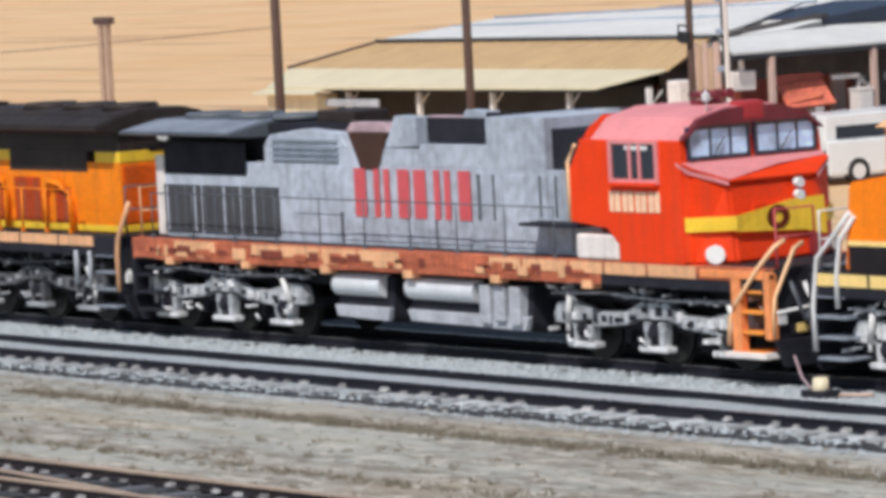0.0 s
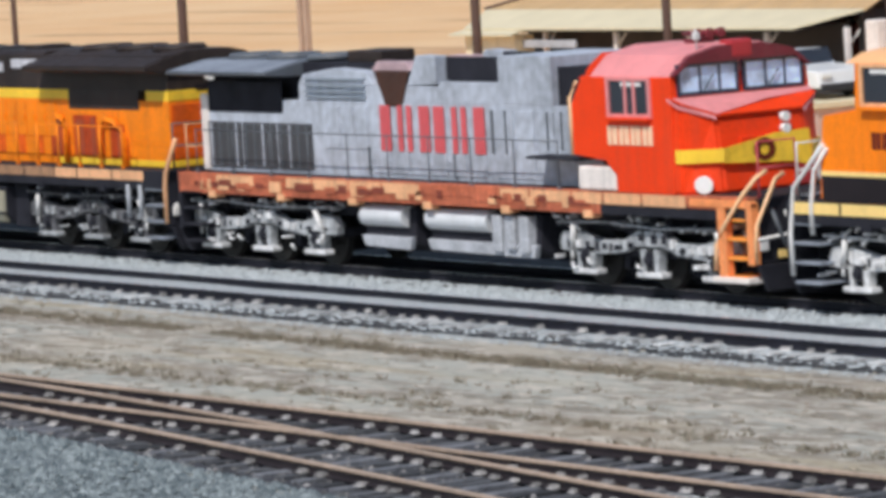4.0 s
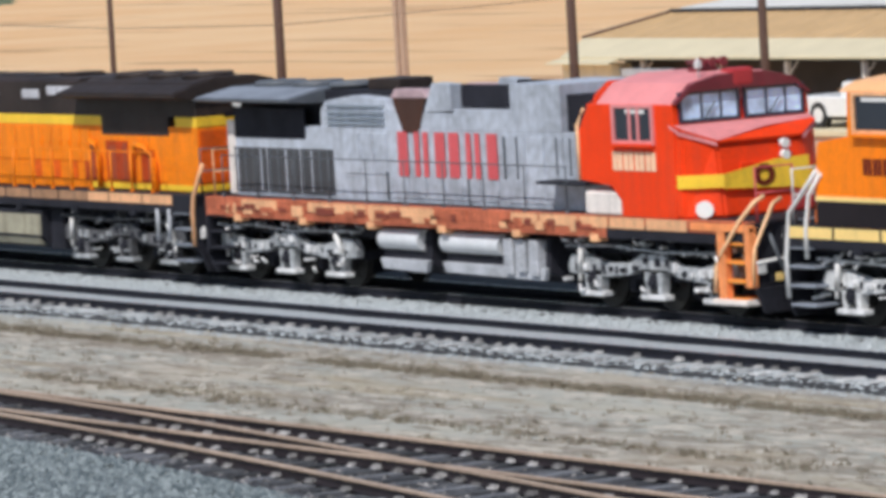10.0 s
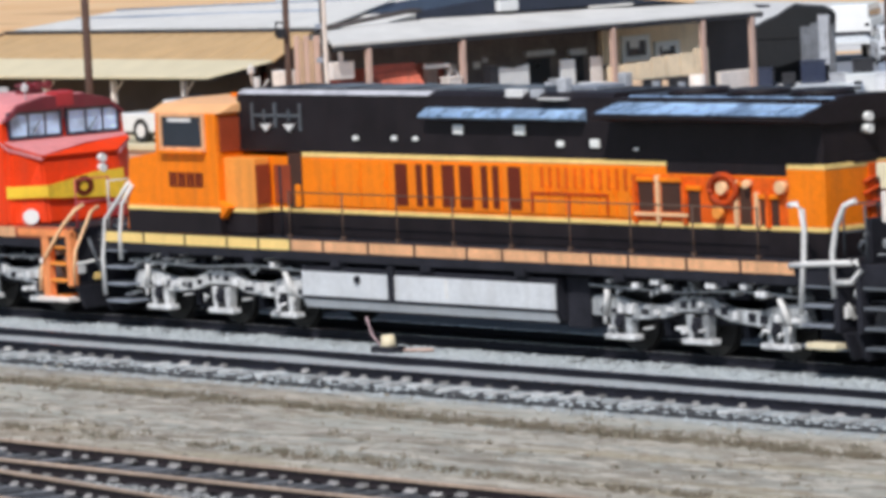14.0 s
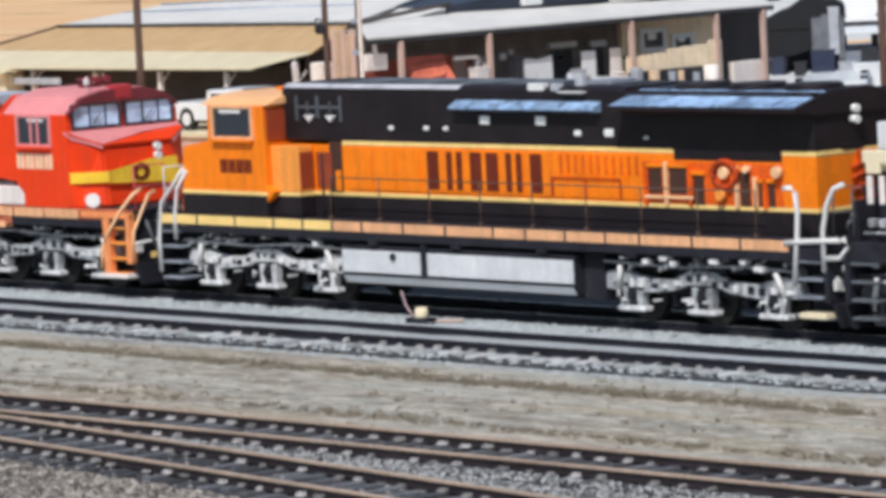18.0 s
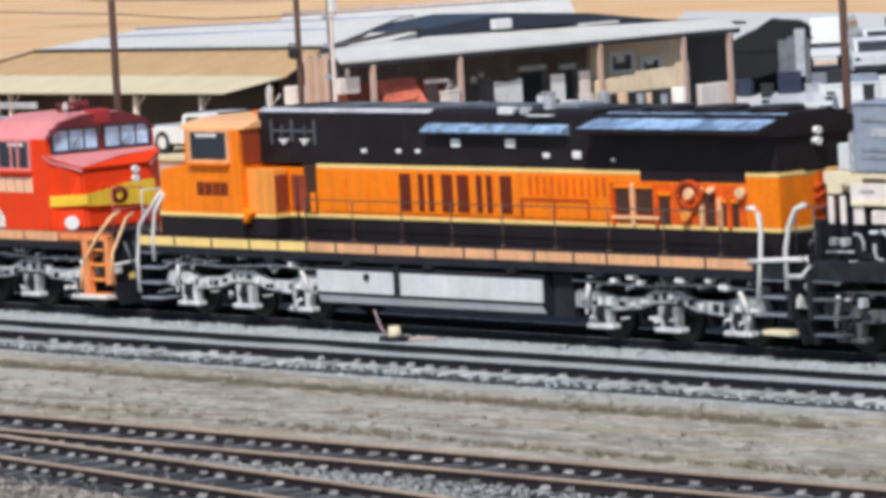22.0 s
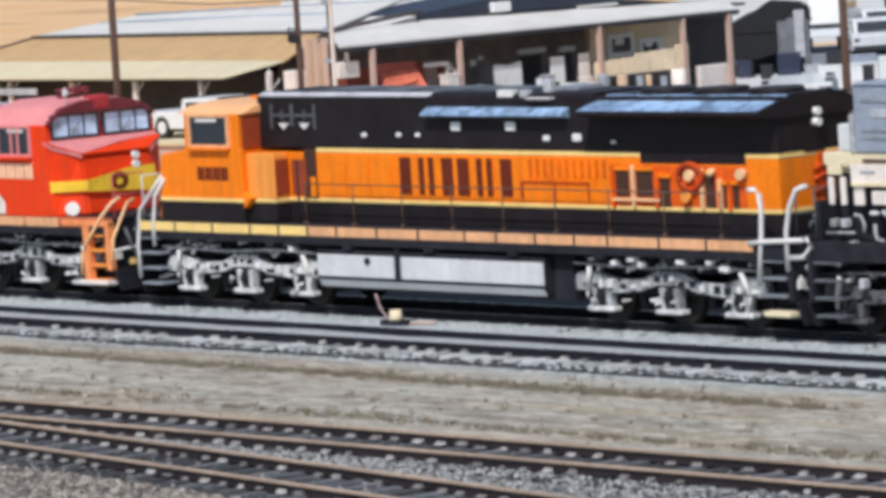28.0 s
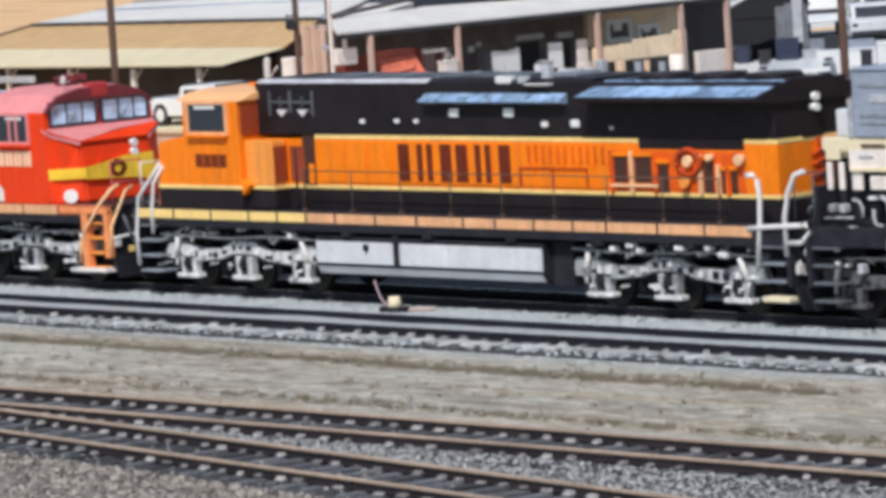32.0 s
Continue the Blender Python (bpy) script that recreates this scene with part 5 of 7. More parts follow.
def nose_trim(loco, p):
    xn, x1 = p["nose"], p["cab_front"]
    part("nose_cap", plate([(x1, -1.49, 3.40), (x1 + 0.28, -1.44, 3.30), (xn - 0.16, -0.92, 3.09), (xn - 0.16, 0.92, 3.09), (x1 + 0.28, 1.44, 3.30), (x1, 1.49, 3.40)], (0, 0, 0.03)), M_RED, loco, "red nose top")
    # Pink plate imitates sunlight falling on the red nose top.
    part("nose_chevron", plate([(x1, -1.49, 3.435), (x1 + 0.28, -1.44, 3.335), (xn - 0.16, -0.92, 3.125), (x1 + 0.36, 0.3, 3.30), (x1 + 0.2, 1.45, 3.365), (x1, 1.49, 3.435)], (0, 0, 0.01)), M_PINK, loco, "nose chevron, sunlight painted pink")
    for s in (-1, 1):
        n = Vector((0.55, s * 0.5, 0)).normalized() * 0.012
        part("nose_flash", plate([(7.95, s * 1.505, 2.30), (8.12, s * 1.5, 2.30), (xn + 0.012, s * 0.95, 2.30), (xn + 0.012, s * 0.95, 2.54), (8.12, s * 1.5, 2.54), (7.95, s * 1.505, 2.54)], n), M_YELLOW, loco, "yellow flash")
        part("nose_pinstripe", plate([(x1 - 0.1, s * 1.506, 3.38), (x1 + 0.2, s * 1.5, 3.25), (xn - 0.15, s * 0.95, 3.03), (xn - 0.17, s * 0.94, 3.09), (x1 + 0.2, s * 1.5, 3.32), (x1 - 0.1, s * 1.506, 3.44)], n), M_PINK, loco)
    part("roof_brow", prism(bmesh.new(), [(-1.49, 3.82), (-1.12, 4.13), (-0.5, 4.27), (0.5, 4.27), (1.12, 4.13), (1.49, 3.82), (1.42, 3.82), (1.15, 4.0), (-1.15, 4.0), (-1.42, 3.82)], x1 + 0.005, x1 + 0.14, "x"), M_BROW, loco, "dark maroon brow over the windshield")
    part("emblem", plate([(xn + 0.004, -0.95, 2.28), (xn + 0.004, 0.5, 2.2), (xn + 0.004, 0.95, 2.1), (xn - 0.05, 0.95, 2.74), (xn - 0.04, 0.2, 2.72), (xn - 0.02, -0.4, 2.62), (xn + 0.004, -0.95, 2.54)], (0.012, 0, 0)), M_YELLOW, loco, "yellow nose emblem")
    bm = bmesh.new()
    ring = 20
    a = [bm.verts.new((xn + 0.02, -0.08 + 0.10 * math.cos(k * 2 * math.pi / ring), 2.46 + 0.10 * math.sin(k * 2 * math.pi / ring))) for k in range(ring)]
    b = [bm.verts.new((xn + 0.02, -0.08 + 0.24 * math.cos(k * 2 * math.pi / ring), 2.46 + 0.20 * math.sin(k * 2 * math.pi / ring))) for k in range(ring)]
    for k in range(ring):
        bm.faces.new((a[k], a[(k + 1) % ring], b[(k + 1) % ring], b[k]))
    part("emblem_ring", bm, M_BLACKLET, loco, "dark oval ring")
    # Maroon plate paints the shaded far corner of the nose front.
    part("painted_nose_shadow", plate([(xn + 0.006, 0.55, 1.8), (xn + 0.006, 0.95, 1.8), (xn + 0.006, 0.95, 2.08), (xn + 0.006, 0.55, 2.18)], (0.006, 0, 0)), M_MAROON, loco)


def end_clutter(loco, x, d, bright):
    """Brake hoses, cables, cut lever and plates on an end platform."""
    for k, (y, z) in enumerate(((-1.05, 1.55), (-0.75, 1.5), (0.7, 1.5), (1.0, 1.55))):
        part("cable", tube(bmesh.new(), [(x, y, z), (x + d * 0.12, y + 0.05, z - 0.3), (x + d * 0.2, y + 0.12, z - 0.62), (x + d * 0.12, y + 0.26, z - 0.7), (x + d * 0.04, y + 0.32, z - 0.45)], 0.04, 7), bright if k % 2 else M_GREYTOP, loco)
    part("cut_lever", tube(bmesh.new(), [(x + d * 0.06, -1.4, 1.05), (x + d * 0.08, -0.5, 1.12), (x + d * 0.2, -0.2, 1.3)], 0.03, 6), bright, loco)
    part("socket", tube(bmesh.new(), [(x, -0.3, 1.5), (x + d * 0.12, -0.3, 1.5)], 0.12, 12), bright, loco)
    part("drop_step", box(bmesh.new(), min(x, x + d * 0.3), max(x, x + d * 0.3), -0.42, 0.42, 1.70, 1.75, 0.01), M_GREYTOP, loco)
    for y in (-1.28, 1.28):
        part("uncoupling_bracket", box(bmesh.new(), min(x, x + d * 0.07), max(x, x + d * 0.07), y - 0.1, y + 0.1, 0.85, 1.05, 0.02), bright, loco)
    part("marker_plate", box(bmesh.new(), min(x, x + d * 0.03), max(x, x + d * 0.03), -0.95, -0.5, 0.7, 0.84, 0.01), M_STRIPE, loco)


def cream_switcher(place):
    """The next unit: low cream hood, pale railings, grey-blue cab and a white side tank."""
    loco = tagged(new("switcher_locomotive"), "cream switching locomotive with grey-blue cab and white side tank", "locomotive", "coupled locomotives")
    loco.matrix_basis = pose(place, 0, 0)
    for s in (-1, 1):
        part("side_sill", box(bmesh.new(), -7.3, 7.3, min(s * 1.2, s * 1.45), max(s * 1.2, s * 1.45), 1.4, 1.76, 0.02), M_DARK, loco)
        part("side_tank", box(bmesh.new(), -5.3, 2.4, min(s * 1.0, s * 1.48), max(s * 1.0, s * 1.48), 0.92, 1.58, 0.06), M_TANK, loco, "white side tank")
        end_steps(loco, -7.35, s, -1, M_GREYTOP, None, M_DARK)
        for k in range(7):
            part("stanchion", box(bmesh.new(), -4.6 + 0.37 * k, -4.44 + 0.37 * k, min(s * 1.27, s * 1.33), max(s * 1.27, s * 1.33), 1.76, 3.2, 0.02), M_CREAM, loco)
        part("handrail", box(bmesh.new(), -6.95, -3.3, min(s * 1.2, s * 1.36), max(s * 1.2, s * 1.36), 3.18, 3.42, 0.03), M_CREAM, loco)
    part("deck", box(bmesh.new(), -7.35, 7.35, -1.2, 1.2, 1.58, 1.75), M_DARK, loco)
    part("hood", box(bmesh.new(), -7.1, 7.0, -1.0, 1.0, 3.0, 3.4, 0.06), M_CREAM, loco, "low cream hood")
    part("hood_band", box(bmesh.new(), -7.05, 6.95, -0.95, 0.95, 1.77, 3.0), M_DARK, loco, "dark lower hood")
    cabm = part("cab", box(bmesh.new(), -6.05, -4.78, -1.4, 1.4, 3.42, 4.66, 0.04), M_GREYBLUE, loco, "grey-blue cab")
    for s in (-1, 1):
        for z in (3.66, 3.80, 4.34):
            part("wall_rib", box(bmesh.new(), -5.85, -4.95, min(s * 1.395, s * 1.42), max(s * 1.395, s * 1.42), z, z + 0.07, 0.01), M_GREYMID, cabm)
        part("cab_panel", box(bmesh.new(), -5.6, -5.0, min(s * 1.39, s * 1.415), max(s * 1.39, s * 1.415), 4.06, 4.22, 0.01), M_CURTAIN, cabm)
    part("end_window", box(bmesh.new(), -6.07, -6.04, -1.0, 1.0, 4.2, 4.5), M_GLASS, cabm)
    part("cab_roof", prism(bmesh.new(), [(-1.44, 4.66), (-1.1, 4.70), (1.1, 4.70), (1.44, 4.66)], -6.1, -4.74, "x", 0.01), M_GREYBLUE, loco)
    part("headlight_box", box(bmesh.new(), -6.9, -6.5, -1.0, -0.5, 3.4, 3.9, 0.03), M_TANK, loco)
    for s in (-1, 1):
        part("cab_post", box(bmesh.new(), -6.2, -6.07, min(s * 1.3, s * 1.4), max(s * 1.3, s * 1.4), 3.42, 4.12, 0.02), M_CURTAIN, loco)
        for a, b in ((-6.86, -6.73), (-6.55, -6.42), (-6.2, -5.95)):
            part("railing_bar", box(bmesh.new(), a, b, min(s * 1.3, s * 1.36), max(s * 1.3, s * 1.36), 2.45, 2.96, 0.02), M_FRAMEW, loco)
        part("hood_end_panel", box(bmesh.new(), -6.86, -6.5, min(s * 1.31, s * 1.365), max(s * 1.31, s * 1.365), 3.0, 3.2, 0.02), M_CREAM, loco)
        part("hood_side_panel", box(bmesh.new(), -6.25, -4.75, min(s * 1.31, s * 1.37), max(s * 1.31, s * 1.37), 2.86, 3.2, 0.02), M_FRAMEW, loco, "pale pinkish side panel")
        part("panel_slot", box(bmesh.new(), -5.9, -5.3, min(s * 1.36, s * 1.385), max(s * 1.36, s * 1.385), 3.24, 3.30), M_BROWN, loco)
        part("panel_slot", box(bmesh.new(), -6.0, -5.6, min(s * 1.36, s * 1.385), max(s * 1.36, s * 1.385), 3.04, 3.09), M_CURTAIN, loco)
        part("lower_panel", box(bmesh.new(), -5.7, -4.95, min(s * 1.32, s * 1.40), max(s * 1.32, s * 1.40), 2.47, 2.72, 0.02), M_FRAMEW, loco)
        part("rub_rail", box(bmesh.new(), -6.2, -4.3, min(s * 1.34, s * 1.42), max(s * 1.34, s * 1.42), 2.80, 2.87, 0.01), M_CREAM, loco)
        # valves, hoses and pipes on the dark side under the panels
        for a, z, w, h in ((-6.79, 2.11, 0.2, 0.22), (-6.5, 2.11, 0.2, 0.22), (-6.98, 1.66, 0.26, 0.18), (-6.32, 1.73, 0.2, 0.14), (-6.12, 1.0, 0.2, 0.26), (-6.48, 1.05, 0.14, 0.1), (-5.72, 2.31, 0.28, 0.1), (-5.03, 1.86, 0.14, 0.4)):
            part("valve", box(bmesh.new(), a - w * 0.34, a + w * 0.34, min(s * 1.2, s * 1.38), max(s * 1.2, s * 1.38), z - h * 0.36, z + h * 0.36, 0.03), (M_CURTAIN, M_TRUCKMID, M_TANK)[int(a * 7) % 3], loco)
        for route, r, m in (([(-6.89, 1.46), (-6.84, 1.36), (-6.73, 1.32), (-6.6, 1.38), (-6.55, 1.5)], 0.05, M_CURTAIN), ([(-6.25, 2.27), (-6.08, 2.25), (-6.0, 2.12), (-6.0, 1.95)], 0.05, M_CURTAIN), ([(-5.71, 2.1), (-5.72, 1.95), (-5.66, 1.82), (-5.5, 1.8)], 0.06, M_TRUCKMID), ([(-5.5, 2.34), (-5.32, 2.25), (-5.3, 2.0), (-5.34, 1.5)], 0.075, M_CURTAIN), ([(-6.15, 1.72), (-6.07, 1.63), (-6.0, 1.58)], 0.05, M_GREYMID), ([(-7.0, 1.92), (-6.26, 1.94)], 0.04, M_TRUCKMID)):
            part("pipe", tube(bmesh.new(), [(a, s * 1.33, z) for a, z in route], r * 0.62, 7), m, loco)
    sets = truck(loco, -4.6, M_TRUCKDIM, M_DARK, M_TRUCKDIM) + truck(loco, 4.6, M_TRUCKDIM, M_DARK, M_TRUCKDIM)
    WHEELS[loco.name] = [(w, m, 1.0) for w, m in sets]
    platform_end(loco, -7.4, -1, M_DARK, M_GREYTOP, M_DARK)
    end_clutter(loco, -7.4, -1, M_BRIGHT)
    bits = random.Random(21)
    for k in range(30):
        y, z = bits.uniform(-1.45, 0.9), bits.uniform(0.75, 2.45)
        bm = bmesh.new()
        if k % 3:
            w, h = bits.uniform(0.04, 0.14), bits.uniform(0.03, 0.1)
            box(bm, -7.5, -7.36, y, y + w, z, z + h, 0.01)
        else:
            tube(bm, [(-7.38, y, z), (-7.52, y + 0.06, z - 0.12), (-7.55, y + 0.16, z - 0.24), (-7.4, y + 0.26, z - 0.14)], 0.035, 7)
        part("bracket" if k % 3 else "hose", bm, M_BRIGHT if k % 2 else M_GREYTOP, loco)
    part("equipment_rack", box(bmesh.new(), -7.38, -7.28, -1.2, 0.8, 1.76, 2.5, 0.02), M_DARK, loco, "dark rack of hoses and valves")
    coupler(loco, -7.85, -1)
    coupler(loco, 7.85, 1)
    TRAIN.append((loco, place, 0))


orange_locomotive(0.19, 180, "orange diesel locomotive with dark upper hood and grey fuel tank", False, 3)
red_silver_locomotive(-20.8, 0)
orange_locomotive(-40.8, 180, "faded orange and yellow diesel locomotive behind the silver one", True, 8)
cream_switcher(18.5)


# ---- behind the tracks: poles and wires ----
def utility_pole(x, y, h, r, label, arm):
    pole = tagged(new("utility_pole"), label, "utility pole", "poles along the tracks")
    pole.location = (x, y, -0.1)
    part("pole", tube(bmesh.new(), [(0, 0, 0), (0, 0, h * 0.5), (0, 0, h)], r, 10, 0.78), M_POLE, pole)
    part("crossarm", box(bmesh.new(), -0.06, 0.06, -1.2, 1.2, h - 0.7, h - 0.58, 0.01), M_POLE, pole)
    for k in (-1.0, -0.5, 0.5, 1.0):
        part("insulator", tube(bmesh.new(), [(0, k, h - 0.58), (0, k, h - 0.42)], 0.035, 8), M_BRIGHT, pole)
    if arm:
        bm = bmesh.new()
        tube(bm, [(0, -0.02, arm), (0.0, -0.3, arm + 0.05), (0.02, -0.34, arm - 0.3)], 0.03, 6)
        box(bm, -0.12, 0.12, -r - 0.12, -r, arm - 0.35, arm - 0.1, 0.02)
        part("bracket", bm, M_TRIM, pole)
    return pole


for x, r, arm in ((-62.15, 0.085, 0), (-52.95, 0.135, 0), (-39.15, 0.125, 0), (-31.42, 0.11, 0), (-23.37, 0.085, 5.0), (-3.38, 0.105, 0), (-1.26, 0.17, 0)):
    utility_pole(x, 14.0, 10.4, r, "slender dark timber pole" if r < 0.1 else "stout dark brown timber pole", arm)

for k, route in enumerate((((-75, 6.5), (-62, 6.4), (-52.9, 6.26), (-46, 6.05), (-39.2, 5.95), (-31.4, 5.78), (-27, 5.6), (-23.4, 5.66), (-13.4, 5.97), (-3.4, 6.5), (15, 7.2)),
                           ((-75, 4.6), (-62, 4.35), (-52.9, 4.40), (-48, 4.6), (-43.4, 4.80), (-39.2, 5.0)),
                           ((-39.2, 6.5), (-31.4, 6.15), (-23.4, 6.1), (-13, 6.35), (-3.4, 6.9)))):
    wire = tagged(new("overhead_wire"), "thin dark wire strung between the timber poles", "wire", "overhead wires")
    part("strand", tube(bmesh.new(), [(x, 14.0 - 0.05 * k, z) for x, z in route], 0.013 if k == 1 else 0.021, 5), M_WIRE, wire)


def twin_post(x, y):
    ob = tagged(new("sign_post"), "brown double post with a short crosspiece", "post")
    ob.location = (x, y, -0.05)
    for d in (-0.14, 0.14):
        part("upright", box(bmesh.new(), d - 0.07, d + 0.07, -0.07, 0.07, 0, 5.2, 0.01), M_TWIN, ob)
    part("crosspiece", box(bmesh.new(), -0.38, 0.38, -0.09, 0.09, 5.18, 5.36, 0.02), M_POLE, ob)


twin_post(-46.92, 14.0)


# ---- teal water far behind the sandy lot ----
def water_sheet():
    m = bpy.data.materials.new("teal_water")
    m.use_nodes = True
    n, link = m.node_tree.nodes, m.node_tree.links.new
    b = n["Principled BSDF"]
    b.inputs["Base Color"].default_value, b.inputs["Roughness"].default_value = (0.03, 0.36, 0.34, 1), 0.8
    b.inputs["Specular IOR Level"].default_value = 0.12
    t, bp = n.new("ShaderNodeTexNoise"), n.new("ShaderNodeBump")
    t.inputs["Scale"].default_value, bp.inputs["Strength"].default_value, bp.inputs["Distance"].default_value = 0.25, 0.5, 0.5
    link(n.new("ShaderNodeTexCoord").outputs["Object"], t.inputs["Vector"])
    link(t.outputs["Fac"], bp.inputs["Height"])
    link(bp.outputs["Normal"], b.inputs["Normal"])
    bm = bmesh.new()
    eye = Vector((59, -51.5, 0))
    shore = [(-200, 70), (-262, 110), (-311, 140), (-384, 183), (-405, 211), (-416, 223)]
    near = [bm.verts.new((x, y, 0.06)) for x, y in shore]
    far = [bm.verts.new((*(eye + (Vector((x, y, 0)) - eye) * 4).xy, 0.06)) for x, y in shore]
    for i in range(len(shore) - 1):
        bm.faces.new((near[i], near[i + 1], far[i + 1], far[i]))
    tagged(mesh("water", bm, m), "teal water beyond the sandy shore", "water", kind="structure")
    # a dark grassy bank along the shore
    bm = bmesh.new()
    for i in range(len(shore) - 1):
        a, c = Vector(shore[i]), Vector(shore[i + 1])
        count = int((c - a).length / 1.3)
        for k in range(count):
            p = a.lerp(c, k / count) + Vector((random.uniform(-1.2, 1.2), random.uniform(-1.2, 1.2)))
            h, w = random.uniform(0.12, 0.42), random.uniform(0.5, 1.1)
            tip = bm.verts.new((p.x, p.y, h))
            ring = [bm.verts.new((p.x + w * math.cos(q) * random.uniform(0.7, 1.2), p.y + w * math.sin(q), -0.05)) for q in (0.3, 1.6, 2.8, 4.0, 5.3)]
            for j in range(5):
                bm.faces.new((ring[j], ring[(j + 1) % 5], tip))
    tagged(mesh("shore_scrub", bm, mat("dull_green_scrub", (0.10, 0.13, 0.075), 0.9, vary=0.3, bump=0.05)), "low dull green scrub along the shore", "scrub", kind="stuff")


water_sheet()


# ---- the long open shed ----
def shed():
    ob = tagged(new("open_shed"), "long open shed with tan and white metal roofs on pale posts", "shed")
    part("lower_roof", plate([(-59.3, 31.0, 3.62), (-43.9, 31.0, 3.66), (-43.2, 29.0, 2.98), (-61.0, 29.0, 3.02)], (0, 0, 0.06)), M_TANROOF, ob, "tan metal roof slope")
    for k in range(22):
        f = k / 21
        a, c = Vector((-59.3, 31.0, 3.68)).lerp(Vector((-43.9, 31.0, 3.72)), f), Vector((-60.8, 29.02, 3.08)).lerp(Vector((-43.2, 29.02, 3.04)), f)
        part("roof_seam", tube(bmesh.new(), [a, c], 0.025, 5), M_TANROOF, ob)
    # Cream instead of tan here puts the sunlight on this slope into colour.
    part("eave_slope", plate([(-61.0, 28.98, 3.02), (-43.3, 28.98, 2.98), (-44.6, 27.6, 2.58), (-60.2, 27.6, 2.56)], (0, 0, 0.06)), M_CREAMROOF, ob, "eave slope, sunlight painted cream")
    part("annex_roof", plate([(-60.2, 28.4, 2.70), (-57.4, 28.4, 2.70), (-57.2, 27.2, 2.42), (-60.4, 27.2, 2.42)], (0, 0, 0.05)), M_CREAMROOF, ob)
    part("annex_wall", box(bmesh.new(), -60.0, -57.5, 27.5, 28.2, 0.0, 2.42), M_CREAM, ob)
    part("gutter", tube(bmesh.new(), [(-59.5, 31.05, 3.72), (-43.7, 31.05, 3.76)], 0.07, 8), M_TRIM, ob, "dark brown gutter")
    part("hip_edge", tube(bmesh.new(), [(-59.4, 31.0, 3.72), (-61.1, 28.98, 3.1)], 0.05, 6), M_POLE, ob)
    part("upper_roof", plate([(-59.2, 31.2, 3.76), (-43.7, 31.2, 3.80), (-46.6, 36.5, 4.36), (-61.0, 36.5, 4.05)], (0, 0, 0.06)), M_WHITEROOF, ob, "white metal roof slope")
    part("upper_ridge", tube(bmesh.new(), [(-61.0, 36.5, 4.13), (-46.0, 36.5, 4.44)], 0.05, 6), M_GREYBLUE, ob)
    part("roof_step", tube(bmesh.new(), [(-60.3, 34.4, 3.97), (-47.6, 34.4, 4.16)], 0.06, 6), M_GREYBLUE, ob, "grey lap line across the roof")
    # Dark walls and ceiling carry the shed's inner shade as colour.
    part("back_wall", box(bmesh.new(), -60.5, -44.0, 36.6, 36.8, 0.0, 4.1), M_SHADE, ob, "back wall, shed shade painted dark brown")
    part("inner_wall", box(bmesh.new(), -59.7, -44.7, 29.5, 29.65, 0.0, 2.95), M_SHADE, ob, "added wall painting the dark under the eave")
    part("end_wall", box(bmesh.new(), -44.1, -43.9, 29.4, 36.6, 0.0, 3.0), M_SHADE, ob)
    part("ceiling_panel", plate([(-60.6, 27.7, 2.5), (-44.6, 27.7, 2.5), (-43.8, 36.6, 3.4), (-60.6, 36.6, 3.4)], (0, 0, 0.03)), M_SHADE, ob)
    part("cross_rail", box(bmesh.new(), -58.6, -54.9, 27.80, 27.88, 2.06, 2.28, 0.01), M_CURTAIN, ob, "pale grey rail on the posts")
    for k in range(6):
        x = -60.0 + 3.45 * k
        part("post", box(bmesh.new(), x - 0.07, x + 0.07, 27.9, 28.04, 0.0, 2.62, 0.01), M_FRAMEW, ob, "pale pinkish square post")
        part("brace", tube(bmesh.new(), [(x, 28.0, 2.1), (x + 0.5, 28.0, 2.55)], 0.025, 5), M_FRAMEW, ob)
    return ob


shed()


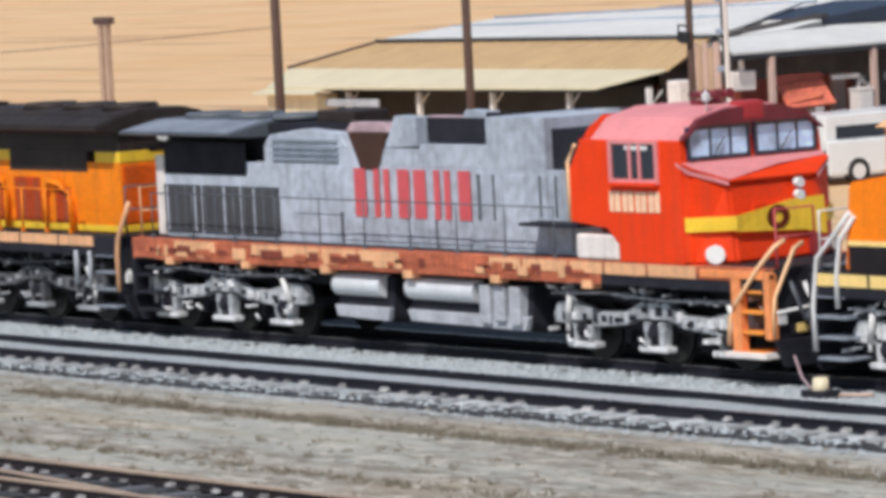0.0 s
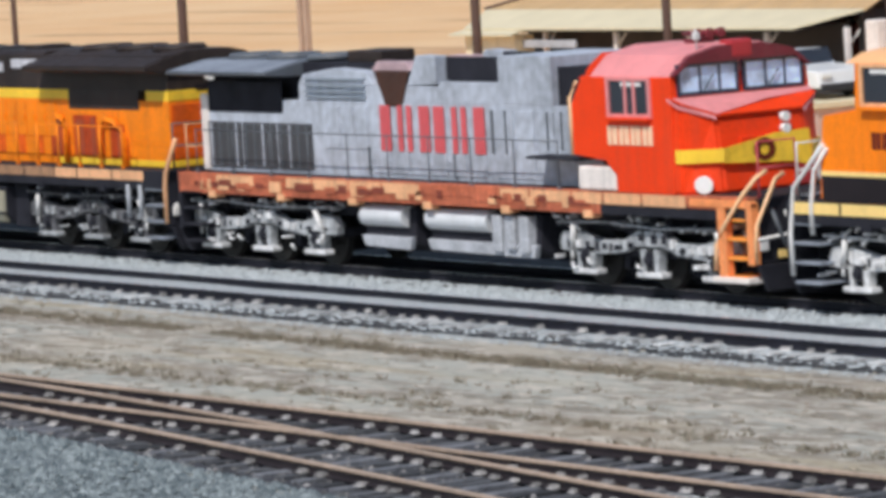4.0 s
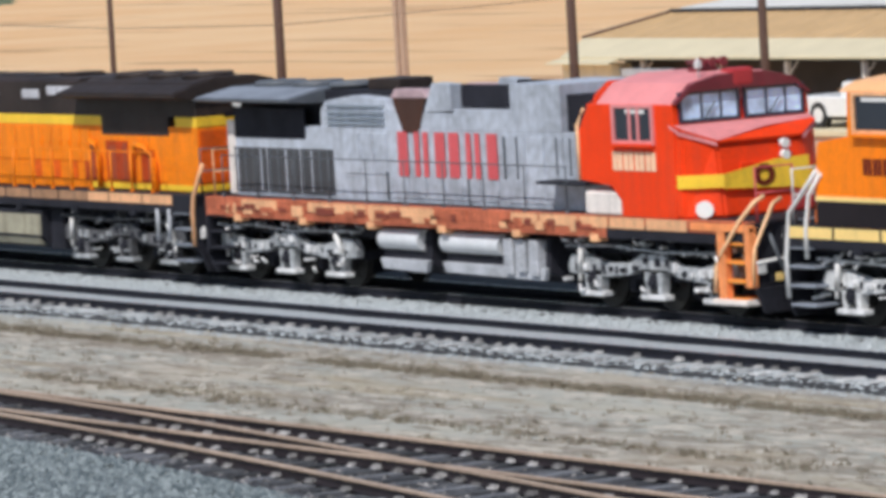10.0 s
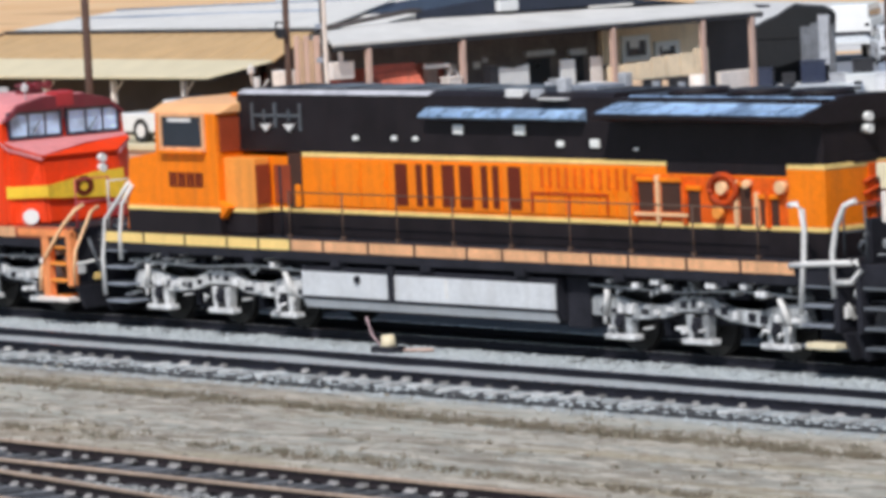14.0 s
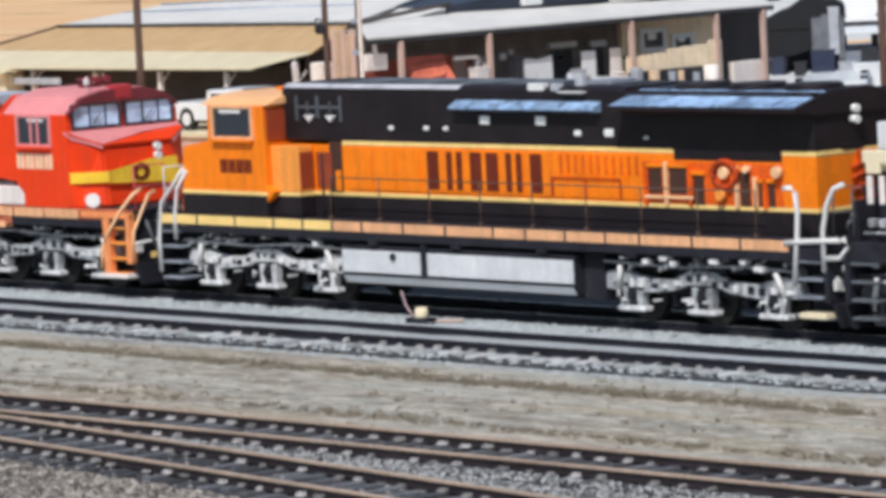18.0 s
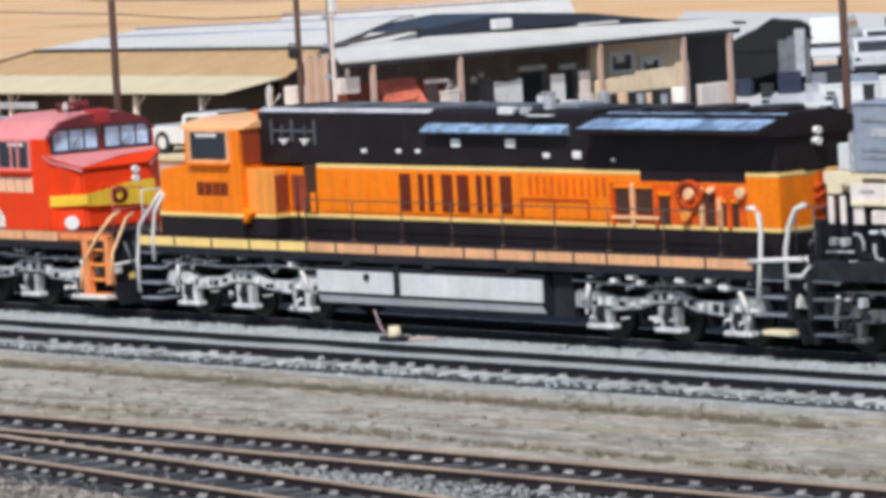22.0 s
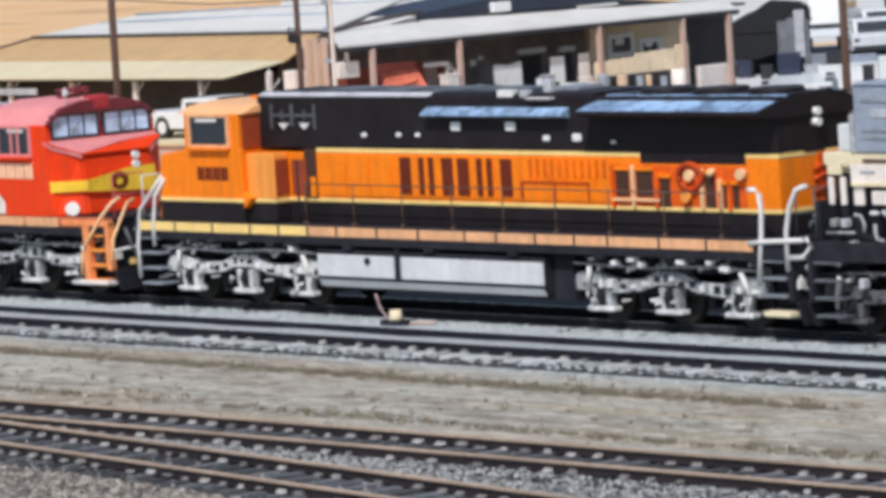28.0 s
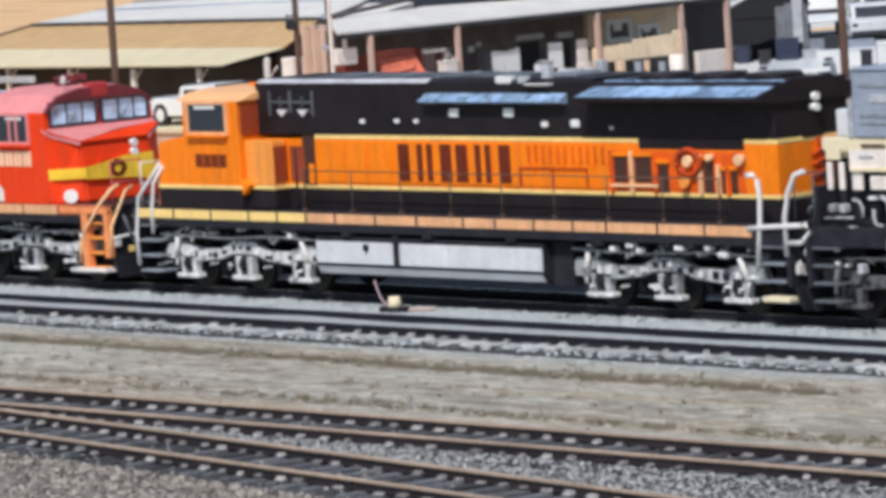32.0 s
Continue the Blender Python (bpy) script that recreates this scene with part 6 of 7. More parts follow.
# ---- the depot with its porch ----
def depot():
    ob = tagged(new("depot_building"), "low tan depot with a long shaded porch under a white roof", "building")
    part("wall", box(bmesh.new(), -46.5, -42.7, 41.1, 45.2, 0.0, 3.3), M_WALL, ob, "tan stucco wall")
    # Porch shade is painted into this wall, the upper wall and the soffit.
    part("dark_wall", box(bmesh.new(), -46.5, -42.9, 34.9, 41.1, 0.0, 3.2), M_SHADE2, ob, "wall with porch shade painted brown")
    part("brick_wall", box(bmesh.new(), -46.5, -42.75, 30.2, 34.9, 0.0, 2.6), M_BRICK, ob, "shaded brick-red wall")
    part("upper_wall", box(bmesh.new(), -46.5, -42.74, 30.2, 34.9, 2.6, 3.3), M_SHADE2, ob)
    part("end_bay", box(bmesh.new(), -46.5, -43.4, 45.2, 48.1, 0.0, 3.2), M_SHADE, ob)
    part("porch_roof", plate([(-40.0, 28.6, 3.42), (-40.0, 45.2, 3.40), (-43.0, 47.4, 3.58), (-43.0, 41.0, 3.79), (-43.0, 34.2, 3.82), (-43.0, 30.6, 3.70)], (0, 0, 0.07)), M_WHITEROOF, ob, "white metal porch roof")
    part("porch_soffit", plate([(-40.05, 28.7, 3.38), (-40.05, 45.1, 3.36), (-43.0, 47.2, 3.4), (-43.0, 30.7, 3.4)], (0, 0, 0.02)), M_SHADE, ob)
    part("eave_board", box(bmesh.new(), -40.04, -39.96, 28.6, 45.2, 3.28, 3.42, 0.01), M_TRIM, ob)
    part("roof", prism(bmesh.new(), [(34.2, 4.1), (37.9, 4.42), (41.5, 4.18), (45.7, 3.64), (48.4, 3.48), (48.4, 3.4), (34.2, 3.4)], -46.6, -43.05, "x"), M_BLUEROOF, ob, "slate-blue upper roof")
    part("side_roof", prism(bmesh.new(), [(30.8, 3.45), (34.18, 4.05), (34.18, 3.4), (30.8, 3.4)], -46.6, -43.05, "x"), M_WHITEROOF, ob)
    part("roof_flashing", box(bmesh.new(), -43.05, -42.9, 40.9, 42.6, 3.80, 3.88), M_WHITEROOF, ob)
    for route in ([(-42.9, 30.6, 3.84), (-42.9, 33.9, 4.16), (-42.9, 34.25, 4.14)], [(-42.88, 31.5, 3.66), (-42.88, 34.15, 3.86), (-42.88, 34.15, 3.62)]):
        part("roof_edge", tube(bmesh.new(), route, 0.075, 6), M_SHADE, ob, "dark raised roof edge")
    part("roof_unit", box(bmesh.new(), -43.3, -42.85, 37.25, 38.0, 3.92, 4.25, 0.05), M_WHITE, ob, "white rooftop cooling unit")
    for y in (29.88, 33.35, 39.13, 42.73, 44.75):
        part("column", box(bmesh.new(), -40.1, -39.95, y - 0.075, y + 0.075, 0.0, 3.32, 0.012), M_POST, ob, "pinkish porch column")
    for y0, y1, z0, z1 in ((41.85, 42.85, 2.2, 2.85), (43.2, 44.05, 2.05, 2.6)):
        w = part("window", box(bmesh.new(), -42.7, -42.64, y0, y1, z0, z1), M_GLASS, ob)
        part("window_frame", frame_yz(-42.7, -42.58, y0 - 0.06, y1 + 0.08, z0 - 0.08, z1 + 0.05, 0.16), M_WHITE, w)
        part("pane_paper", box(bmesh.new(), -42.645, -42.63, y0 + 0.3 * (y1 - y0), y0 + 0.66 * (y1 - y0), z0 + 0.32, z1 - 0.08), M_WHITE, w)
    part("wainscot", box(bmesh.new(), -42.7, -42.66, 41.1, 43.0, 1.98, 2.08), M_BROWN, ob)
    d = part("rounded_door", prism(bmesh.new(), [(34.77, 0.0), (36.14, 0.0), (36.14, 2.46), (35.6, 2.36), (35.1, 2.42), (34.77, 2.36)], -40.44, -40.38, "x"), M_WHITE, ob, "pale hanging sheet with a ragged top")
    part("sheet_fold", box(bmesh.new(), -40.38, -40.36, 35.45, 35.5, 0.1, 2.0), M_TANK, d)
    part("door", box(bmesh.new(), -40.46, -40.4, 37.38, 37.95, 0.0, 2.48, 0.01), M_WHITE, ob, "white standing door panel")
    part("pale_panel", box(bmesh.new(), -40.46, -40.4, 38.57, 39.02, 0.0, 2.5, 0.01), M_FRAMEW, ob, "pale standing panel")
    # Boards added before the wall, topped along its shadow edge, imitate sunlight.
    for k in range(7):
        part("sunlit_wall_board", box(bmesh.new(), -40.1, -40.04, 38.92 + 0.58 * k, 39.47 + 0.58 * k, 0.0, 2.2 + 0.05 * k - 0.03 * (k % 3), 0.01), M_WALL, ob, "added tan board imitating the sunlit lower wall")
    for y0, y1 in ((38.23, 39.12), (39.95, 40.44)):
        part("dark_doorway", box(bmesh.new(), -42.89, -42.86, y0, y1, 0.0, 2.45), M_TRIM, ob)
    part("lintel", box(bmesh.new(), -42.9, -42.75, 38.12, 39.25, 2.52, 2.68, 0.01), M_TANK, ob)
    part("lintel", box(bmesh.new(), -42.9, -42.75, 39.85, 40.51, 2.45, 2.64, 0.01), M_TANK, ob)
    for y0, y1, z0, z1, m in ((34.95, 35.2, 2.3, 2.5, M_WHITE), (38.55, 38.7, 2.15, 2.3, M_WHITE), (35.3, 35.5, 2.45, 2.6, M_TANK)):
        part("notice", box(bmesh.new(), -42.9, -42.86, y0 + 1.2 * (y0 < 36), y1 + 1.2 * (y0 < 36), z0, z1, 0.01), m, ob, "small pale notice")
    part("pilaster", box(bmesh.new(), -42.75, -42.55, 34.1, 34.5, 0.0, 2.6, 0.02), M_POST, ob)
    part("pilaster", box(bmesh.new(), -42.75, -42.55, 34.95, 35.2, 0.0, 2.5, 0.02), M_FRAMEW, ob)
    part("arch_lintel", box(bmesh.new(), -40.45, -40.35, 32.2, 33.15, 2.56, 2.68, 0.02), M_FRAMEW, ob)
    part("fence_panel", box(bmesh.new(), -40.0, -39.95, 38.9, 42.6, 0.0, 1.72, 0.02), M_TRIM, ob, "dark low porch fence")
    part("low_wall", box(bmesh.new(), -40.45, -40.2, 43.55, 45.0, 0.0, 1.72, 0.04), M_FRAMEW, ob, "pale pinkish low wall")
    part("wall_box", box(bmesh.new(), -40.45, -40.25, 28.75, 29.55, 2.48, 2.98, 0.05), M_FRAMEW, ob, "pale hanging box under the eave")
    part("box_hanger", box(bmesh.new(), -40.4, -40.3, 29.1, 29.2, 2.9, 3.38), M_FRAMEW, ob)
    part("coral_awning", plate([(-40.5, 30.42, 2.46), (-40.5, 31.1, 2.52), (-40.5, 31.95, 2.56), (-39.9, 31.9, 1.95), (-39.9, 30.3, 1.9)], (0.02, 0, 0.04)), M_CORAL, ob, "coral red sloping awning sheet")
    part("awning_fold", plate([(-40.15, 30.45, 2.12), (-40.15, 31.7, 2.26), (-40.0, 31.5, 2.14), (-40.0, 30.4, 2.02)], (0.03, 0, 0.05)), M_REDCAR, ob, "lighter raised fold")
    part("awning_backing", box(bmesh.new(), -40.62, -40.56, 30.3, 32.0, 0.0, 2.78), M_BRICK, ob, "maroon backing wall")
    part("ring_stand", tube(bmesh.new(), [(-40.4, 33.05, 0), (-40.4, 33.02, 2.2), (-40.4, 33.18, 2.5), (-40.4, 33.42, 2.4), (-40.4, 33.48, 0.0)], 0.07, 8), M_FRAMEW, ob, "pale hooped stand")
    return ob


depot()


def boarded_screen():
    ob = tagged(new("board_screen"), "tan upright board screen beside the porch", "screen")
    for k in range(5):
        part("board", box(bmesh.new(), -38.45 + 0.22 * k, -38.26 + 0.22 * k, 26.0, 26.08, 0.0, 3.9 - 0.12 * (k % 2), 0.01), M_BOARD if k % 2 else M_POST, ob)
    part("side_box", box(bmesh.new(), -39.25, -38.75, 25.8, 26.3, 0.0, 2.95, 0.05), M_FRAMEW, ob, "pale box beside the boards")
    for z in (0.6, 2.6):
        part("rail", box(bmesh.new(), -38.45, -37.4, 26.08, 26.16, z, z + 0.1), M_POST, ob)


boarded_screen()


def lattice_mast(x, y):
    ob = tagged(new("mast"), "slim dark mast with white aerial panel and cable duct", "mast")
    ob.location = (x, y, 0)
    part("tube", tube(bmesh.new(), [(0, 0, 0), (0, 0, 8.5)], 0.05, 8), M_TRIM, ob, "dark mast tube")
    part("panel", box(bmesh.new(), 0.1, 0.32, -0.1, 0.1, 5.1, 5.9, 0.03), M_WHITE, ob, "white aerial panel")
    part("duct", box(bmesh.new(), 0.07, 0.16, -0.05, 0.05, 2.2, 8.2, 0.02), M_FRAMEW, ob, "white cable duct")
    for z in (3.3, 4.2, 5.0):
        part("bracket", box(bmesh.new(), -0.2, 0.05, -0.08, 0.08, z, z + 0.14, 0.02), M_GREYBLUE, ob)


lattice_mast(-34.65, 24.0)


# ---- vehicles and clutter behind the train ----
def vehicle(name, label, category, m, paint, length, width, height, profile, glass):
    """A vehicle in parts, along its x; profile: side outline in shares of length and height; glass: roof block outline."""
    ob = tagged(new(name), label, category, "parked vehicles")
    ob.matrix_basis = m
    hw = width / 2
    part("body", prism(bmesh.new(), [(a * length, b * height) for a, b in profile], -hw, hw, "y", 0.06), paint, ob)
    cabin = part("cabin", prism(bmesh.new(), [(a * length, b * height) for a, b in glass], -hw * 0.86, hw * 0.86, "y", 0.06), paint, ob)
    gx = [a * length for a, b in glass]
    x0, x1 = min(gx) + 0.25, max(gx) - 0.25
    mid = (x0 + x1) / 2
    for s in (-1, 1):
        for a, b in ((x0 + 0.1, mid - 0.05), (mid + 0.05, x1 - 0.1)):
            part("window", box(bmesh.new(), a, b, min(s * hw * 0.86, s * (hw * 0.86 + 0.02)), max(s * hw * 0.86, s * (hw * 0.86 + 0.02)), height * 0.64, height * 0.82, 0.01), M_GLASS, cabin)
        for x in (length * 0.2, length * 0.8):
            w = part("wheel", tube(bmesh.new(), [(x, s * (hw - 0.2), 0.34), (x, s * (hw + 0.02), 0.34)], 0.34, 18), M_BLACK, ob)
            part("rim", tube(bmesh.new(), [(x, s * hw, 0.34), (x, s * (hw + 0.03), 0.34)], 0.2, 12), M_BRIGHT, w)
        end = max(gx) - 0.12 if s > 0 else min(gx) + 0.02
        part("end_window", prism(bmesh.new(), [(end - 0.05 * s, height * 0.68), (end - 0.19 * s, height * 0.92), (end - 0.15 * s, height * 0.93), (end + 0.01 * s, height * 0.68)], -hw * 0.72, hw * 0.72, "y"), M_GLASS, cabin)
        part("bumper", box(bmesh.new(), length * (s > 0) - 0.06, length * (s > 0) + 0.06, -hw * 0.96, hw * 0.96, height * 0.15, height * 0.30, 0.03), M_TRIM, ob, "dark bumper")
        part("headlight", box(bmesh.new(), length - 0.04, length + 0.02, s * hw * 0.75 - 0.15, s * hw * 0.75 + 0.15, height * 0.42, height * 0.5, 0.01), M_LAMPW, ob)
        part("tail_light", box(bmesh.new(), -0.02, 0.04, s * hw * 0.8 - 0.1, s * hw * 0.8 + 0.1, height * 0.42, height * 0.5, 0.01), M_TRIM, ob)
    return ob


PICKUP = [(0.0, 0.22), (0.0, 0.62), (0.42, 0.62), (0.72, 0.62), (0.98, 0.55), (1.0, 0.22)]
PICKUP_CAB = [(0.34, 0.5), (0.37, 0.9), (0.60, 0.92), (0.74, 0.56), (0.74, 0.5)]
SEDAN = [(0.0, 0.16), (0.0, 0.58), (0.15, 0.64), (0.72, 0.62), (0.97, 0.52), (1.0, 0.16)]
SEDAN_CAB = [(0.12, 0.6), (0.25, 0.98), (0.55, 1.0), (0.75, 0.6)]
VAN = [(0.0, 0.14), (0.0, 0.62), (0.8, 0.62), (0.98, 0.5), (1.0, 0.14)]
VAN_CAB = [(0.0, 0.6), (0.01, 0.98), (0.68, 1.0), (0.84, 0.6)]
vehicle("pickup", "white pickup truck parked on the platform before the open shed", "pickup truck", pose(-45.5, 26.0, 0.95, 0, 0, 2), M_WHITE, 5.0, 1.9, 1.34, PICKUP, PICKUP_CAB)
loading_bank = tagged(new("loading_platform"), "low concrete loading platform before the open shed", "platform")
part("slab", box(bmesh.new(), -52.0, -39.6, 24.4, 27.5, 0.8, 0.95, 0.02), M_CREAMROOF, loading_bank)
part("base", box(bmesh.new(), -51.9, -39.7, 24.5, 27.4, 0.0, 0.8), M_POST, loading_bank)
vehicle("van", "white van parked before the porch", "van", pose(-38.5, 29.7, 0, 0, 0, 84), M_WHITE, 4.6, 1.85, 1.85, VAN, VAN_CAB)
vehicle("car", "dark navy car parked beside the dark tent", "car", pose(-58.6, 60.2, 0, 0, 0, 140), M_NAVY, 4.2, 1.8, 1.4, SEDAN, SEDAN_CAB)
vehicle("car", "pale grey car parked end-on in the lot", "car", pose(-60.4, 71.7, 0, 0, 0, 140), M_TANK, 4.6, 1.95, 1.45, SEDAN, SEDAN_CAB)
vehicle("car", "white car in the next row of the lot", "car", pose(-73.9, 85.6, 0, 0, 0, 140), M_WHITE, 4.6, 1.95, 1.0, SEDAN, SEDAN_CAB)


vehicle("van", "white van parked across the far lot", "van", pose(-76.8, 85.0, 0, 0, 0, 126), M_WHITE, 4.2, 1.85, 1.6, VAN, VAN_CAB)


def dark_tent():
    ob = tagged(new("canopy_tent"), "dark canopy tent with pale grey hanging curtains", "tent")
    ob.matrix_basis = pose(-55.6, 61.6, 0, 0, 0, 46) @ Matrix.Diagonal((0.74, 0.74, 0.74, 1.0))
    ridge = [(-2.35, 2.3), (-2.1, 2.72), (-1.35, 3.1), (-0.9, 3.25), (-0.45, 3.55), (0.0, 3.78), (0.35, 3.7), (0.8, 3.66), (1.35, 3.6), (1.75, 3.38), (1.88, 3.2), (1.8, 2.2), (-2.1, 2.2)]
    part("canopy", prism(bmesh.new(), ridge, 0.0, 2.6, "y", 0.05), M_TENT, ob, "dark uneven canopy")
    part("back_cloth", box(bmesh.new(), -1.75, 1.75, 2.4, 2.5, 0.0, 2.3, 0.02), M_TENT, ob)
    part("side_cloth", prism(bmesh.new(), [(-2.1, 2.25), (0.3, 2.25), (0.2, 1.2), (-0.9, 0.9), (-2.0, 0.8)], 0.05, 0.12, "y", 0.01), M_TENT, ob)
    for x in (-1.7, 1.75):
        for y in (0.1, 2.4):
            part("pole", tube(bmesh.new(), [(x, y, 0), (x, y, 2.4)], 0.05, 8), M_GREYTOP, ob)
    for a, w, z0, z1 in ((0.42, 0.5, 1.0, 2.75), (0.85, 0.4, 0.8, 2.9), (1.28, 0.56, 0.9, 3.25), (1.62, 0.3, 0.6, 2.8)):
        n = 7
        pts = [(a - w / 2 + w * k / (n - 1), -0.06 - 0.05 * (k % 2)) for k in range(n)]
        bm = bmesh.new()
        low, high = [bm.verts.new((x, y, z0)) for x, y in pts], [bm.verts.new((x * 0.96 + a * 0.04, y, z1)) for x, y in pts]
        for k in range(n - 1):
            bm.faces.new((low[k], low[k + 1], high[k + 1], high[k]))
        part("curtain", bm, M_CURTAIN if w > 0.55 else M_TENTGREY, ob, "pale grey pleated curtain" if w > 0.55 else "dim grey pleated curtain")
    return ob


dark_tent()


def crate(x, y, w, d, h, paint, label, z=0.0, turn=46):
    ob = tagged(new("crate"), label, "crate", "boxes and bins about the depot")
    ob.matrix_basis = pose(x, y, z, 0, 0, turn)
    part("body", box(bmesh.new(), -w / 2, w / 2, -d / 2, d / 2, 0, h - 0.06, 0.03), paint, ob)
    part("lid", box(bmesh.new(), -w / 2 - 0.02, w / 2 + 0.02, -d / 2 - 0.02, d / 2 + 0.02, h - 0.06, h, 0.02), paint, ob)


# stacked boxes and bins round the tent
for x, y, w, d, h, paint, label in ((-53.1, 59.9, 0.85, 0.7, 1.0, M_NAVY, "navy storage box before the tent"), (-54.3, 59.9, 0.45, 0.45, 0.55, M_TRIM, "dark bin before the tent"), (-52.2, 60.2, 0.6, 0.5, 0.55, M_CURTAIN, "pale grey crate before the tent"),
                                    (-55.9, 60.3, 0.5, 0.5, 0.7, M_NAVY, "navy crate before the tent"), (-56.6, 60.8, 0.9, 0.5, 0.55, M_TRIM, "dark crate before the tent"), (-51.6, 60.8, 0.7, 0.6, 1.0, M_TRIM, "dark bin beside the tent"), (-46.9, 56.0, 0.95, 1.4, 0.8, M_WHITE, "low white utility box on the lot"), (-49.5, 60.0, 1.2, 0.9, 0.6, M_TANK, "grey utility box on the lot"), (-45.0, 57.2, 0.4, 0.4, 0.85, M_TRIM, "dark bin on the lot"), (-47.5, 59.6, 1.0, 2.0, 0.85, M_WHITE, "wide white utility box on the lot"), (-47.9, 58.75, 0.4, 0.45, 0.62, M_TRIM, "dark bin before the white utility box"), (-81.0, 93.0, 0.6, 1.0, 0.3, M_TRIM, "low dark crate at the far edge of the lot"), (-81.4, 93.4, 0.35, 0.35, 1.1, M_TRIM, "tall dark crate at the far edge of the lot"), (-57.9, 66.8, 0.4, 0.6, 0.3, M_TRIM, "low dark crate behind the tent"), (-50.9, 61.5, 0.9, 0.5, 0.8, M_GREYBLUE, "grey-blue box beside the tent")):
    crate(x, y, w, d, h, paint, label)
# worn boxes and bundles along the porch
for y, w, h, z, paint, label in ((37.0, 0.5, 1.72, 0.0, M_BROWN, "brown box stack on the porch"), (38.1, 0.45, 1.62, 0.0, M_GREYMID, "grey locker on the porch"), (38.55, 0.3, 1.78, 0.0, M_FRAMEW, "pale narrow carton stack on the porch"), (36.95, 0.28, 0.25, 1.72, M_CURTAIN, "small pale grey box on the brown stack"),
                                (33.8, 0.6, 1.6, 0.0, M_BRICK, "dull red locker on the porch"), (31.35, 0.25, 1.9, 0.0, M_FRAMEW, "pale locker beside the coral awning"), (32.95, 0.5, 2.3, 0.0, M_FRAMEW, "pale pinkish cupboard on the porch"), (34.45, 0.28, 2.5, 0.0, M_TRIM, "dark narrow cabinet on the porch")):
    crate(-40.1, y, 0.4, w, h, paint, label, z, 0)


def low_trailer(m, label, paint, length, width, deck):
    ob = tagged(new("flat_trailer"), label, "trailer")
    ob.matrix_basis = m
    part("deck", box(bmesh.new(), 0, length, -width / 2, width / 2, deck - 0.12, deck, 0.03), paint, ob)
    for x in (length * 0.25, length * 0.75):
        for s in (-1, 1):
            part("wheel", tube(bmesh.new(), [(x, s * (width / 2 - 0.25), 0.35), (x, s * width / 2, 0.35)], 0.35, 16), M_BLACK, ob)
    part("side_rail", box(bmesh.new(), 0, length, -width / 2 - 0.04, -width / 2, deck - 0.3, deck + 0.02, 0.01), M_GREYBLUE, ob)


low_trailer(pose(-42.5, 50.0, 0, 0, 0, 135), "pale flat trailer parked by the dark tent", M_WHITE, 6.5, 2.4, 0.6)
low_trailer(pose(-64.6, 73.2, 0, 0, 0, 140), "white flat trailer parked end-on in the lot", M_WHITE, 5.0, 1.7, 0.8)


def warehouse():
    ob = tagged(new("warehouse"), "long low warehouse with a white metal roof behind the depot", "building")
    part("roof", plate([(-81.5, 58, 1.9), (-62.0, 58, 2.2), (-72.0, 66, 3.62), (-90.5, 66, 2.98)], (0, 0, 0.08)), M_WHITEROOF, ob, "white metal roof slope")
    part("wall", box(bmesh.new(), -80.5, -63.5, 58.4, 58.6, 0, 1.9), M_SHADE, ob)
    part("back_wall", plate([(-90.0, 66.0, 0.0), (-72.4, 66.0, 0.0), (-72.4, 66.0, 3.5), (-90.0, 66.0, 2.9)], (0, -0.12, 0)), M_SHADE, ob)
    part("ridge_cap", tube(bmesh.new(), [(-90.5, 66, 3.08), (-72.0, 66, 3.72)], 0.1, 6), M_POST, ob)


warehouse()


def asphalt_lot():
    bm = bmesh.new()
    prism(bm, [(-36, 38), (-16, 22), (20, 22), (20, 90), (-50, 110), (-72, 74), (-50, 54)], 0.0, 0.03, "z")
    tagged(mesh("road", bm, mat("grey_asphalt", (0.20, 0.21, 0.235), 0.85, vary=0.12, grain=30, bump=0.01)), "grey asphalt lot behind the locomotives", "road", kind="structure")
    bm = bmesh.new()
    prism(bm, [(-75, 76), (-62, 92), (-70, 104), (-108, 118), (-126, 122), (-96, 92)], 0.0, 0.03, "z")
    prism(bm, [(-60.0, 63.5), (-50.0, 62.0), (-44.6, 53.4), (-40.6, 47.6), (-39.4, 28.0), (-42.7, 28.0), (-43.2, 47.5), (-50.0, 52.5)], 0.0, 0.045, "z")
    tagged(mesh("pavement", bm, mat("pale_concrete", (0.62, 0.60, 0.58), 0.85, vary=0.1, grain=12)), "pale concrete apron beyond the lot", "pavement", kind="structure")


asphalt_lot()


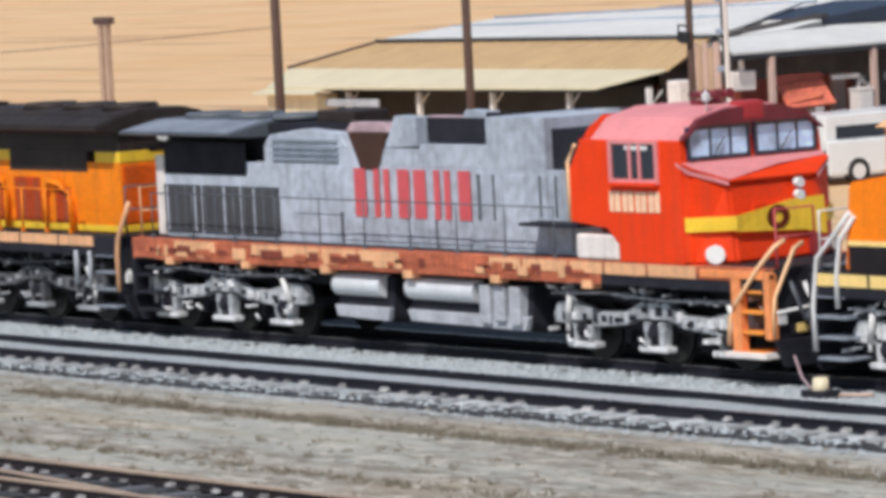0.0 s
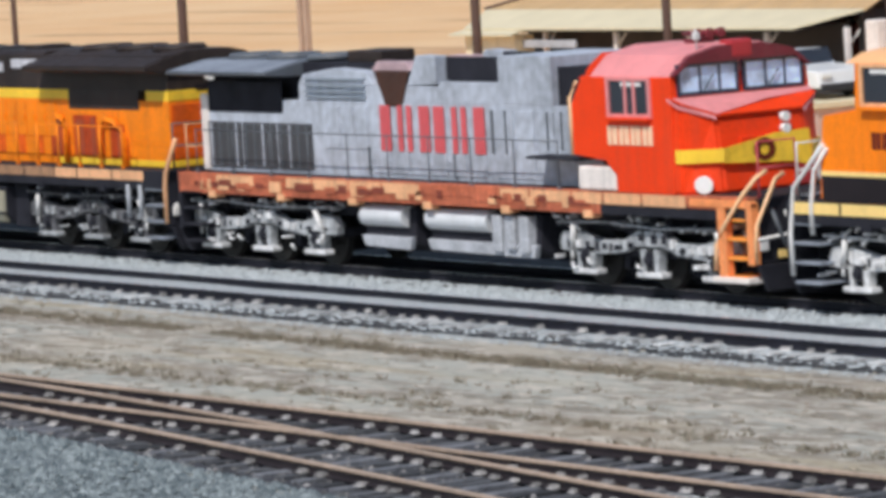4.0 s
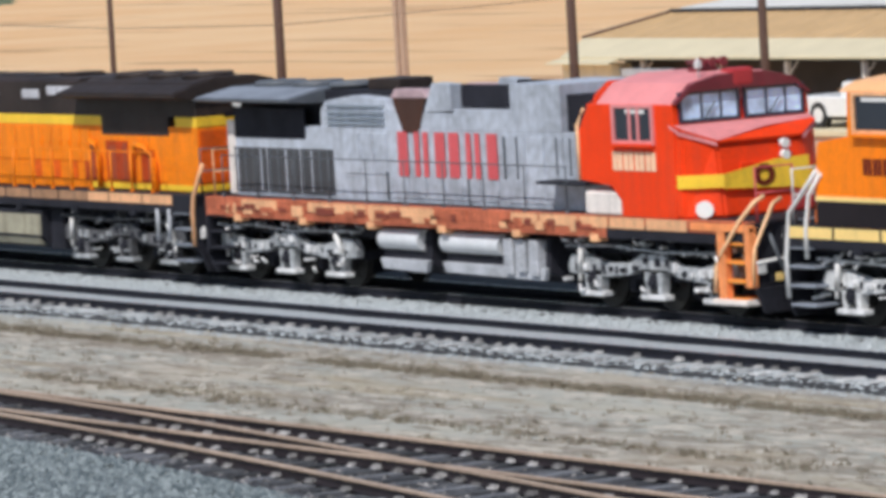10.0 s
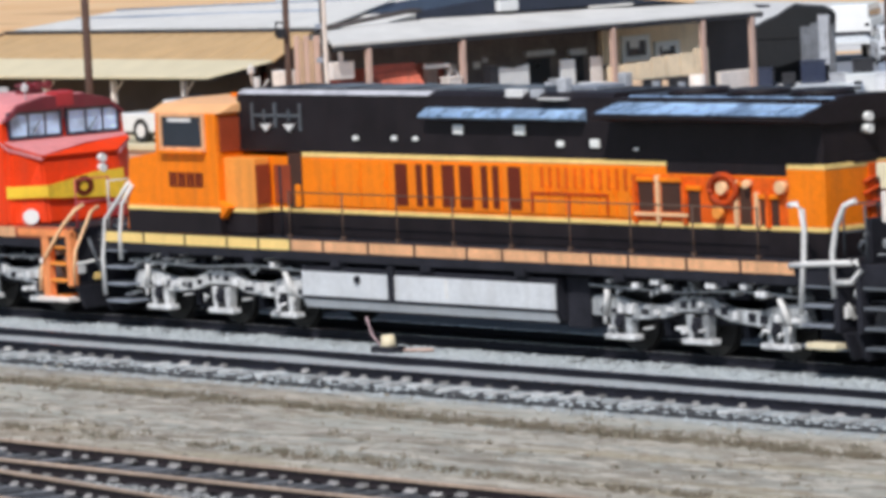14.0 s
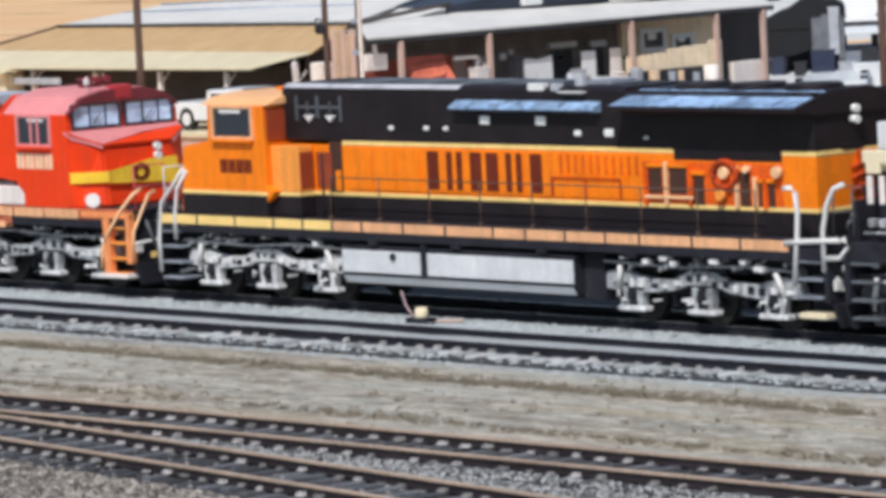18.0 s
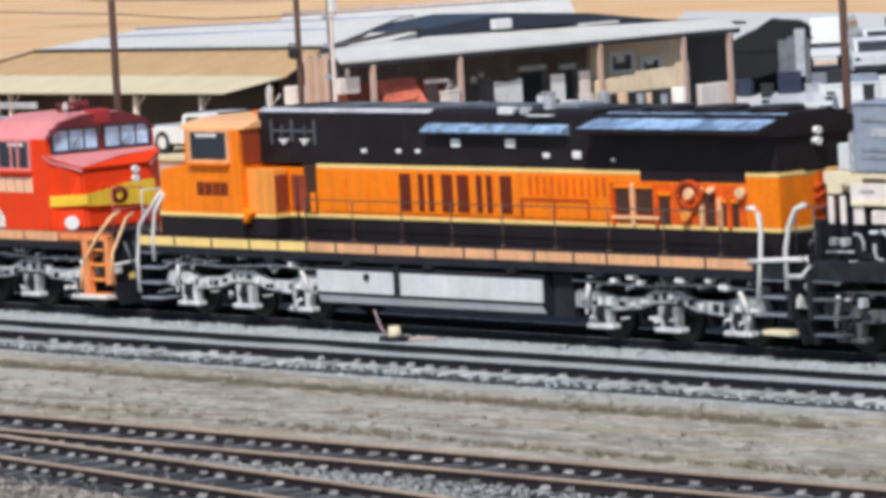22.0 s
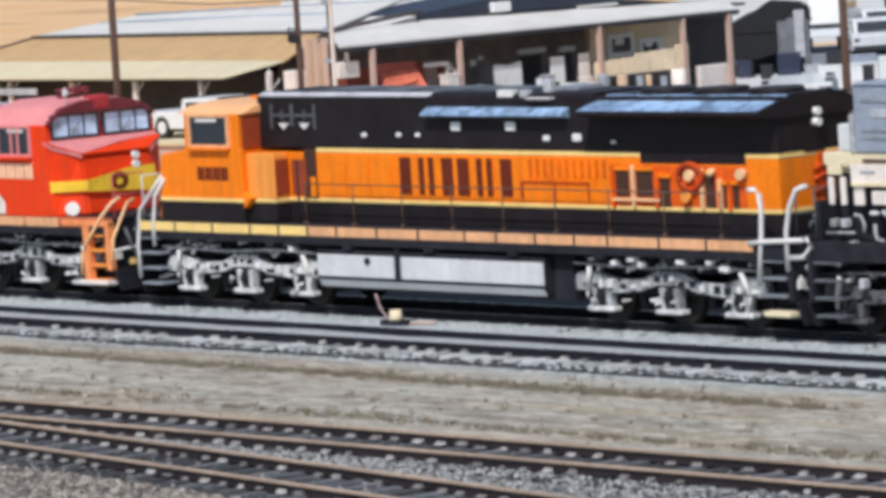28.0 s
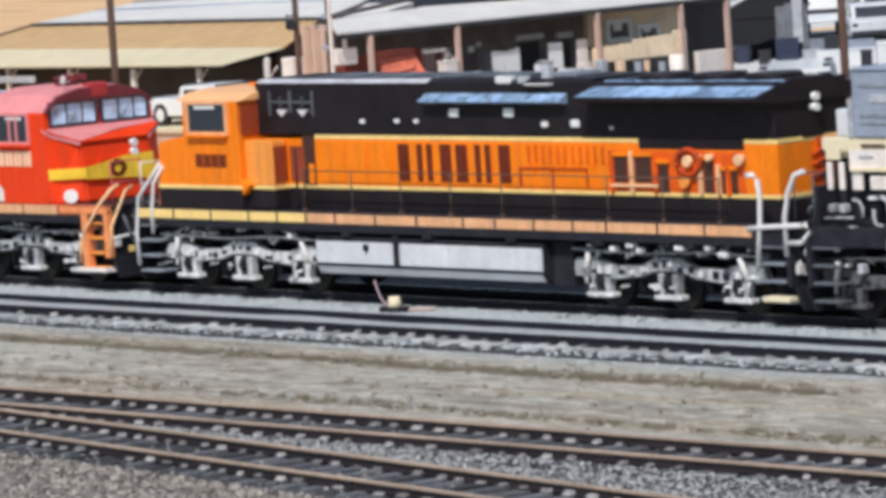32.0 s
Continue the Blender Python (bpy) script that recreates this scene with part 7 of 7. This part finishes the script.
def barrels():
    for k, (x, y, r, h, m, label) in enumerate(((-39.7, 39.72, 0.17, 1.74, M_BOARD, "tan drum before the porch fence"), (-39.7, 40.48, 0.13, 1.66, M_GREYMID, "grey bin before the porch fence"), (-39.7, 40.85, 0.1, 1.66, M_BOARD, "tan bin before the porch fence"), (-39.7, 41.5, 0.12, 1.56, M_GREYMID, "grey bin before the porch fence"),
                                                (-39.7, 42.13, 0.24, 1.74, M_FRAMEW, "pinkish round drum before the porch fence"), (-39.5, 41.35, 0.24, 1.16, M_BOARD, "low tan drum before the porch fence"), (-39.7, 34.75, 0.22, 1.62, M_CURTAIN, "pale drum before the porch"), (-39.7, 35.58, 0.16, 1.6, M_GREYMID, "grey bin before the porch"), (-39.9, 36.45, 0.12, 1.9, M_CURTAIN, "tall pale grey bin before the porch"), (-39.5, 36.4, 0.2, 1.56, M_GREYMID, "grey drum before the porch"),
                                                (-39.7, 29.2, 0.42, 2.12, M_CURTAIN, "pale tall bin before the porch"), (-39.8, 33.9, 0.12, 1.9, M_GREYMID, "slim grey bin before the porch"))):
        ob = tagged(new("drum"), label, "drum", "drums on the porch")
        ob.location = (x, y, 0)
        b = part("shell", tube(bmesh.new(), [(0, 0, 0), (0, 0, h)], r, 14), m, ob)
        part("hoop", tube(bmesh.new(), [(0, 0, h * 0.6), (0, 0, h * 0.6 + 0.05)], r + 0.02, 14), M_TRIM, b)


barrels()


# ---- by the tracks ----
def switch_stand():
    ob = tagged(new("switch_lamp"), "small pale switch lamp on a dark base beside the rail", "switch lamp")
    ob.location = (-0.57, -1.86, -0.2)
    part("base", box(bmesh.new(), -0.32, 0.3, -0.16, 0.16, 0.0, 0.14, 0.02), M_DARK, ob)
    part("lamp", tube(bmesh.new(), [(0.0, 0, 0.12), (0.0, 0, 0.2), (0.0, 0, 0.34)], 0.15, 12, 0.8), M_CREAM, ob, "pale cream lamp housing")
    part("lever", tube(bmesh.new(), [(-0.25, 0.05, 0.1), (-0.6, 0.12, 0.3), (-0.85, 0.2, 0.62)], 0.02, 6), M_MAUVE, ob, "reddish lever")
    part("rod", tube(bmesh.new(), [(0.2, 0.1, 0.06), (0.9, 0.3, 0.08)], 0.035, 6), M_POST, ob)


switch_stand()


# ---- ties, ballast and weeds ----
def fill(name, label, base, low, high, top, material, seed, x0=-60.0, x1=45.0):
    """A low uneven bank of ballast along a track; low, high: the lines of its edges."""
    rnd = random.Random(seed)
    bm = bmesh.new()
    rows = []
    count = int((x1 - x0) / 0.26)
    for i in range(count):
        x = x0 + (x1 - x0) * i / (count - 1)
        y0, y1 = low(x), high(x)
        rows.append([bm.verts.new((x, y0, -0.3)), bm.verts.new((x, y0 + 0.03 + rnd.uniform(0, 0.04), top + rnd.uniform(-0.02, 0.0))), bm.verts.new((x, (y0 + y1) / 2, top + rnd.uniform(-0.012, 0.012))), bm.verts.new((x, y1 - 0.03 - rnd.uniform(0, 0.05), top + rnd.uniform(-0.02, 0.0))), bm.verts.new((x, y1, -0.3))])
    for a, b in zip(rows, rows[1:]):
        for k in range(4):
            bm.faces.new((a[k], a[k + 1], b[k + 1], b[k]))
    part(name, bm, material, base, label)


def aside(line, off):
    return lambda x: line(x) + off


def lay_ties():
    rnd = random.Random(11)
    sizes = {}

    def tie_mesh(m, length):
        length = round(length * 5) / 5
        if (m.name, length) not in sizes:
            sizes[m.name, length] = shared("tie", box(bmesh.new(), -0.115, 0.115, -length / 2, length / 2, -0.24, 0.0, 0.012), m)
        return sizes[m.name, length]
    clip = bmesh.new()
    box(clip, -0.09, 0.09, -0.02, 0.09, 0.0, 0.025, 0.006)
    for x in (-0.05, 0.05):
        box(clip, x - 0.02, x + 0.02, 0.01, 0.09, 0.025, 0.055)
    clip = shared("tie_plate", clip, M_CLIP)
    plans = ((0, M_TIE, -36.0, 20.0, 0.56, 2.6, -0.185), (1, M_TIEPALE, -36.0, 21.0, 0.56, 2.6, -0.16), (2, M_TIEYARD, -18.0, 32.0, 0.56, 2.5, -0.165), (3, M_TIEYARD, 6.0, 30.0, 0.56, 2.5, -0.165))
    for k, m, a, b, step, length, top in plans:
        base, line = TRACKS[k], LINES[k]
        x = a
        while x < b:
            far, near = line(x) + length / 2, line(x) - length / 2
            if k == 2 and x < 6.0:          # long switch ties carry both tracks
                near = turnout_line(x) - length / 2
            piece("tie", tie_mesh(m, far - near), base, pose(x, (far + near) / 2 + rnd.uniform(-0.10, 0.10), top + rnd.uniform(-0.02, 0.008), 0, 0, rnd.uniform(-2.4, 2.4)))
            for side in ((), (-0.7525,), (-0.7525, 0.7525), (-0.7525, 0.7525))[k]:
                if rnd.random() < 0.9:
                    piece("tie_plate", clip, base, pose(x + rnd.uniform(-0.06, 0.06), line(x) + side - 0.13, top + rnd.uniform(-0.02, 0.02), 0, 0, rnd.uniform(-14, 14)) @ Matrix.Diagonal((rnd.uniform(0.5, 1.25), rnd.uniform(0.6, 1.2), rnd.uniform(0.5, 1.2), 1.0)))
                if k == 2 and x < 6.0 and x > -9.0 and rnd.random() < 0.7:
                    piece("tie_plate", clip, base, pose(x, turnout_line(x) + side - 0.13, top + rnd.uniform(-0.02, 0.02), 0, 0, rnd.uniform(-8, 8)))
            x += step * rnd.uniform(0.88, 1.12)
        rest = bmesh.new()
        for lo, hi in ((-130.0, a), (b, 70.0)):
            x = lo
            while x < hi - 0.3 and not (k == 3 and lo < 0):
                box(rest, x - 0.115, x + 0.115, line(x) - length / 2, line(x) + length / 2, top - 0.17, top)
                x += step
        tagged(part("tie_run", rest, m, base), kind="stuff")


def scatter(name, label, category, count, area, size, material, seed, height=0.0, flat=0.7):
    """Loose stones as small uneven blocks in one mesh; area: a function that gives x, y, z of the ground there."""
    rnd = random.Random(seed)
    verts, faces = [], []
    for _ in range(count):
        x, y, z = area(rnd)
        r = size * rnd.uniform(0.5, 1.3)
        a = rnd.uniform(0, 6.28)
        i = len(verts)
        for q in range(4):
            t = a + q * 1.571 + rnd.uniform(-0.3, 0.3)
            verts.append((x + r * math.cos(t), y + r * math.sin(t), z + rnd.uniform(-0.3, 0.2) * r))
        verts.append((x + rnd.uniform(-0.3, 0.3) * r, y + rnd.uniform(-0.3, 0.3) * r, z + r * flat * rnd.uniform(0.7, 1.2)))
        for q in range(4):
            faces.append((i + q, i + (q + 1) % 4, i + 4))
    me = bpy.data.meshes.new(name)
    me.from_pydata(verts, [], faces)
    me.materials.append(material)
    return tagged(new(name, me), label, category, kind="stuff")


def island_material(name, colors, rough=0.9):
    m = bpy.data.materials.new(name)
    m.use_nodes = True
    n, link = m.node_tree.nodes, m.node_tree.links.new
    b = n["Principled BSDF"]
    b.inputs["Roughness"].default_value = rough
    g, ramp = n.new("ShaderNodeNewGeometry"), n.new("ShaderNodeValToRGB")
    ramp.color_ramp.elements[0].color, ramp.color_ramp.elements[1].color = (*colors[0], 1), (*colors[-1], 1)
    for i, c in enumerate(colors[1:-1]):
        ramp.color_ramp.elements.new((i + 1) / (len(colors) - 1)).color = (*c, 1)
    link(g.outputs["Random Per Island"], ramp.inputs["Fac"])
    link(ramp.outputs["Color"], b.inputs["Base Color"])
    return m


def ballast():
    pale = island_material("pale_ballast", [(0.32, 0.345, 0.355), (0.37, 0.40, 0.41), (0.42, 0.45, 0.46), (0.48, 0.505, 0.51)])
    mixed = island_material("mixed_ballast", [(0.03, 0.03, 0.033), (0.07, 0.068, 0.07), (0.14, 0.135, 0.13), (0.36, 0.34, 0.33)])
    dusty = island_material("dusty_ballast", [(0.045, 0.04, 0.04), (0.14, 0.12, 0.105), (0.27, 0.235, 0.20), (0.44, 0.39, 0.34)])
    grey = island_material("grey_gravel", [(0.07, 0.09, 0.098), (0.13, 0.155, 0.165), (0.18, 0.21, 0.215), (0.29, 0.325, 0.33)])
    dry = island_material("dry_clods", [(0.22, 0.19, 0.15), (0.28, 0.25, 0.20), (0.34, 0.31, 0.26)])

    ridge = island_material("ridge_ballast", [(0.27, 0.27, 0.265), (0.36, 0.355, 0.34), (0.41, 0.41, 0.40), (0.47, 0.48, 0.48)])

    def strip(x0, x1, y0, y1, z):
        return lambda r: (r.uniform(x0, x1), r.uniform(y0, y1), z)
    scatter("ballast_shoulder", "pale bluish ballast between the locomotives and the next track", "ballast", 15000, strip(-42, 22, -2.9, -0.85, -0.185), 0.045, pale, 1)
    scatter("ballast_bed", "pale ballast among the weathered ties", "ballast", 9000, lambda r: (lambda x, v: (x, -4.04 + 0.0044 * x + (r.uniform(-0.7, 0.62) if v < 0.46 else (r.uniform(0.8, 1.5) if v < 0.82 else r.uniform(-2.0, -1.5))), (-0.165 if v < 0.46 else -0.11) if v < 0.82 else -0.28))(r.uniform(-42, 24), r.random()), 0.04, pale, 2)
    scatter("ballast_cribs", "pale stones among the tie ends", "ballast", 1700, lambda r: (lambda x: (x, -4.03 + 0.0044 * x - r.uniform(0.9, 1.75), -0.2))(r.uniform(-40, 24)), 0.05, pale, 12)
    scatter("ballast_yard", "dark ballast among the ties of the yard tracks", "ballast", 4500, lambda r: (lambda x: (x, r.uniform(turnout_line(x) - 1.5, -13.6 + 0.01 * x), -0.205))(r.uniform(-20, 32)), 0.05, mixed, 3)
    scatter("ballast_ridge", "pale ballast heaped between the two yard tracks", "ballast", 4600, lambda r: (lambda x: (x, r.uniform(turnout_line(x) + 0.95, -15.85 + 0.01 * x), -0.17))(9.0 + 23.0 * r.random() ** 0.8), 0.03, ridge, 8)
    scatter("gravel", "coarse grey gravel beside the yard tracks", "gravel", 15000, lambda r: (lambda x: (x, turnout_line(x) - 1.45 - 8.5 * r.random() ** 1.4, -0.22))(r.uniform(-16, 9)), 0.07, grey, 4)
    scatter("loose_ballast", "mixed dusty ballast beside the turnout", "ballast", 9000, lambda r: (lambda x: (x, turnout_line(x) - 1.4 - 6.5 * r.random() ** 1.4, -0.22))(r.uniform(7, 30)), 0.06, dusty, 9)
    scatter("soil_clods", "dry clods and stones on the soil strip", "soil", 1300, strip(-30, 28, -13.4, -5.9, -0.21), 0.05, dry, 5, flat=0.5)


def weeds():
    """Low dry weed tufts in ragged lines between the tracks."""
    rnd = random.Random(21)
    verts, faces = [], []

    def tuft(x, y, h):
        for _ in range(9):
            a, l = rnd.uniform(0, 6.28), h * rnd.uniform(0.6, 1.2)
            bx, by = x + rnd.gauss(0, 0.05), y + rnd.gauss(0, 0.05)
            tx, ty = bx + math.cos(a) * l * 0.7, by + math.sin(a) * l * 0.7
            i = len(verts)
            verts.extend(((bx - 0.012, by, -0.23), (bx + 0.012, by + 0.01, -0.23), (tx, ty, -0.23 + l)))
            faces.append((i, i + 1, i + 2))
    for line, spread, n in ((-7.85, 0.13, 2000), (-7.4, 0.3, 220), (-10.2, 0.5, 120), (-12.0, 0.13, 600), (-11.7, 0.35, 200), (-13.2, 0.2, 160)):
        for _ in range(n):
            x = rnd.uniform(-30, 30)
            if noise.noise(Vector((x * 0.23, line, 5.0))) > -0.22:
                tuft(x, line + 0.12 * noise.noise(Vector((x * 0.3, line, 2.0))) + rnd.gauss(0, spread), rnd.uniform(0.04, 0.12))
    me = bpy.data.meshes.new("weeds")
    me.from_pydata(verts, [], faces)
    me.materials.append(island_material("dry_weeds", [(0.17, 0.135, 0.10), (0.21, 0.17, 0.125), (0.19, 0.175, 0.125), (0.25, 0.205, 0.155)]))
    tagged(new("weeds", me), "dry brown and olive weed tufts along the soil", "weeds", kind="stuff")


ballast()
weeds()
fill("ballast_fill", "pale ballast between the rails", TRACKS[1], aside(LINES[1], -0.70), aside(LINES[1], 0.66), -0.165, M_BEDPALE, 31)
fill("ballast_fill", "pale ballast beyond the rail", TRACKS[1], aside(LINES[1], 0.80), aside(LINES[1], 1.62), -0.10, M_BEDPALE, 32)
# This fill's dark colour carries the shade of the gaps between ties.
fill("crib_fill", "dirt between the tie ends, gap shade painted dark", TRACKS[1], aside(LINES[1], -1.62), aside(LINES[1], -0.80), -0.205, M_CRIB, 33)
fill("crib_fill", "dark dirt between the ties", TRACKS[2], aside(LINES[2], -1.35), aside(LINES[2], 1.25), -0.205, M_CRIB2, 34)
fill("crib_fill", "dark dirt between the switch ties", TRACKS[3], aside(turnout_line, -1.45), lambda x: min(turnout_line(x) + 1.25, -16.3 + 0.01 * x), -0.207, M_CRIB2, 35, -9.0)
lay_ties()


# ---- what moves: the coupled locomotives roll back and stop ----
def motions():
    rows = [(0.0, 8.60), (0.5, 7.84), (1.0, 7.10), (1.5, 6.37), (2.0, 5.65), (2.5, 4.95), (3.0, 4.23), (3.5, 3.53), (4.0, 2.86), (4.5, 2.22), (5.0, 1.62), (5.5, 1.10),
            (6.0, 0.67), (6.5, 0.34), (7.0, 0.12), (7.5, 0.03), (8.0, 0.0), (32.0, 0.0)]
    for thing, place, turn in TRAIN:
        walk(thing, [(t, pose(place + s, 0, 0, 0, 0, turn)) for t, s in rows])
        for wheelset, m, front in WHEELS[thing.name]:
            walk(wheelset, [(t, m @ pose(0, 0, 0, 0, math.degrees(s / 0.533) * front, 0)) for t, s in rows])


motions()
